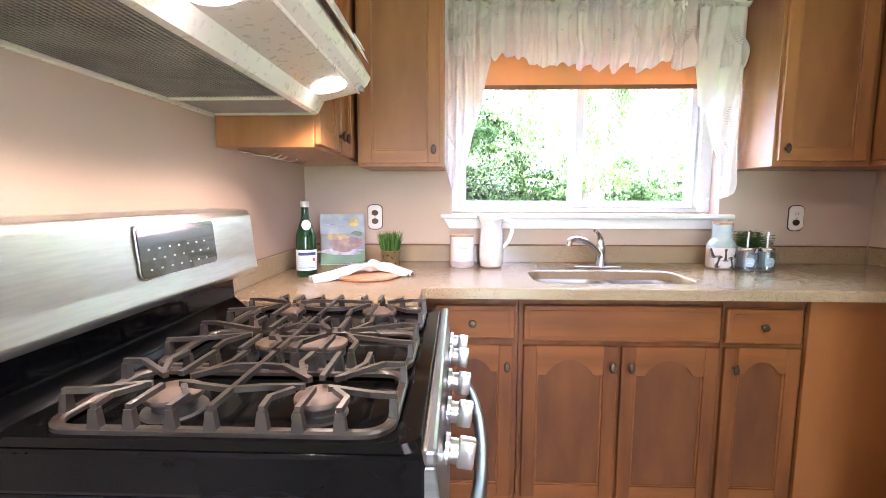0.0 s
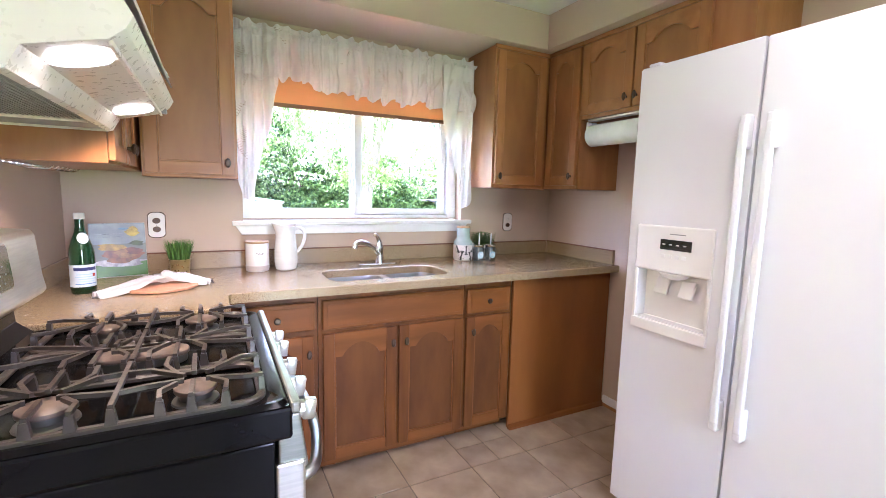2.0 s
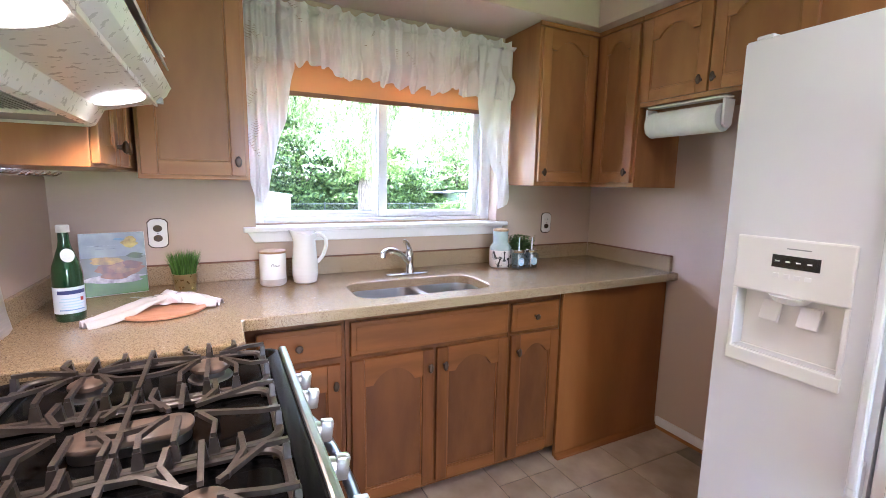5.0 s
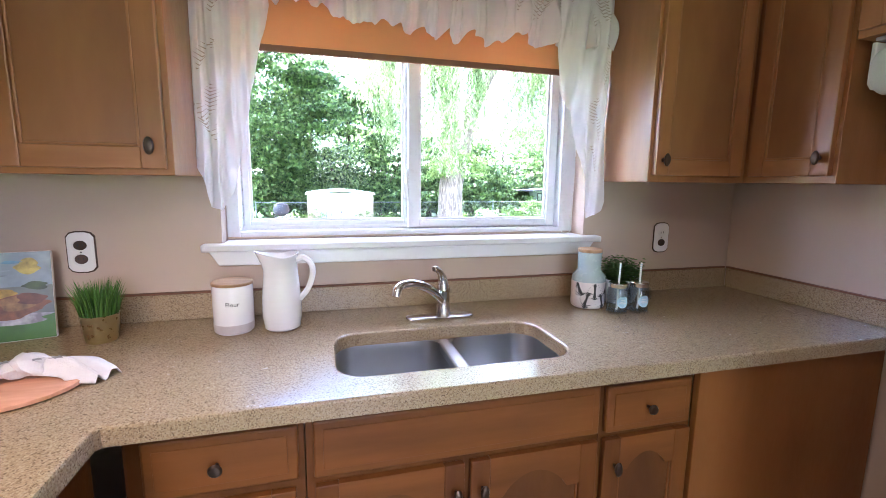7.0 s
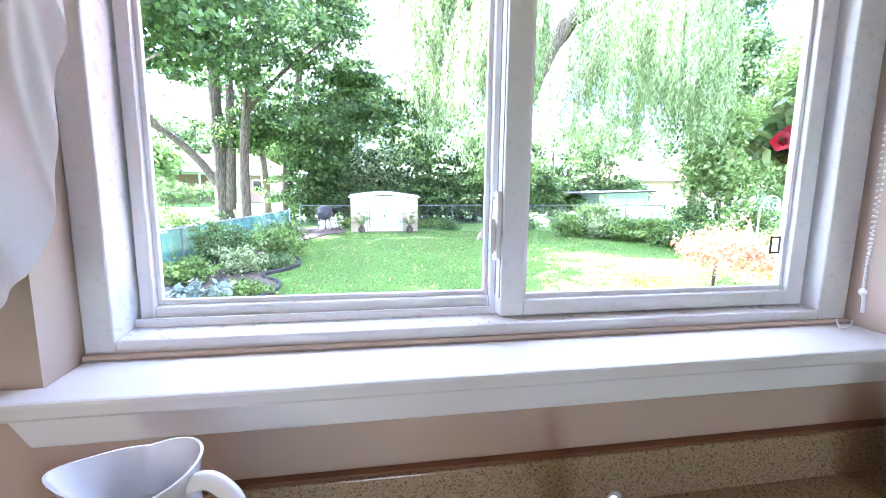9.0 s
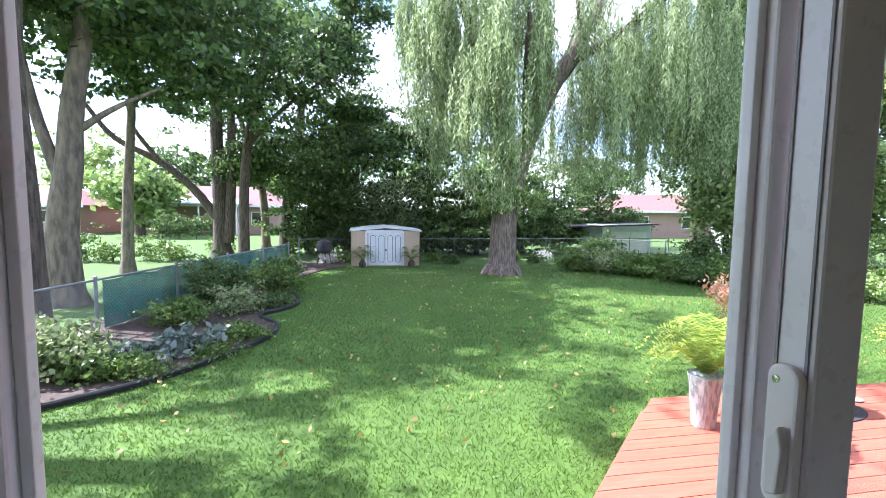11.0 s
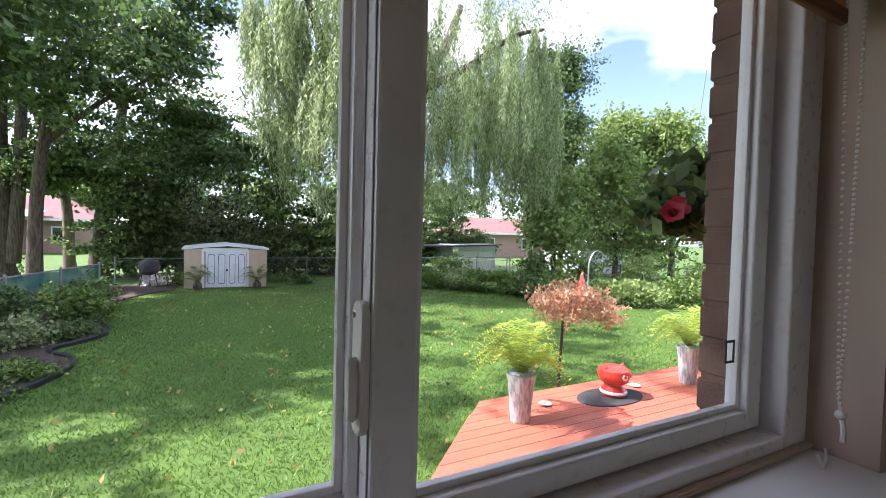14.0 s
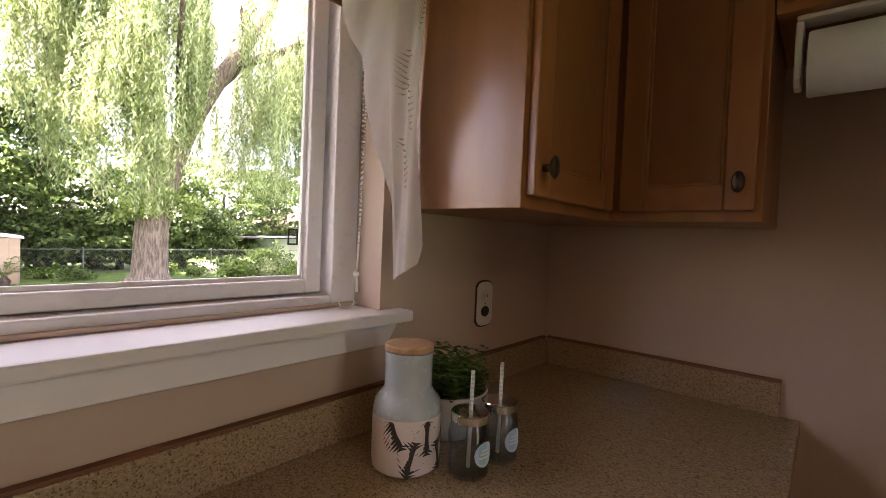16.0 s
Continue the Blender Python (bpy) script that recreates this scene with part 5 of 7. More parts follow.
def mason(x, y):
    j = thing("mason_jar", (x, y, CT), "clear mason jar mug with striped straw and blue label", "jar", "mason jars")
    g = part("glass", lathe([(0.030, 0), (0.035, 0.005), (0.036, 0.075), (0.032, 0.088), (0.030, 0.094), (0.029, 0.094), (0.0345, 0.074), (0.033, 0.008), (0, 0.006)], (x, y, CT), 28), JARGLASS, j, smooth=True)
    g.visible_shadow = False
    part("lid", lathe([(0.032, 0.092), (0.033, 0.094), (0.033, 0.106), (0.031, 0.108), (0, 0.108)], (x, y, CT), 28), CHROME, j, "metal screw lid", smooth=True)
    part("straw", tube([(x, y, CT + 0.01), (x + 0.004, y, CT + 0.175)], 0.0035, 8), PAPER, j, "white striped straw", smooth=True)
    for k in range(8):
        s = 0.115 + k * 0.0075
        part("straw_stripe", tube([(x + 0.004 * s / 0.175, y, CT + s), (x + 0.004 * (s + 0.003) / 0.175, y, CT + s + 0.003)], 0.0037, 8), BLUEPRINT, j)
    vs = [(x + 0.0366 * math.cos(a), y + 0.0366 * math.sin(a), CT + 0.045 + 0.021 * math.sin(radians(k))) for k in range(0, 360, 20) for a in [radians(-95) + 0.021 * math.cos(radians(k)) / 0.0366]]
    mesh_of("label", vs, [tuple(range(len(vs)))], BLUEPRINT, j)
    for k in range(3):
        wrap("label_bar", 0.037, CT + 0.039 + k * 0.006, CT + 0.0415 + k * 0.006, -115 + 4 * k, -75 - 4 * k, PAPER, x, y, j, 5)
    hp_ = curve([(x + 0.034, y + 0.006, CT + 0.078), (x + 0.055, y + 0.01, CT + 0.075), (x + 0.058, y + 0.01, CT + 0.045), (x + 0.034, y + 0.006, CT + 0.025)], 5)
    part("handle", tube(hp_, 0.005, 8), JARGLASS, j, smooth=True)


mason(2.051, -0.262)
mason(2.132, -0.268)

# plant in a white bowl
HERB = leaf_mat("herb_leaf", (0.045, 0.11, 0.02), (0.15, 0.28, 0.07), 0.3)
hb_ = thing("herb_bowl", (2.15, -0.13, CT), "small green artificial herb in a white bowl", "plant")
part("bowl", lathe([(0.050, 0), (0.056, 0.004), (0.076, 0.05), (0.082, 0.092), (0.079, 0.094), (0.075, 0.075), (0, 0.075)], (2.15, -0.13, CT), 32), CERAMIC, hb_, smooth=True)
rnd = random.Random(9)
vs, fs_ = [], []
for k in range(110):
    a, r = rnd.uniform(0, 6.283), rnd.uniform(0.0, 0.072)
    sx, sy = 2.15 + r * math.cos(a), -0.13 + r * math.sin(a)
    L = rnd.uniform(0.05, 0.095)
    dx, dy = math.cos(a) * rnd.uniform(0, 0.5), math.sin(a) * rnd.uniform(0, 0.5)
    for s in range(7):
        h = L * (s + 1) / 7
        for sg in (-1, 1):
            ang = a + sg * 1.5 + s
            cx, cy, cz = sx + dx * h, sy + dy * h, CT + 0.07 + h
            ex, ey = math.cos(ang) * 0.017, math.sin(ang) * 0.017
            i0 = len(vs)
            vs += [(cx, cy, cz), (cx + ex * .6 - ey * .35, cy + ey * .6 + ex * .35, cz + 0.004), (cx + ex, cy + ey, cz + 0.002), (cx + ex * .6 + ey * .35, cy + ey * .6 - ex * .35, cz + 0.004)]
            fs_.append((i0, i0 + 1, i0 + 2, i0 + 3))
mesh_of("herb_leaves", vs, fs_, HERB, hb_)

# assumed ceiling lamp, unseen, in the part of the kitchen behind; houses the fill
cl = thing("assumed_ceiling_light", (1.45, -2.3, CEIL), "assumed white flush ceiling light, out of view", "lamp")
part("rim", bx(0.96, 1.94, -2.59, -2.01, CEIL - 0.05, CEIL - 0.001, 0.006), WHITE, cl)

# ---- garden ----
BARK = mat("grey_bark", (0.13, 0.10, 0.07), 0.9, second=(0.035, 0.027, 0.02), scale=7, stretch=(3, 3, 0.5), bump=1.0, bscale=14)
BARKP = mat("pale_bark", (0.23, 0.185, 0.13), 0.9, second=(0.095, 0.08, 0.062), scale=5, stretch=(2, 2, 0.6), bump=0.6, bscale=12)
MAPLE = leaf_mat("maple_leaf", (0.03, 0.065, 0.02), (0.16, 0.25, 0.075), 0.45)
DARKLEAF = leaf_mat("dark_hedge_leaf", (0.03, 0.07, 0.02), (0.19, 0.28, 0.08), 0.45)
WILLOWL = leaf_mat("willow_leaf", (0.12, 0.19, 0.055), (0.52, 0.60, 0.32), 0.5)
LIGHTLEAF = leaf_mat("light_tree_leaf", (0.12, 0.20, 0.045), (0.38, 0.49, 0.17), 0.5)
SHRUBL = leaf_mat("shrub_leaf", (0.05, 0.11, 0.02), (0.21, 0.31, 0.06), 0.35)
VARIEG = leaf_mat("variegated_leaf", (0.10, 0.18, 0.035), (0.42, 0.47, 0.24), 0.3)
FERNL = leaf_mat("fern_leaf", (0.20, 0.32, 0.03), (0.55, 0.64, 0.12), 0.5)
ORANGEL = leaf_mat("orange_maple_leaf", (0.44, 0.16, 0.07), (0.66, 0.50, 0.32), 0.4)
REDFL = leaf_mat("red_flower", (0.24, 0.008, 0.02), (0.45, 0.02, 0.04), 0.3)
HOSTA = leaf_mat("grey_green_leaf", (0.10, 0.14, 0.11), (0.28, 0.34, 0.28), 0.2)
WHITEFL = leaf_mat("white_flower", (0.55, 0.55, 0.50), (0.80, 0.80, 0.76), 0.3)
DRYLEAF = leaf_mat("dry_leaf", (0.22, 0.13, 0.03), (0.50, 0.42, 0.14), 0.2)
GRASSB = leaf_mat("grass_blade", (0.06, 0.14, 0.013), (0.16, 0.27, 0.04), 0.4)
LAWNM = mat("lawn", (0.08, 0.155, 0.018), 0.9, second=(0.05, 0.105, 0.012), scale=1.3, bump=0.8, bscale=55, contrast=(0.3, 0.7))
SOIL = mat("soil", (0.085, 0.06, 0.045), 0.95, second=(0.05, 0.037, 0.028), scale=9, bump=1.0, bscale=30)
EDGING = mat("black_edging", (0.02, 0.02, 0.022), 0.5, scale=8)
DECKM = mat("red_deck_stain", (0.46, 0.13, 0.075), 0.6, second=(0.38, 0.10, 0.055), scale=5, stretch=(0.6, 8, 1), bump=0.25, bscale=40)
GALV = mat("galvanised_pot", (0.44, 0.48, 0.48), 0.6, 0.0, second=(0.24, 0.28, 0.28), scale=14, stretch=(3, 3, 0.6), contrast=(0.42, 0.56))
CLAY = mat("grey_plastic_pot", (0.25, 0.27, 0.26), 0.6)
SHEDW = mat("beige_shed_metal", (0.56, 0.43, 0.30), 0.5, second=(0.52, 0.40, 0.28), scale=6)
SHEDD = mat("white_shed_metal", (0.72, 0.74, 0.76), 0.4, second=(0.66, 0.68, 0.70), scale=6)
TEAL = mat("teal_privacy_mesh", (0.008, 0.19, 0.145), 0.8, second=(0.005, 0.11, 0.088), scale=3, stretch=(1, 1, 3), alpha=0.9)
WIRE = mat("fence_wire", (0.30, 0.33, 0.33), 0.5, 0.5)
HOUSEB = mat("pink_brick", (0.40, 0.27, 0.22), 0.85, second=(0.31, 0.20, 0.16), scale=9, stretch=(1, 1, 3), bump=0.3)
ROOFR = mat("red_shingle", (0.25, 0.125, 0.11), 0.9, second=(0.19, 0.09, 0.08), scale=10, bump=0.4)
TARP = mat("blue_white_awning", (0.55, 0.62, 0.70), 0.6)
REDP = mat("red_ornament_paint", (0.62, 0.06, 0.035), 0.3, coat=0.4)
STONE = mat("pale_stone", (0.40, 0.38, 0.35), 0.9, second=(0.28, 0.265, 0.245), scale=12, bump=0.5)

ground = mesh_of("ground", [(-250, 0.31, LAWN), (250, 0.31, LAWN), (250, 400, LAWN), (-250, 400, LAWN)], [(0, 1, 2, 3)], LAWNM)
tagged(ground, "mown green lawn", kind="structure")
back = mesh_of("ground", [(-250, -250, LAWN), (250, -250, LAWN), (250, 0.31, LAWN), (-250, 0.31, LAWN)], [(0, 1, 2, 3)], LAWNM)
tagged(back, "mown green lawn", kind="structure")

NP = np.random.RandomState(11)


def leaf_cloud(name, pts, length, width, material, parent=None, hang=0.0, smooth=False, label="", kind=""):
    """One mesh of many small leaves, one at each point."""
    pts = np.asarray(pts, dtype=np.float32)
    n = len(pts)
    u = NP.normal(size=(n, 3))
    u[:, 2] = u[:, 2] * (1 - hang) - hang * 2.2
    u /= np.linalg.norm(u, axis=1)[:, None]
    r = NP.normal(size=(n, 3))
    v = np.cross(u, r)
    v /= np.linalg.norm(v, axis=1)[:, None] + 1e-9
    s = NP.uniform(0.65, 1.35, size=(n, 1))
    a, b_ = u * length * s * 0.5, v * width * s * 0.5
    co = np.stack([pts - a, pts - b_ + a * 0.1, pts + a, pts + b_ + a * 0.1], axis=1).reshape(-1, 3)
    me = bpy.data.meshes.new(name)
    me.vertices.add(4 * n)
    me.vertices.foreach_set("co", co.astype(np.float32).ravel())
    me.loops.add(4 * n)
    me.loops.foreach_set("vertex_index", np.arange(4 * n, dtype=np.int32))
    me.polygons.add(n)
    me.polygons.foreach_set("loop_start", np.arange(0, 4 * n, 4, dtype=np.int32))
    me.update()
    me.validate()
    me.materials.append(material)
    ob = new(name, me)
    if parent:
        ob.parent = parent
        if parent.type == "EMPTY":
            ob.matrix_parent_inverse = Matrix.Translation(parent.location).inverted()
    return tagged(ob, label, kind=kind)


def clumps(centres, radii, n_sub, per, spread, flat=0.5, shell=0.5):
    """Points in many small clumps inside ellipsoids: an uneven crown with gaps."""
    out = []
    for (c, rad) in zip(centres, radii):
        d = NP.normal(size=(n_sub, 3))
        d /= np.linalg.norm(d, axis=1)[:, None]
        rr = (shell + (1 - shell) * NP.uniform(0, 1, size=(n_sub, 1))) * NP.uniform(0.6, 1.3, size=(n_sub, 1))
        # broad bulges and hollows of the outline
        lump = NP.normal(size=3) * 2.2
        rr = rr * (1 + 0.22 * np.sin(d @ np.array([3.1, 2.3, 4.0]) + lump[0]) + 0.14 * np.sin(d @ np.array([-5.0, 6.2, 3.3]) + lump[1]))[:, None]
        sub = np.array(c) + d * rr * np.array(rad)
        for q in sub:
            k = max(4, int(per * NP.uniform(0.4, 1.5)))
            out.append(q + NP.normal(size=(k, 3)) * spread * NP.uniform(0.6, 1.3) * np.array([1, 1, flat]))
    return np.concatenate(out)


def tree(name, label, trunk, radii, limbs, crown_pts, leaf, size, bark=BARK, steps=6):
    t = thing(name, trunk[0], label, "tree")
    pts = curve(trunk, steps)
    rs = [lerp_table(i / (len(pts) - 1), radii) for i in range(len(pts))]
    tr = part("trunk", tube(pts, rs, 14), bark, t, smooth=True)
    for line, r0, r1 in limbs:
        lp = curve(line, 5)
        part("limb", tube(lp, [r0 + (r1 - r0) * i / (len(lp) - 1) for i in range(len(lp))], 9), bark, tr, smooth=True)
    if crown_pts is not None:
        leaf_cloud("crown", crown_pts, size, size * 0.62, leaf, t)
    return t


def flare(r):
    return [(0, r * 1.6), (0.05, r * 1.15), (0.2, r), (1, r * 0.55)]


# maples along the fence
tree("maple_tree", "large dark-trunked maple with a dense green crown beyond the fence", [(-4.4, 8.0, LAWN), (-4.4, 8.0, 1.5), (-4.5, 8.1, 4.0), (-4.7, 8.8, 7.5)], flare(0.31),
     [([(-4.5, 8.1, 4.0), (-6.2, 10.4, 5.8), (-8.6, 12.4, 7.2)], 0.16, 0.06), ([(-4.6, 8.3, 5.0), (-5.0, 10.8, 6.6), (-5.2, 13.2, 7.6)], 0.14, 0.05)],
     clumps([(-8.2, 12.6, 8.0), (-5.6, 13.4, 8.2), (-9.8, 13.5, 6.6)], [(3.0, 3.0, 2.6), (2.8, 2.8, 2.6), (2.4, 2.4, 2.0)], 125, 46, 0.27), MAPLE, 0.2)
tree("maple_tree", "maple with a pale forked trunk beyond the fence", [(-5.5, 10.9, LAWN), (-5.5, 10.9, 1.0), (-5.3, 10.9, 2.4), (-5.15, 10.9, 3.8), (-4.7, 11.0, 6.6)], flare(0.31),
     [([(-5.2, 10.9, 3.1), (-4.5, 11.1, 3.7), (-3.6, 11.4, 4.3)], 0.09, 0.03), ([(-5.4, 10.9, 1.9), (-5.85, 10.9, 3.4), (-6.2, 10.8, 5.6)], 0.15, 0.07)],
     clumps([(-4.6, 11.0, 6.3), (-3.0, 12.4, 6.6), (-6.6, 10.2, 6.2)], [(2.6, 2.4, 1.9), (2.4, 2.4, 1.9), (2.2, 2.2, 1.8)], 110, 42, 0.25), MAPLE, 0.19, BARKP)
tree("maple_tree", "spreading maple whose low branches reach over the lawn", [(-3.6, 18.2, LAWN), (-3.55, 18.2, 2.0), (-3.2, 17.8, 4.5), (-2.4, 17.2, 7.5)], flare(0.2),
     [([(-3.3, 18.0, 4.0), (-1.8, 17.0, 5.2), (-0.4, 16.2, 6.0)], 0.1, 0.04)],
     clumps([(-3.2, 15.6, 5.6), (-1.2, 16.8, 6.0), (-4.6, 13.8, 5.2), (-0.2, 17.4, 7.6), (-2.6, 15.4, 8.0), (0.9, 18.0, 9.4), (0.6, 18.4, 5.4), (1.2, 18.6, 4.2), (-0.4, 18.4, 3.6)], [(2.6, 2.0, 1.3), (2.2, 1.8, 0.9), (2.4, 1.8, 0.9), (1.8, 1.6, 1.2), (2.4, 2.0, 1.3), (1.6, 1.4, 0.9), (1.2, 1.0, 0.3), (1.4, 0.9, 0.22), (1.5, 0.9, 0.22)], 70, 46, 0.24, 0.32), MAPLE, 0.17)
# added out of view: crowns placed so their shadows dapple lawn and near deck
tree("maple_tree", "unseen maple added beside the house to shade lawn and deck", [(-9.2, 5.8, LAWN), (-9.1, 5.8, 2.0), (-8.6, 6.0, 4.5), (-7.8, 6.4, 7.5)], flare(0.34),
     [([(-8.7, 5.9, 4.2), (-7.4, 6.8, 5.6), (-6.0, 7.6, 6.6)], 0.15, 0.05), ([(-8.7, 5.9, 4.2), (-8.0, 4.6, 5.6), (-7.2, 3.6, 6.6), (-4.6, 3.1, 7.1), (-1.8, 3.1, 7.3)], 0.15, 0.04)],
     clumps([(-8.0, 5.4, 7.6), (-6.6, 3.6, 7.2), (-5.4, 9.6, 8.4), (-3.6, 7.6, 9.4), (-6.6, 11.2, 9.8), (-2.6, 10.8, 10.4), (-8.8, 9.2, 9.2), (-3.9, 3.0, 7.2), (-1.9, 3.1, 7.4), (-3.0, 3.2, 7.0), (-0.8, 3.2, 7.4), (-2.4, 3.0, 7.6), (0.2, 3.4, 7.5)], [(2.2, 2.0, 1.2), (2.0, 1.8, 1.0), (2.0, 1.8, 1.0), (2.2, 2.0, 0.9), (2.2, 2.2, 0.9), (2.2, 2.0, 0.8), (2.2, 2.0, 0.9), (1.8, 0.9, 0.6), (1.8, 0.9, 0.6), (1.6, 0.9, 0.6), (1.6, 0.9, 0.6), (1.6, 0.9, 0.6), (1.4, 0.9, 0.5)], 42, 52, 0.2), MAPLE, 0.15)
tree("slim_tree", "slim pale tree beyond the fence", [(-6.85, 16.4, LAWN), (-6.75, 16.4, 2.0), (-6.55, 16.4, 4.5), (-6.4, 16.4, 7.0)], flare(0.17), [],
     clumps([(-6.0, 16.6, 7.4)], [(2.6, 2.4, 2.0)], 110, 55, 0.27), MAPLE, 0.2, BARKP)
tree("twin_tree", "tall dark twin-trunked tree with a long side limb", [(-5.5, 22, LAWN), (-5.55, 22, 2.5), (-5.6, 22, 6.0), (-5.2, 22, 10)], flare(0.34),
     [([(-5.2, 21.9, 0.0), (-5.0, 21.9, 3.0), (-4.9, 21.9, 7.5)], 0.26, 0.16), ([(-5.6, 22, 1.0), (-6.6, 22, 2.4), (-7.9, 21.8, 3.6), (-9.6, 21.5, 4.6), (-10.6, 21.3, 6.0)], 0.22, 0.08), ([(-7.9, 21.8, 3.6), (-8.8, 21.5, 5.0), (-9.0, 21.4, 6.2)], 0.11, 0.05)],
     clumps([(-5.4, 21.8, 10.0), (-2.6, 20.6, 9.0), (-8.4, 21.2, 9.4), (-0.6, 19.6, 8.4)], [(3.2, 3.0, 2.6), (2.8, 2.6, 2.2), (3.0, 2.8, 2.4), (2.0, 2.0, 1.6)], 110, 44, 0.30), MAPLE, 0.2)
tree("leaning_tree", "slender leaning tree behind the fence", [(-4.0, 24.2, LAWN), (-4.15, 24.2, 2.5), (-4.8, 24.2, 5.0), (-5.4, 24.2, 7.0)], flare(0.2), [],
     clumps([(-5.0, 24.0, 6.2)], [(2.0, 1.8, 1.4)], 50, 60, 0.36), DARKLEAF, 0.2, BARKP)
tree("dark_tree", "dark broad tree behind the fence", [(-2.9, 23.4, LAWN), (-2.8, 23.4, 1.5), (-2.4, 23.4, 4.0), (-2.0, 23.4, 7.0)], flare(0.32),
     [([(-2.6, 23.4, 2.0), (-1.2, 22.6, 3.4), (0.6, 21.8, 4.2)], 0.12, 0.04), ([(-2.5, 23.4, 3.0), (-4.0, 22.8, 4.2), (-5.2, 22.2, 4.6)], 0.12, 0.04)],
     clumps([(-2.2, 22.6, 4.3), (0.2, 21.2, 4.6), (-4.4, 22.4, 3.6), (-1.0, 22.0, 2.6)], [(2.4, 1.6, 1.2), (2.0, 1.6, 1.3), (1.6, 1.4, 0.9), (1.8, 1.2, 0.9)], 90, 60, 0.34, 0.5), DARKLEAF, 0.2)

# the dark screen of shrubs and young trees behind the shed
screen = [((-1.2, 22.8, 1.0), (2.0, 1.2, 1.9)), ((1.6, 22.6, 2.0), (2.2, 1.4, 2.6)), ((4.2, 22.6, 2.7), (2.2, 1.6, 3.2)), ((6.8, 22.4, 1.8), (2.2, 1.4, 2.8)), ((9.4, 22.8, 2.2), (2.4, 1.4, 3.0)), ((12.4, 25.5, 2.6), (2.6, 1.6, 3.4)), ((15.8, 26.5, 3.0), (2.8, 1.8, 3.6)), ((2.6, 23.8, 4.8), (1.9, 1.4, 2.8)), ((4.6, 24.4, 5.6), (2.0, 1.4, 2.6)), ((0.6, 24.6, 6.4), (2.2, 1.4, 2.4))]
for k, (c, r) in enumerate(screen):
    tree("screen_tree", "dense dark green tree screening the end of the garden", [(c[0], c[1], LAWN), (c[0] + 0.1, c[1], 0.6), (c[0], c[1], c[2] + 0.5)], [(0, 0.16), (1, 0.06)],
         [([(c[0], c[1], 0.4), (c[0] + 0.5, c[1] - 0.3, 1.4), (c[0] + 0.9, c[1] - 0.4, 2.2)], 0.07, 0.03)],
         clumps([c, (c[0], c[1] - 0.3, 0.5), (c[0] + 1.2, c[1] + 0.2, 0.7)], [r, (r[0] * 1.1, r[1], 1.1), (r[0] * 0.8, r[1], 1.4)], 78, 60, 0.30, 0.3, shell=0.3), DARKLEAF, 0.19)

# weeping willow
wl = thing("weeping_willow", (5.9, 15, LAWN), "large weeping willow with curtains of pale green strands", "tree")
wp = curve([(5.85, 15, LAWN), (5.88, 15, 0.3), (5.95, 15, 1.5), (6.55, 15, 3.7), (7.3, 15.1, 5.4), (8.15, 15.1, 6.9), (9.3, 15.2, 8.8), (10.0, 15.3, 10.5)], 6)
wr = [lerp_table(i / (len(wp) - 1), [(0, 0.64), (0.06, 0.50), (0.14, 0.47), (0.28, 0.45), (0.45, 0.33), (0.7, 0.26), (1, 0.12)]) for i in range(len(wp))]
BARKW = mat("willow_bark", (0.25, 0.20, 0.155), 0.9, second=(0.085, 0.065, 0.05), scale=7, stretch=(3, 3, 0.5), bump=1.0, bscale=14)
wt = part("trunk", tube(wp, wr, 18), BARKW, wl, smooth=True)
wlimbs = [([(6.2, 15, 2.6), (5.6, 15.2, 5.0), (4.6, 15.0, 7.6), (3.8, 14.8, 9.6)], 0.30, 0.1), ([(7.6, 15.1, 5.8), (7.4, 15.6, 7.6), (7.8, 16.2, 9.8)], 0.22, 0.09), ([(8.1, 15.1, 6.8), (9.8, 14.6, 7.8), (11.6, 14.0, 9.2), (12.8, 13.6, 9.6)], 0.18, 0.06), ([(6.7, 15, 4.0), (6.3, 14.2, 5.6), (6.0, 13.2, 7.6)], 0.18, 0.07), ([(7.4, 15.1, 5.6), (8.6, 15.2, 7.2), (8.4, 15.0, 9.0)], 0.16, 0.06)]
for line, r0, r1 in wlimbs:
    lp = curve(line, 5)
    part("limb", tube(lp, [r0 + (r1 - r0) * i / (len(lp) - 1) for i in range(len(lp))], 9), BARK, wt, smooth=True)
for a in range(10, 370, 60):
    ca, sa = math.cos(radians(a)), math.sin(radians(a))
    part("root", tube(curve([(5.85 + ca * 0.45, 15 + sa * 0.45, LAWN + 0.30), (5.85 + ca * 0.66, 15 + sa * 0.66, LAWN + 0.06), (5.85 + ca * 0.85, 15 + sa * 0.85, LAWN - 0.05)], 4), [0.17, 0.17, 0.16, 0.15, 0.13, 0.11, 0.09, 0.07, 0.05], 7), BARKW, wt, smooth=True)
q = np.random.RandomState(4)
# curtains: bundles of strands hung from the limbs, each with its own top, foot and density
groups = []
for k in range(150):
    ang = q.uniform(0, 2 * math.pi)
    rr = math.sqrt(q.uniform(0.04, 1))
    gx, gy = 7.9 + 5.7 * rr * math.cos(ang), 15.0 + 3.5 * rr * math.sin(ang)
    topz = q.uniform(6.6, 11.0) - 1.2 * rr * rr
    foot = topz - q.uniform(1.8, 5.2)
    # the leaning limb stays open to the lawn
    side = 1 + (gx - 1) * 15 / gy
    if 6.2 < side < 9.9 and gy < 15.3:
        if q.uniform() < 0.72:
            continue
        foot = max(foot, 4.8)
        topz = max(topz, 8.5)
    groups.append((gx, gy, topz, max(foot, 2.2), q.uniform(0.12, 0.34)))
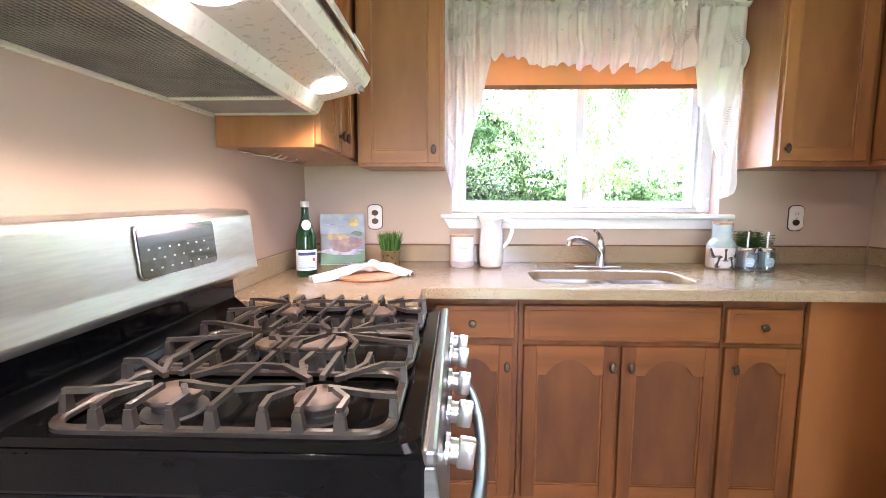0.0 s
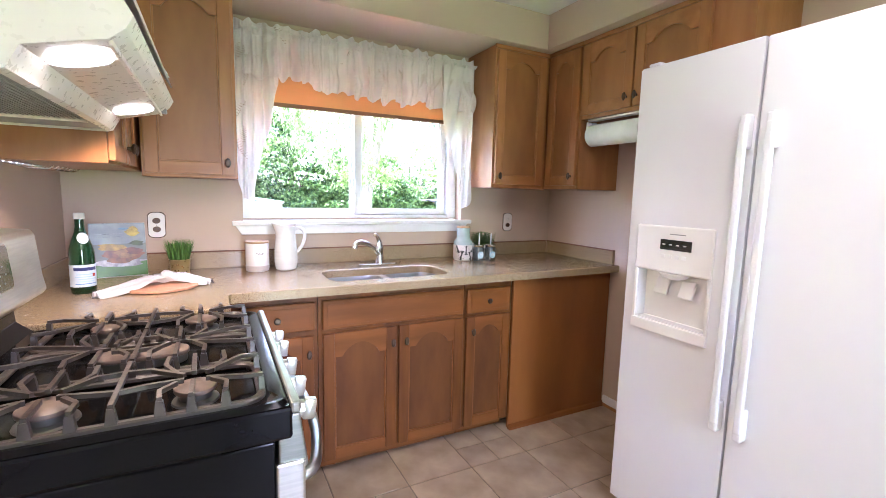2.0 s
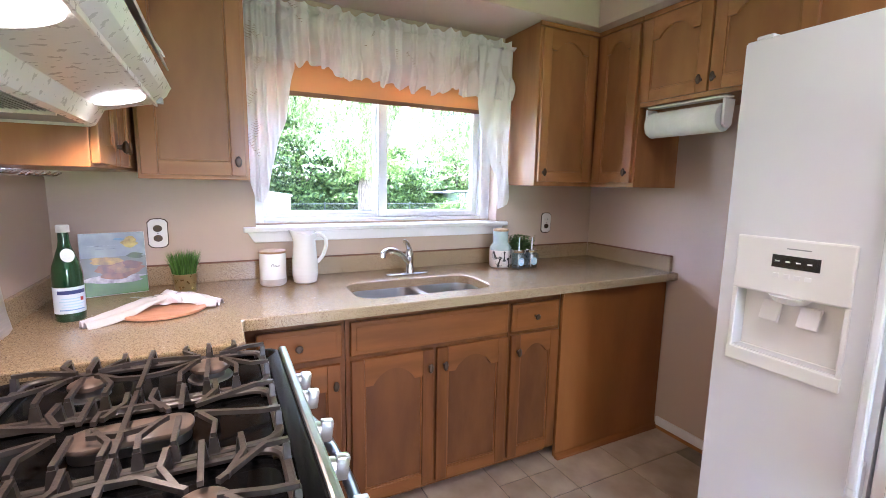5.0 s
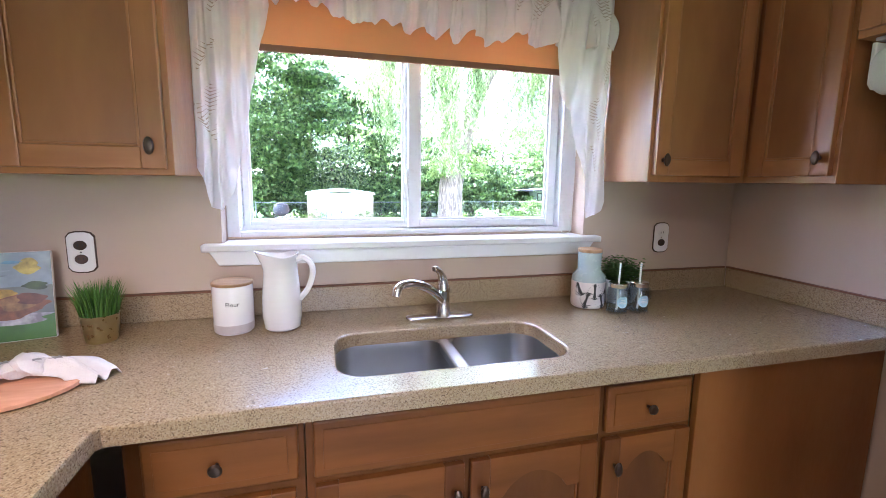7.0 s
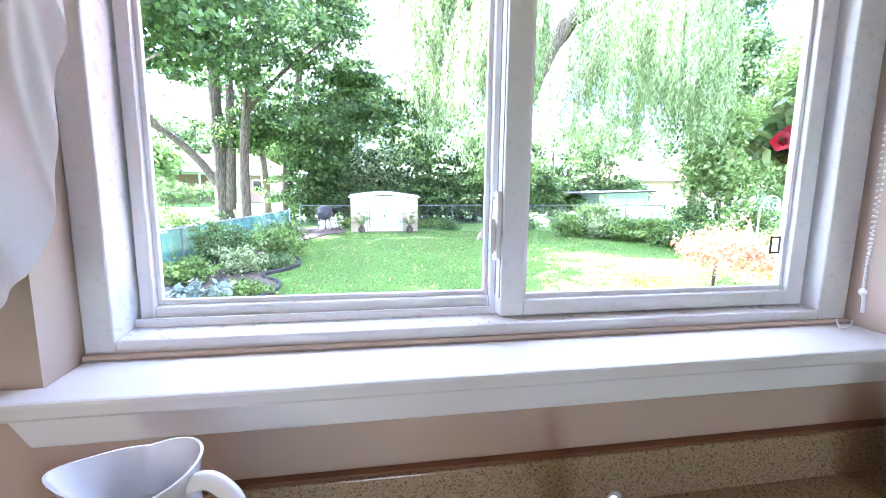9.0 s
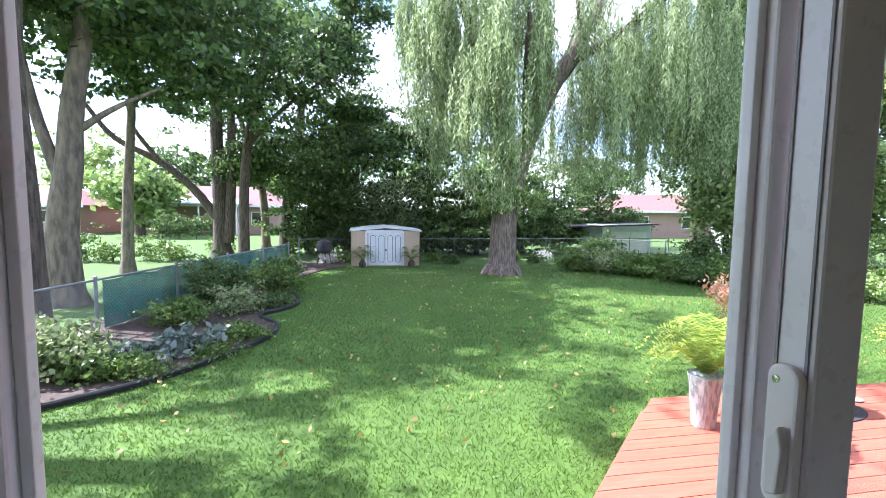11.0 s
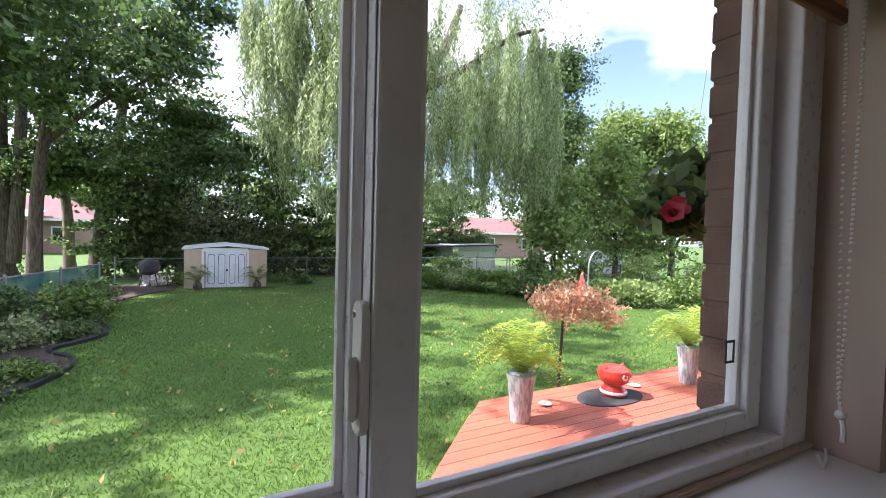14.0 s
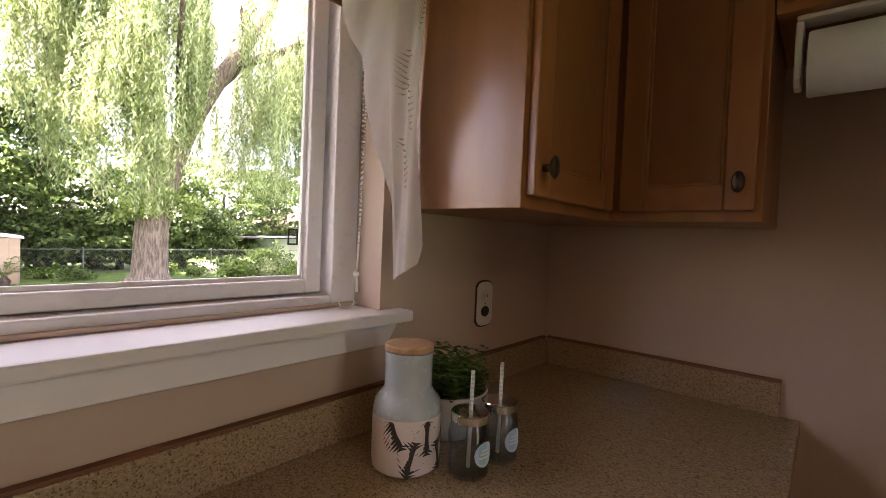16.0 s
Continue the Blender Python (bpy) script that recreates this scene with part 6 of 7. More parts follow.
# the long outer curtains on both flanks
for gx, gy, topz, foot in ((4.5, 13.6, 6.0, 1.7), (5.2, 13.4, 5.0, 1.25), (5.7, 13.5, 4.2, 1.5), (4.0, 13.8, 7.0, 2.3), (4.8, 14.4, 8.2, 2.9), (3.4, 14.0, 8.0, 4.0), (3.0, 14.2, 8.6, 4.4), (2.6, 15.0, 9.0, 5.2), (5.4, 14.2, 7.4, 2.2), (6.2, 13.6, 7.0, 3.4), (6.6, 13.9, 9.0, 3.0),
                           (13.3, 13.4, 8.6, 2.1), (12.7, 13.0, 9.0, 2.3), (13.6, 14.2, 8.0, 2.0), (12.0, 13.2, 8.8, 3.0), (11.6, 13.8, 7.6, 2.5), (10.8, 13.6, 9.4, 3.6), (12.4, 13.8, 6.4, 2.2), (10.2, 14.2, 8.4, 4.4), (11.2, 14.6, 7.0, 2.9)):
    for k in range(2):
        groups.append((gx + q.normal() * 0.16, gy + q.normal() * 0.25, topz, foot + q.uniform(-0.3, 0.9), q.uniform(0.11, 0.24)))
pts = []
for gx, gy, topz, foot, spread in groups:
    lean = q.normal() * 0.10
    for s in range(int(22 * (spread / 0.22) + 6)):
        dx, dy = q.normal() * spread, q.normal() * spread
        z0 = topz + q.uniform(-0.5, 0.5) - 0.9 * (dx * dx + dy * dy) / spread
        z1 = foot + abs(q.normal()) * 1.0
        if z0 - z1 < 0.5:
            continue
        n = int((z0 - z1) / 0.066)
        zz = np.linspace(z0, z1, n)
        t_ = (z0 - zz) / (z0 - z1)
        arch = 1 - (1 - np.minimum(t_ * 4, 1)) ** 2
        sway = 0.08 * np.sin(zz * 1.1 + gx * 3) * t_ + lean * t_
        pts.append(np.stack([gx + dx * arch + sway + q.normal(size=n) * 0.03, gy + dy * arch + q.normal(size=n) * 0.03, zz], axis=1))
pts = np.concatenate(pts)
leaf_cloud("strands", pts, 0.17, 0.040, WILLOWL, wl, hang=0.72, label="hanging pale green willow strands", kind="stuff")
leaf_cloud("crown", clumps([(6, 15, 10.6), (9, 15, 11.0), (11.5, 14.6, 9.8), (4, 14.8, 9.6)], [(2.6, 2.6, 1.3), (2.8, 2.8, 1.4), (2.4, 2.4, 1.2), (1.8, 2, 1.2)], 60, 60, 0.4), 0.16, 0.04, WILLOWL, wl, hang=0.5)
leaf_cloud("trunk_shoots", clumps([(5.2, 14.5, 1.75), (6.6, 14.5, 1.9), (5.9, 14.3, 2.1)], [(0.6, 0.5, 0.5), (0.8, 0.5, 0.55), (0.6, 0.5, 0.5)], 26, 40, 0.13, shell=0.2), 0.15, 0.05, LIGHTLEAF, wl, hang=0.4)

# trees to the east
east_trees = [((13.8, 13.8), 0.12, [((13.8, 13.8, 2.0), (1.3, 1.3, 1.7)), ((14.6, 14.2, 3.4), (1.1, 1.1, 1.2))], LIGHTLEAF), ((17.2, 13.6), 0.14, [((17.2, 13.6, 2.2), (1.8, 1.6, 2.0)), ((16.6, 13.4, 4.6), (1.4, 1.3, 1.5)), ((17.4, 13.6, 6.2), (0.9, 0.9, 0.9))], LIGHTLEAF), ((20.5, 15.0), 0.16, [((20.5, 15.0, 2.6), (2.2, 1.8, 2.4)), ((20.2, 15.0, 5.6), (1.7, 1.6, 1.6))], LIGHTLEAF), ((18.4, 18.4), 0.18, [((18.4, 18.4, 3.0), (2.4, 1.8, 2.6)), ((18.2, 18.2, 7.2), (1.9, 1.8, 2.4)), ((18.0, 18.2, 10.4), (1.3, 1.3, 1.6))], MAPLE), ((15.5, 17.5), 0.2, [((15.2, 17.2, 4.6), (2.0, 2.0, 2.6)), ((16.6, 17.6, 6.0), (1.8, 1.8, 1.8))], MAPLE), ((19.5, 12.5), 0.16, [((19.2, 12.5, 2.8), (2.2, 2.2, 2.4)), ((20.8, 12.2, 4.4), (1.8, 1.7, 2.0)), ((19.2, 12.6, 6.0), (1.2, 1.2, 1.1))], LIGHTLEAF),
              ((23.5, 10.5), 0.16, [((23.5, 10.5, 2.4), (2.4, 2.4, 2.2)), ((25.5, 9.6, 3.8), (2.2, 2.2, 2.0)), ((23.8, 10.6, 6.0), (1.8, 1.8, 1.5))], LIGHTLEAF), ((22.0, 16.5), 0.18, [((22, 16.5, 3.4), (2.6, 2.4, 2.4))], LIGHTLEAF), ((27, 13), 0.2, [((27, 13, 4.2), (3, 3, 3))], MAPLE)]
for (x, y), r, crown, lf in east_trees:
    cs, rs = [c for c, _ in crown], [r_ for _, r_ in crown]
    tree("garden_tree", "leafy sunlit tree beyond the garden fence", [(x, y, LAWN), (x + 0.05, y, 0.8), (x - 0.1, y, cs[0][2])], [(0, r), (1, r * 0.5)], [([(x, y, 0.9), (x + 0.6, y - 0.2, 2.0), (x + 1.0, y - 0.2, 3.0)], r * 0.5, r * 0.2)],
         clumps(cs, rs, 120, 60, 0.30, shell=0.45), lf, 0.17)
for k, (x, y, h) in enumerate(((-22, 60, 9), (-12, 64, 8), (-30, 58, 10), (-3, 62, 9), (8, 60, 10), (18, 58, 11), (30, 52, 10), (40, 40, 11), (-40, 50, 9), (-36, 34, 8), (46, 24, 10), (-17, 40, 5))):
    tree("far_tree", "distant rounded tree behind the neighbouring houses", [(x, y, LAWN), (x, y, 1.5), (x, y, h * 0.6)], [(0, 0.4), (1, 0.2)], [], clumps([(x, y, h * 0.6)], [(h * 0.55, h * 0.5, h * 0.42)], 130, 34, 0.55), LIGHTLEAF if k % 3 else MAPLE, 0.5)

# shed
SX0, SX1, SY = 0.52, 3.22, 17.65
sd_ = thing("garden_shed", (1.85, 18.6, LAWN), "beige metal garden shed with white double doors", "shed")
part("walls", bx(SX0, SX1, SY, SY + 2.0, LAWN, 0.74), SHEDW, sd_)
for k in range(13):
    x = SX0 + 0.02 + k * (SX1 - SX0 - 0.04) / 12
    if not 1.12 < x < 2.52:
        part("rib", bx(x - 0.015, x + 0.015, SY - 0.015, SY, LAWN + 0.02, 0.72, 0.004), SHEDW, sd_)
part("roof", prism([(SX0 - 0.08, 0.72), (SX0 - 0.06, 0.80), (1.2, 0.90), (1.87, 0.95), (2.5, 0.90), (SX1 + 0.06, 0.80), (SX1 + 0.08, 0.72), (1.87, 0.86)], SY - 0.06, SY + 2.06, "y"), SHEDD, sd_, "white low gable roof")
part("door_rail", bx(1.1, 2.55, SY - 0.045, SY - 0.016, 0.66, 0.78, 0.004), SHEDD, sd_)
for x0, x1 in ((1.19, 1.86), (1.875, 2.50)):
    d = part("door", bx(x0, x1, SY - 0.04, SY - 0.016, LAWN + 0.03, 0.66, 0.004), SHEDD, sd_, "white sliding shed door")
    for k in (0, 1):
        a = x0 + 0.07 + k * (x1 - x0) / 2 * 0.98
        w = (x1 - x0) / 2 - 0.12
        line = [(x, SY - 0.042, z) for x, z in rect_round(a, a + w, LAWN + 0.15, 0.56, 0.08, 4)]
        part("door_groove", tube(line + line[:1], 0.009, 5), INK, d)
part("door_handle", bx(1.84, 1.90, SY - 0.06, SY - 0.04, -0.05, 0.03, 0.004), INK, sd_)
part("corner_post", bx(1.06, 1.14, SY - 0.03, SY - 0.016, LAWN, 0.72), SHEDD, sd_)
part("corner_post", bx(2.52, 2.60, SY - 0.03, SY - 0.016, LAWN, 0.72), SHEDD, sd_)


def fern(x, y, z, spread, rise, n, seed, parent):
    r_ = np.random.RandomState(seed)
    vs, fs_ = [], []
    for k in range(n):
        a = 2 * math.pi * k / n + r_.uniform(-0.3, 0.3)
        L, up = spread * r_.uniform(0.6, 1.1), rise * r_.uniform(0.4, 1.25)
        ca, sa = math.cos(a), math.sin(a)
        for s in range(22):
            t = (s + 1) / 22
            px_, pz_ = L * t, up * math.sin(min(1.0, t * 1.1) * 2.3) - 0.35 * L * t * t
            w = (0.12 * spread * math.sin(math.pi * (0.10 + 0.86 * t)) + 0.008) * r_.uniform(0.85, 1.1)
            c = Vector((x + ca * px_, y + sa * px_, z + pz_))
            half = Vector((ca, sa, 0.3)) * L / 22 * 0.42
            for sg in (-1, 1):
                out = Vector((-sa * sg * w + ca * w * 0.4, ca * sg * w + sa * w * 0.4, 0.25 * w + r_.uniform(-.012, .012)))
                i0 = len(vs)
                vs += [tuple(c - half * 0.5), tuple(c + out * 0.55 - half), tuple(c + out), tuple(c + out * 0.5 + half), tuple(c + half * 0.5)]
                fs_.append((i0, i0 + 1, i0 + 2, i0 + 3, i0 + 4))
    return mesh_of("fronds", vs, fs_, FERNL if z < 0.4 and y < 8 else SHRUBL, parent)


for x in (0.95, 2.85):
    f = thing("fern_plant", (x, SY - 0.45, LAWN), "green fern beside the shed doors", "plant", "ferns by the shed")
    fern(x, SY - 0.45, LAWN + 0.25, 0.75, 0.55, 26, int(x * 10), f)
    part("crown", lathe([(0.12, 0), (0.15, 0.15), (0.05, 0.3)], (x, SY - 0.45, LAWN), 10), BARK, f)

# small neighbouring shed
pb = thing("neighbour_shed", (15.2, 22.6, LAWN), "grey-blue garden shed with a dark lean-to roof behind the fence", "shed")
part("walls", bx(13.7, 16.6, 22.0, 24.2, LAWN, 0.95), mat("blue_grey_siding", (0.50, 0.56, 0.62), 0.6, second=(0.44, 0.5, 0.56), scale=3), pb)
part("door", bx(13.9, 15.3, 21.95, 21.99, LAWN + 0.05, 0.58, 0.01), SHEDD, pb)
part("door", bx(15.36, 16.3, 21.95, 21.99, LAWN + 0.05, 0.58, 0.01), SHEDD, pb)
part("roof", prism([(12.4, 0.80), (16.8, 0.96), (16.8, 1.03), (12.4, 0.87)], 21.6, 24.6, "y"), mat("dark_roof_felt", (0.05, 0.05, 0.055), 0.9), pb)

# neighbouring houses
def bungalow(x0, x1, y0, y1, eave, ridge, label, windows):
    h = thing("neighbour_house", ((x0 + x1) / 2, (y0 + y1) / 2, LAWN), label, "house")
    part("wall", bx(x0, x1, y0, y1, LAWN, eave), HOUSEB, h)
    b_ = bmesh.new()
    o = 0.6
    base = [b_.verts.new(p) for p in ((x0 - o, y0 - o, eave), (x1 + o, y0 - o, eave), (x1 + o, y1 + o, eave), (x0 - o, y1 + o, eave))]
    ym = (y0 + y1) / 2
    r0, r1 = b_.verts.new((x0 + 2.5, ym, ridge)), b_.verts.new((x1 - 2.5, ym, ridge))
    for f in ((base[0], base[1], r1, r0), (base[1], base[2], r1), (base[2], base[3], r0, r1), (base[3], base[0], r0), tuple(base[::-1])):
        b_.faces.new(f)
    part("roof", b_, ROOFR, h, "low red shingle roof")
    part("fascia", bx(x0 - o, x1 + o, y0 - o - 0.04, y0 - o, eave - 0.18, eave + 0.02), WHITE, h)
    for wx0, wx1, wz0, wz1 in windows:
        w = part("window", bx(wx0, wx1, y0 - 0.05, y0 - 0.01, wz0, wz1), WHITE, h)
        part("pane", bx(wx0 + 0.1, wx1 - 0.1, y0 - 0.07, y0 - 0.05, wz0 + 0.1, wz1 - 0.1), DARKGLASS, w)
    return h


nh = bungalow(-20.5, -7.0, 44, 52, 2.0, 3.9, "single-storey pink brick house with a red roof and a white awning", [(-19.4, -18.0, 0.3, 1.4), (-9.4, -8.4, 0.2, 1.4)])
part("awning", bx(-16.8, -9.9, 41.6, 43.9, 2.0, 2.12), TARP, nh)
part("porch_roof", prism([(41.2, 2.1), (43.9, 2.6), (43.9, 2.5), (41.2, 2.0)], -17.2, -9.6, "x"), TARP, nh)
for x in (-16.6, -13.2, -10.1):
    part("porch_post", bx(x - 0.06, x + 0.06, 41.7, 41.82, LAWN, 2.0), WHITE, nh)
bungalow(-34, -22.5, 42, 50, 1.8, 3.4, "single-storey pink brick house with a low red roof", [(-30, -28.4, 0.3, 1.4), (-25.6, -24.4, 0.3, 1.4)])
bungalow(24, 38, 38, 46, 1.9, 3.6, "single-storey brick house seen through the trees", [(26, 27.5, 0.2, 1.4), (31, 32.5, 0.2, 1.4)])
wg = thing("white_garage", (22.5, 19.5, LAWN), "small white garage behind the shrubs", "garage")
part("walls", bx(20.8, 24.4, 19.2, 22.5, LAWN, 1.1), SHEDD, wg)
part("roof", prism([(20.6, 1.1), (24.6, 1.1), (22.6, 1.5)], 19.0, 22.7, "y"), SHEDD, wg)


def shrub(name, label, c, r, n_sub, per, spread, leaf, size, group=""):
    t = thing(name, (c[0], c[1], LAWN), label, "shrub", group)
    part("stem", tube([(c[0], c[1], LAWN), (c[0] + 0.02, c[1], c[2])], [0.04, 0.015], 6), BARK, t)
    p = clumps([c], [r], n_sub, per, spread, shell=0.45)
    p = p[p[:, 2] > LAWN + 0.01]
    leaf_cloud("foliage", p, size, size * 0.6, leaf, t)
    return t


# bed along the fence
bed = [(-4.6, 3.6), (-2.9, 4.55), (-2.5, 4.9), (-2.16, 5.17), (-1.75, 5.5), (-1.36, 5.95), (-0.95, 6.6), (-0.62, 7.3), (-0.5, 7.95), (-0.62, 8.5), (-0.95, 8.9), (-1.0, 9.3), (-0.62, 9.8), (-0.45, 10.5), (-0.7, 11.4), (-0.95, 12.2), (-0.85, 13.4), (-0.9, 15.0), (-0.3, 16.6), (0.3, 17.2), (0.3, 19), (-3, 19), (-4, 9), (-6, 3.6)]
sm = [tuple(p[:2]) for p in curve([(x, y, 0) for x, y in bed[:20]], 5)] + bed[20:]
tagged(part("garden_bed", prism(sm, LAWN - 0.02, LAWN + 0.035, "z"), SOIL), "dark soil bed along the fence", kind="structure")
edge = thing("lawn_edging", (-1.4, 5.95, LAWN), "black plastic lawn edging round the bed", "edging")
part("roll_edge", tube([(x, y, LAWN + 0.055) for x, y in sm[:len(curve([(x, y, 0) for x, y in bed[:20]], 5)) - 18]], 0.032, 8), EDGING, edge, smooth=True)
part("skirt", tube([(x, y, LAWN + 0.015) for x, y in sm[:len(curve([(x, y, 0) for x, y in bed[:20]], 5)) - 18]], 0.026, 6), EDGING, edge)
bed_things = [((-3.0, 6.1, -0.30), (0.85, 0.6, 0.42), 150, 26, 0.10, VARIEG, 0.085, "bushy variegated green and cream shrub"), ((-3.45, 5.1, -0.36), (0.75, 0.5, 0.34), 110, 24, 0.10, VARIEG, 0.085, "bushy variegated green and cream shrub"), ((-2.25, 6.0, -0.50), (0.5, 0.4, 0.14), 70, 24, 0.09, SHRUBL, 0.075, "low green leafy shrub in the bed"),
              ((-2.35, 10.2, -0.1), (0.42, 0.42, 0.62), 110, 34, 0.09, DARKLEAF, 0.07, "dark upright evergreen shrub"), ((-2.0, 10.8, -0.15), (0.4, 0.4, 0.55), 90, 32, 0.09, DARKLEAF, 0.07, "dark upright evergreen shrub"),
              ((-2.35, 8.6, -0.38), (0.6, 0.45, 0.28), 80, 24, 0.09, SHRUBL, 0.075, "rounded green shrub by the fence"), ((-1.5, 9.4, -0.35), (0.5, 0.4, 0.35), 80, 22, 0.08, VARIEG, 0.07, "feathery pale flowering perennial"), ((-1.15, 11.6, -0.25), (0.6, 0.6, 0.4), 100, 26, 0.10, SHRUBL, 0.09, "bright green broad-leaved shrub"),
              ((-1.05, 7.6, -0.55), (0.55, 0.5, 0.12), 80, 24, 0.08, SHRUBL, 0.06, "low spreading ground cover"), ((-0.95, 10.2, -0.52), (0.5, 0.6, 0.16), 80, 24, 0.08, DARKLEAF, 0.07, "low spreading ground cover"), ((-1.7, 7.0, -0.5), (0.42, 0.38, 0.14), 50, 16, 0.08, HOSTA, 0.14, "grey-green leafy perennial in the bed"),
              ((-1.6, 12.8, -0.35), (0.7, 0.8, 0.35), 90, 26, 0.10, SHRUBL, 0.08, "mixed green shrub by the fence"), ((-1.5, 14.6, -0.3), (0.7, 0.8, 0.4), 90, 24, 0.11, DARKLEAF, 0.09, "mixed green shrub by the fence"), ((-2.3, 6.6, -0.53), (0.5, 0.4, 0.1), 50, 20, 0.08, HOSTA, 0.10, "low grey-green ground cover"), ((-1.8, 5.95, -0.57), (0.5, 0.35, 0.07), 60, 20, 0.07, SHRUBL, 0.05, "trailing ground cover at the edging"), ((-1.2, 6.7, -0.57), (0.4, 0.4, 0.07), 60, 20, 0.07, SHRUBL, 0.05, "trailing ground cover at the edging")]
for c, r, a, b_, s, lf, sz, lab in bed_things:
    shrub("garden_shrub", lab, c, r, a, b_, s, lf, sz, "shrubs in the bed")
for k, (x, y) in enumerate(((-1.75, 6.5), (-1.55, 6.65), (-1.95, 6.75), (-2.1, 6.4), (-1.35, 6.9), (-2.3, 7.1))):
    st = bmesh.new()
    bmesh.ops.create_icosphere(st, subdivisions=2, radius=1)
    qq = random.Random(k)
    for v in st.verts:
        v.co = (x + v.co.x * qq.uniform(0.10, 0.14), y + v.co.y * 0.11, LAWN + 0.05 + v.co.z * 0.06)
    tagged(part("garden_stone", st, STONE), "grey garden stone lying in the bed", "stone", "stones in the bed")

# back bed, white flowers and far border
for k in range(16):
    x = -0.4 + 0.62 * k + (3.0 if k > 1 else 0) * 0
    if 0.4 < x < 3.4 or 5.0 < x < 7.0:
        continue
    lf = WHITEFL if k % 3 == 0 else (SHRUBL if k % 3 == 1 else DARKLEAF)
    shrub("border_plant", "low border plant at the end of the lawn", (x, 18.6 + 0.5 * math.sin(k * 2.1), -0.42), (0.45, 0.4, 0.24), 46, 16, 0.09, lf, 0.1, "plants of the far border")
for k, (x, y, h, lf) in enumerate(((9.0, 15.6, 0.42, SHRUBL), (9.9, 14.9, 0.45, VARIEG), (10.5, 14.0, 0.42, SHRUBL), (11.0, 13.0, 0.48, SHRUBL), (11.3, 12.0, 0.42, DARKLEAF), (11.7, 11.0, 0.5, SHRUBL), (12.4, 10.0, 0.45, LIGHTLEAF), (13.4, 9.2, 0.45, LIGHTLEAF), (14.6, 8.6, 0.5, SHRUBL), (12.6, 13.5, 0.8, DARKLEAF), (13.2, 11.6, 0.8, SHRUBL), (15.2, 10.6, 0.9, LIGHTLEAF), (17.0, 9.2, 0.8, LIGHTLEAF), (10.6, 16.6, 0.7, DARKLEAF))):
    shrub("border_shrub", "rounded shrub in the side border of the lawn", (x, y, LAWN + h * 0.95), (0.85, 0.75, h), 120, 24, 0.13, lf, 0.11, "shrubs of the side border")

# chain link fences
# plants along the neighbouring lawn and the hedge by the far house
for x, y, r, h in ((-11.6, 19.6, 0.9, 0.60), (-10.2, 20.2, 0.8, 0.75), (-9.0, 19.8, 0.9, 0.55), (-7.9, 20.4, 0.7, 0.70), (-6.9, 20.0, 0.8, 0.50), (-13.2, 20.4, 1.0, 0.8), (-6.0, 23.8, 0.7, 0.5)):
    shrub("neighbour_shrub", "low leafy shrub beside the neighbouring lawn", (x, y, LAWN + h * 0.8), (r, 0.7, h), 34, 34, 0.13, DARKLEAF if x < -9.5 else SHRUBL, 0.11, "shrubs along the neighbouring lawn")
for k in range(4):
    shrub("hedge_bush", "dark clipped bush near the neighbouring house", (-13.6 + k * 1.15, 35.6, LAWN + 0.95), (0.8, 0.7, 0.95), 34, 30, 0.18, DARKLEAF, 0.16, "bushes near the neighbouring house")


DIMWIRE = mat("weathered_fence_wire", (0.16, 0.18, 0.17), 0.6, 0.3)


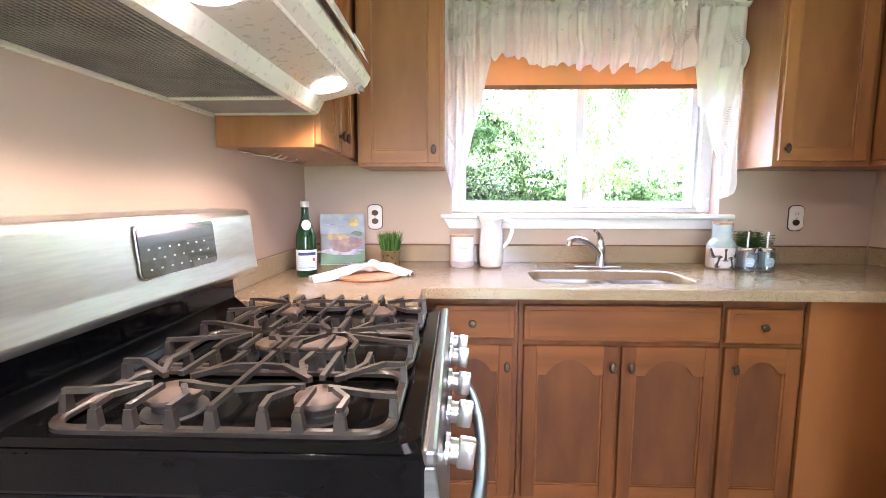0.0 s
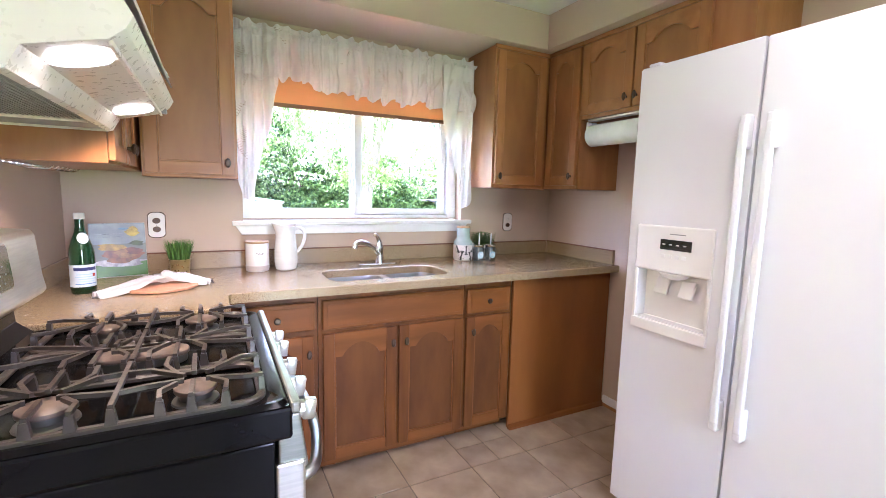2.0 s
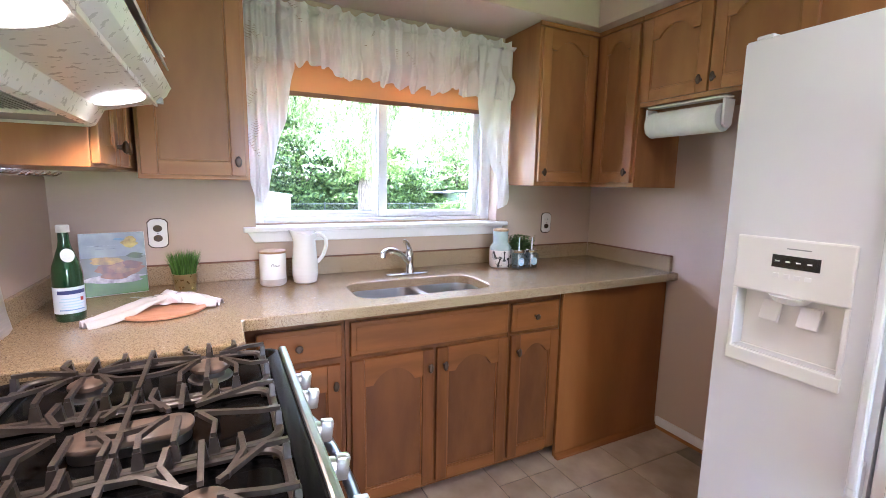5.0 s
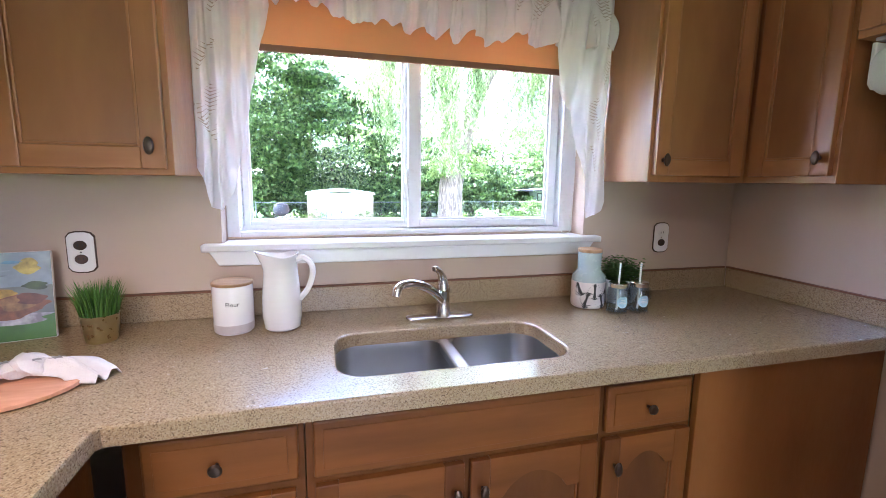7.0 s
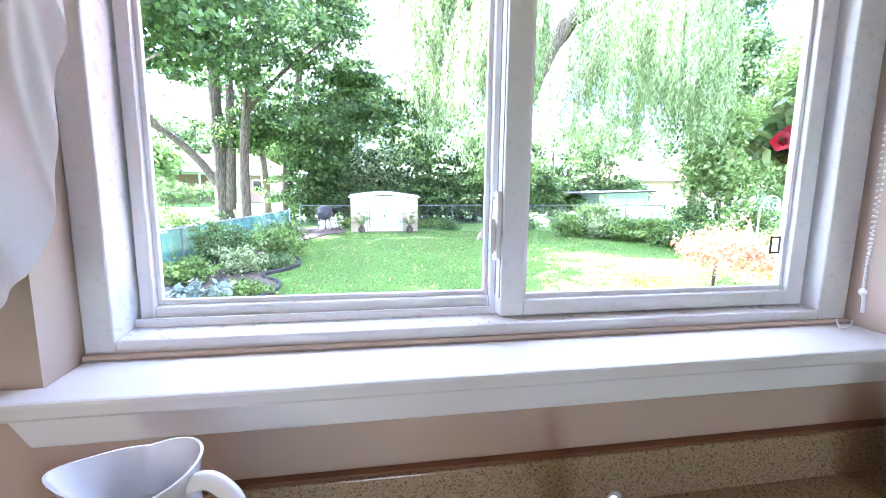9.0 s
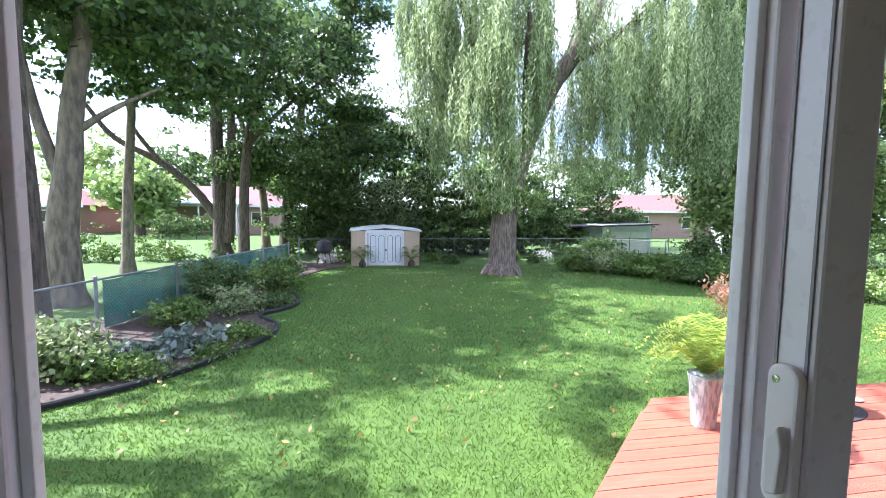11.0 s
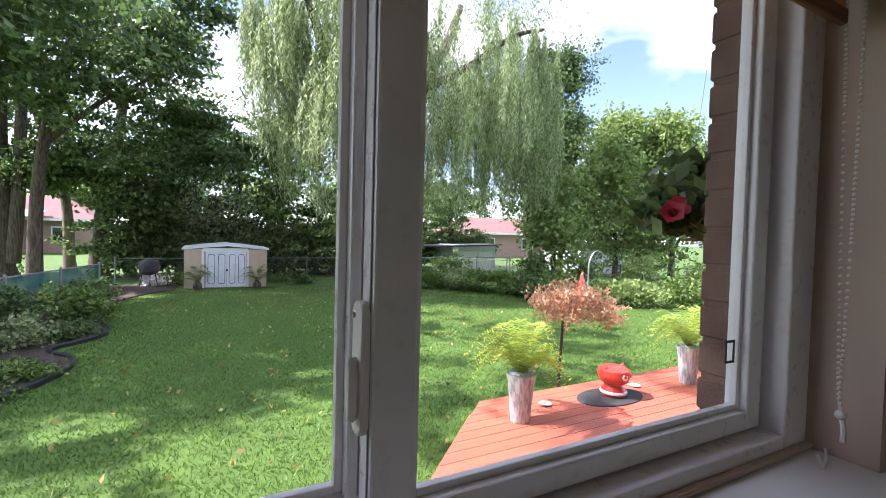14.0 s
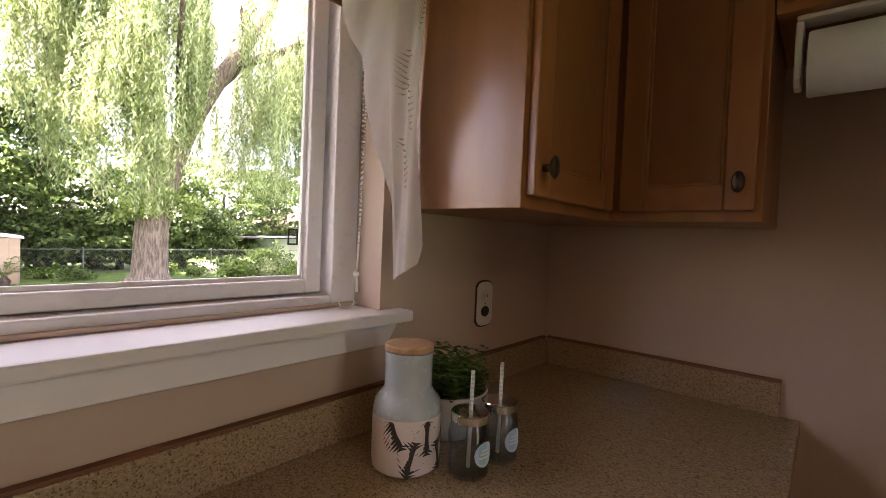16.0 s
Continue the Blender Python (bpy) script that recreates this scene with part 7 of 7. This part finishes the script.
def chain_fence(p0, p1, h, posts, step, cloth, label, wire=DIMWIRE):
    f = thing("chain_link_fence", (p0[0], p0[1], LAWN), label, "fence")
    a, c = Vector((*p0, 0)), Vector((*p1, 0))
    L = (c - a).length
    d = (c - a) / L
    for k in range(posts + 1):
        p = a + d * L * k / posts
        ps = part("post", tube([(p.x, p.y, LAWN - 0.05), (p.x, p.y, LAWN + h + 0.03)], 0.03, 10), wire, f, smooth=True)
        part("cap", lathe([(0.034, 0), (0.034, 0.03), (0, 0.05)], (p.x, p.y, LAWN + h + 0.03), 10), wire, ps)
    part("top_rail", tube([(a.x, a.y, LAWN + h), (c.x, c.y, LAWN + h)], 0.021, 8), wire, f)
    n = int(L / step)
    vs, fs_ = [], []
    nx = Vector((-d.y, d.x, 0))
    for k in range(-int(h / step), n):
        for sg in (1, -1):
            s0, s1 = (k * step, k * step + h) if sg > 0 else (k * step + h, k * step)
            z0, z1 = LAWN + 0.04, LAWN + h
            lo_s, hi_s = s0, s1
            if min(lo_s, hi_s) < 0 or max(lo_s, hi_s) > L:
                continue
            p, q_ = a + d * lo_s, a + d * hi_s
            w = 0.0020
            i0 = len(vs)
            vs += [(p.x - nx.x * w, p.y - nx.y * w, z0), (p.x + nx.x * w, p.y + nx.y * w, z0 + w), (p.x, p.y, z0 + 2.4 * w), (q_.x - nx.x * w, q_.y - nx.y * w, z1), (q_.x + nx.x * w, q_.y + nx.y * w, z1 + w), (q_.x, q_.y, z1 + 2.4 * w)]
            fs_ += [(i0, i0 + 1, i0 + 4, i0 + 3), (i0 + 1, i0 + 2, i0 + 5, i0 + 4), (i0 + 2, i0, i0 + 3, i0 + 5)]
    tagged(mesh_of("wire_mesh", vs, fs_, wire, f), kind="stuff")
    if cloth:
        vs, fs_ = [], []
        m_ = 60
        for k in range(m_ + 1):
            s = cloth + (L - cloth) * k / m_
            p = a + d * s + nx * (0.02 + 0.02 * math.sin(k * 1.7))
            for z in (LAWN + 0.05, LAWN + h * 0.5, LAWN + h - 0.03 - 0.015 * math.sin(k * 0.9)):
                vs.append((p.x, p.y, z))
        for k in range(m_):
            for j in (0, 1):
                fs_.append((3 * k + j, 3 * k + 3 + j, 3 * k + 4 + j, 3 * k + 1 + j))
        mesh_of("privacy_mesh", vs, fs_, TEAL, f, label="teal privacy mesh")
    return f


chain_fence((-4.35, 3.9), (-1.72, 16.9), 0.93, 6, 0.075, 4.6, "chain-link fence with teal privacy mesh along the bed", WIRE)
chain_fence((-1.72, 19.6), (16.5, 20.4), 0.95, 8, 0.11, 0, "chain-link fence at the end of the garden")
chain_fence((12.8, 19.9), (22.5, 7.4), 0.95, 6, 0.11, 0, "chain-link fence along the side border")

# composter and kettle barbecue by the fence
bq = thing("barbecue", (-0.55, 18.2, LAWN), "covered black kettle barbecue near the fence", "barbecue")
part("bowl", lathe([(0.1, 0.45), (0.28, 0.55), (0.33, 0.72), (0.28, 0.92), (0.1, 1.0), (0, 1.01)], (-0.55, 18.2, LAWN), 18), INK, bq, smooth=True)
for a in (90, 210, 330):
    part("leg", tube([(-0.55 + 0.2 * math.cos(radians(a)), 18.2 + 0.2 * math.sin(radians(a)), LAWN + 0.6), (-0.55 + 0.32 * math.cos(radians(a)), 18.2 + 0.32 * math.sin(radians(a)), LAWN)], 0.015, 6), INK, bq)

# ---- deck ----
DZ = -0.25
deck = thing("deck", (4.5, 2, LAWN), "red-stained wooden deck with a cut corner", "deck", kind="structure")
part("frame", prism([(0.62, 0.42), (3.5, 3.36), (8.9, 3.36), (8.9, 0.42)], LAWN, DZ - 0.035, "z"), DECKM, deck)
y = 0.36
while y < 3.40:
    x0 = 0.55 + (y - 0.36) * 1.0
    part("board", prism([(x0, y), (9.0, y), (9.0, y + 0.132), (x0 + 0.132, y + 0.132)], DZ - 0.034, DZ, "z"), DECKM, deck)
    y += 0.138


def urn(x, y, seed):
    p = thing("fern_planter", (x, y, DZ), "tall weathered white planter with a yellow-green fern on the deck", "planter", "fern planters")
    part("pot", lathe([(0.085, 0), (0.09, 0.01), (0.12, 0.36), (0.135, 0.42), (0.13, 0.44), (0.115, 0.42), (0, 0.40)], (x, y, DZ), 26), GALV, p, smooth=True)
    fern(x, y, DZ + 0.42, 0.50, 0.42, 70, seed, p)


urn(3.80, 2.97, 1)
urn(6.33, 3.02, 2)
mt = thing("door_mat", (5.07, 3.1, DZ), "dark oval mat lying on the deck", "mat")
part("mat", prism([(5.07 + 0.42 * math.cos(radians(a)), 3.06 + 0.24 * math.sin(radians(a))) for a in range(0, 360, 12)], DZ, DZ + 0.012, "z", 0.003), mat("dark_rubber", (0.05, 0.05, 0.05), 0.9, bump=0.4), mt)
OXX, OYY = 5.14, 3.08
orn = lathe([(0.0, 0.0), (0.12, 0.0), (0.135, 0.03), (0.13, 0.07), (0.10, 0.10), (0.095, 0.12), (0.15, 0.16), (0.172, 0.22), (0.165, 0.28), (0.12, 0.305), (0.10, 0.30), (0.04, 0.318), (0.0, 0.32)], (OXX, OYY, DZ + 0.012), 26)
for sg in (-1, 1):
    orn = join(orn, turned(lathe([(0.032, 0), (0.02, 0.03), (0.0, 0.055)], n=10), pose(OXX + sg * 0.12, OYY, DZ + 0.295, 0, 18 * sg, 0)))
on_ = thing("garden_ornament", (OXX, OYY, DZ + 0.012), "round red garden ornament with white rings standing on the dark mat", "ornament")
part("body", orn, REDP, on_, smooth=True)
for dx in (-0.02, 0.085):
    ey = pose(OXX + dx, OYY - 0.158 + 0.4 * max(0.0, dx - 0.03), DZ + 0.245, 82, 0, dx * 260)
    part("ring", turned(lathe([(0.036, 0), (0.038, 0.006), (0.030, 0.010), (0.0, 0.010)], n=18), ey), PLASTIC, on_, "white ring")
    part("dot", turned(lathe([(0.018, 0.0102), (0.016, 0.014), (0.0, 0.015)], n=14), ey), REDP, on_)
part("base_band", lathe([(0.138, 0.028), (0.142, 0.045), (0.134, 0.062)], (OXX, OYY, DZ + 0.012), 26), PLASTIC, on_, "pale band at the foot")
sv = thing("stone_saucer", (5.62, 3.2, DZ), "small grey dish lying on the deck", "dish")
part("dish", lathe([(0.03, 0), (0.07, 0.015), (0.065, 0.018), (0, 0.01)], (5.62, 3.2, DZ), 16), STONE, sv)
sv2 = thing("stone_saucer", (4.28, 3.18, DZ), "small grey dish lying on the deck", "dish")
part("dish", lathe([(0.03, 0), (0.07, 0.015), (0.065, 0.018), (0, 0.01)], (4.28, 3.18, DZ), 16), STONE, sv2)
jm = thing("weeping_maple", (5.35, 4.1, LAWN), "small orange weeping Japanese maple on a thin dark stem", "tree")
part("trunk", tube(curve([(5.3, 4.1, LAWN), (5.32, 4.1, -0.1), (5.36, 4.1, 0.5), (5.42, 4.1, 0.85)], 5), [0.02] * 10 + [0.014] * 6, 8), BARK, jm, smooth=True)
p1 = clumps([(5.45, 4.1, 0.62), (5.95, 4.05, 0.45), (5.15, 4.0, 0.6)], [(0.42, 0.36, 0.22), (0.36, 0.32, 0.25), (0.3, 0.3, 0.2)], 80, 24, 0.07)
leaf_cloud("crown", p1, 0.055, 0.02, ORANGEL, jm, hang=0.4)
hk = thing("shepherd_hook", (9.2, 7.4, LAWN), "white metal double shepherd hook in the border", "hook")
part("pole", tube(curve([(9.2, 7.4, LAWN), (9.2, 7.4, 0.4), (9.22, 7.4, 0.9), (9.4, 7.4, 1.15), (9.62, 7.4, 1.1), (9.68, 7.4, 0.9)], 5), 0.018, 7), WIRE, hk)
fd_ = thing("bird_feeder", (9.0, 7.2, 0.1), "orange hanging bird feeder on a hook", "feeder")
part("cone", lathe([(0.16, 0), (0.03, 0.5), (0.01, 0.6)], (8.9, 7.3, 0.1), 12), REDP, fd_)
part("pole", tube([(8.9, 7.3, LAWN), (8.9, 7.3, 0.12)], 0.015, 6), WIRE, fd_)

# hanging basket close to the window
hbk = thing("hanging_basket", (2.66, 0.58, 1.45), "hanging basket of trailing red trumpet flowers outside the window", "plant")
part("basket", lathe([(0.05, 0), (0.09, 0.05), (0.11, 0.10), (0.105, 0.10), (0, 0.08)], (2.66, 0.58, 1.50), 20), CLAY, hbk, smooth=True)
for a in (90, 210, 330):
    part("wire", tube([(2.66 + 0.1 * math.cos(radians(a)), 0.58 + 0.1 * math.sin(radians(a)), 1.60), (2.66, 0.58, 2.5)], 0.0006, 5), WIRE, hbk)
pl = clumps([(2.62, 0.58, 1.60), (2.56, 0.58, 1.55), (2.46, 0.56, 1.53), (2.38, 0.55, 1.50)], [(0.16, 0.13, 0.13), (0.14, 0.12, 0.10), (0.11, 0.10, 0.06), (0.06, 0.06, 0.04)], 60, 6, 0.025)
leaf_cloud("leaves", pl, 0.06, 0.032, MAPLE, hbk)
for fx_, fy_, fz_ in ((2.33, 0.50, 1.485), (2.35, 0.51, 1.50), (2.46, 0.46, 1.56), (2.44, 0.47, 1.59), (2.47, 0.46, 1.605)):
    tr_ = bmesh.new()
    rings = []
    for rad, h in ((0.005, 0.0), (0.008, 0.026), (0.012, 0.040), (0.026, 0.049)):
        rings.append([tr_.verts.new((rad * (1 + (0.25 if h > 0.04 and k % 2 else 0)) * math.cos(k * math.pi / 5), rad * (1 + (0.25 if h > 0.04 and k % 2 else 0)) * math.sin(k * math.pi / 5), h)) for k in range(10)])
    for a, c in zip(rings, rings[1:]):
        for k in range(10):
            tr_.faces.new((a[k], a[(k + 1) % 10], c[(k + 1) % 10], c[k]))
    part("flower", turned(tr_, pose(fx_, fy_, fz_, 70, 0, -40 + 700 * (fx_ - 2.36))), REDFL, hbk, smooth=True)

# grass blades and fallen leaves
gq = np.random.RandomState(21)
N = 260000
gy = 1.2 + (17.5 - 1.2) * gq.uniform(0, 1, N) ** 1.7
gx = gq.uniform(-0.42, 1.0, N) * (4.5 + gy * 1.0) + 0.4
keep = (gx > -4.2) & (gx < 13)
inside = (gx > np.interp(gy, [0, 4.55, 5.17, 5.95, 7.3, 7.95, 9.0, 10.5, 12.2, 15, 17.5], [-2.9, -2.9, -2.16, -1.36, -0.62, -0.5, -0.95, -0.45, -0.95, -0.9, 0.2]) + 0.04)
ondeck = (gx > gy + 0.1) & (gy < 3.45) & (gx < 9.05) | ((gx > 3.5) & (gx < 9.05) & (gy < 3.45))
keep &= inside & ~ondeck
gx, gy = gx[keep], gy[keep]
n = len(gx)
ga = gq.uniform(0, math.pi, n)
gh = gq.uniform(0.018, 0.042, n)
gw = 0.0035 + 0.0006 * gy
lx, ly = gq.normal(size=n) * 0.02, gq.normal(size=n) * 0.02
co = np.empty((n, 3, 3), np.float32)
co[:, 0] = np.stack([gx - gw * np.cos(ga), gy - gw * np.sin(ga), np.full(n, LAWN)], 1)
co[:, 1] = np.stack([gx + gw * np.cos(ga), gy + gw * np.sin(ga), np.full(n, LAWN)], 1)
co[:, 2] = np.stack([gx + lx, gy + ly, LAWN + gh], 1)
me = bpy.data.meshes.new("grass")
me.vertices.add(3 * n)
me.vertices.foreach_set("co", co.ravel())
me.loops.add(3 * n)
me.loops.foreach_set("vertex_index", np.arange(3 * n, dtype=np.int32))
me.polygons.add(n)
me.polygons.foreach_set("loop_start", np.arange(0, 3 * n, 3, dtype=np.int32))
me.update()
me.validate()
me.materials.append(GRASSB)
tagged(new("grass", me), "short mown grass blades", "grass", kind="stuff")
fx_, fy_ = gq.uniform(-2, 9, 900), gq.uniform(3.5, 17, 900)
ok = ~((fx_ < np.interp(fy_, [4.5, 6, 8, 17], [-2.5, -1.2, -0.3, 0.3])))
leaf_cloud("fallen_leaves", np.stack([fx_[ok], fy_[ok], np.full(ok.sum(), LAWN + 0.045)], 1), 0.07, 0.045, DRYLEAF, label="dry yellow leaves scattered on the lawn", kind="stuff")

# ---- kitchen floor tiles ----
def tile_mesh(w, h):
    b_ = bx(-w / 2, w / 2, -h / 2, h / 2, -0.004, 0.004, 0.0015, seg=1)
    m_ = bpy.data.meshes.new("tile")
    b_.to_mesh(m_)
    b_.free()
    m_.materials.append(TILE)
    return m_


TS = 0.33
big, small = tile_mesh(TS - 0.006, TS - 0.006), tile_mesh(TS / 2 - 0.006, TS / 2 - 0.006)
for i in range(9):
    for j in range(13):
        x, y = 0.04 + (i + 0.5) * TS, -0.52 - (j + 0.5) * TS
        if x - TS / 2 > EAST or y < -4.9 or x < 0.5 and y > -1.9:
            continue
        if (i + 2 * j) % 5 == 0:
            for dx in (-1, 1):
                for dy in (-1, 1):
                    if x + dx * TS / 4 + TS / 4 < EAST - 0.0:
                        t = new("tile", small)
                        t.location = (x + dx * TS / 4, y + dy * TS / 4, FL - 0.004)
                        t.parent = floor
        elif x + TS / 2 < EAST + 0.32:
            t = new("tile", big)
            t.location = (min(x, EAST - TS / 2), y, FL - 0.004 + 0.0003 * ((i * 7 + j * 3) % 3))
            t.parent = floor
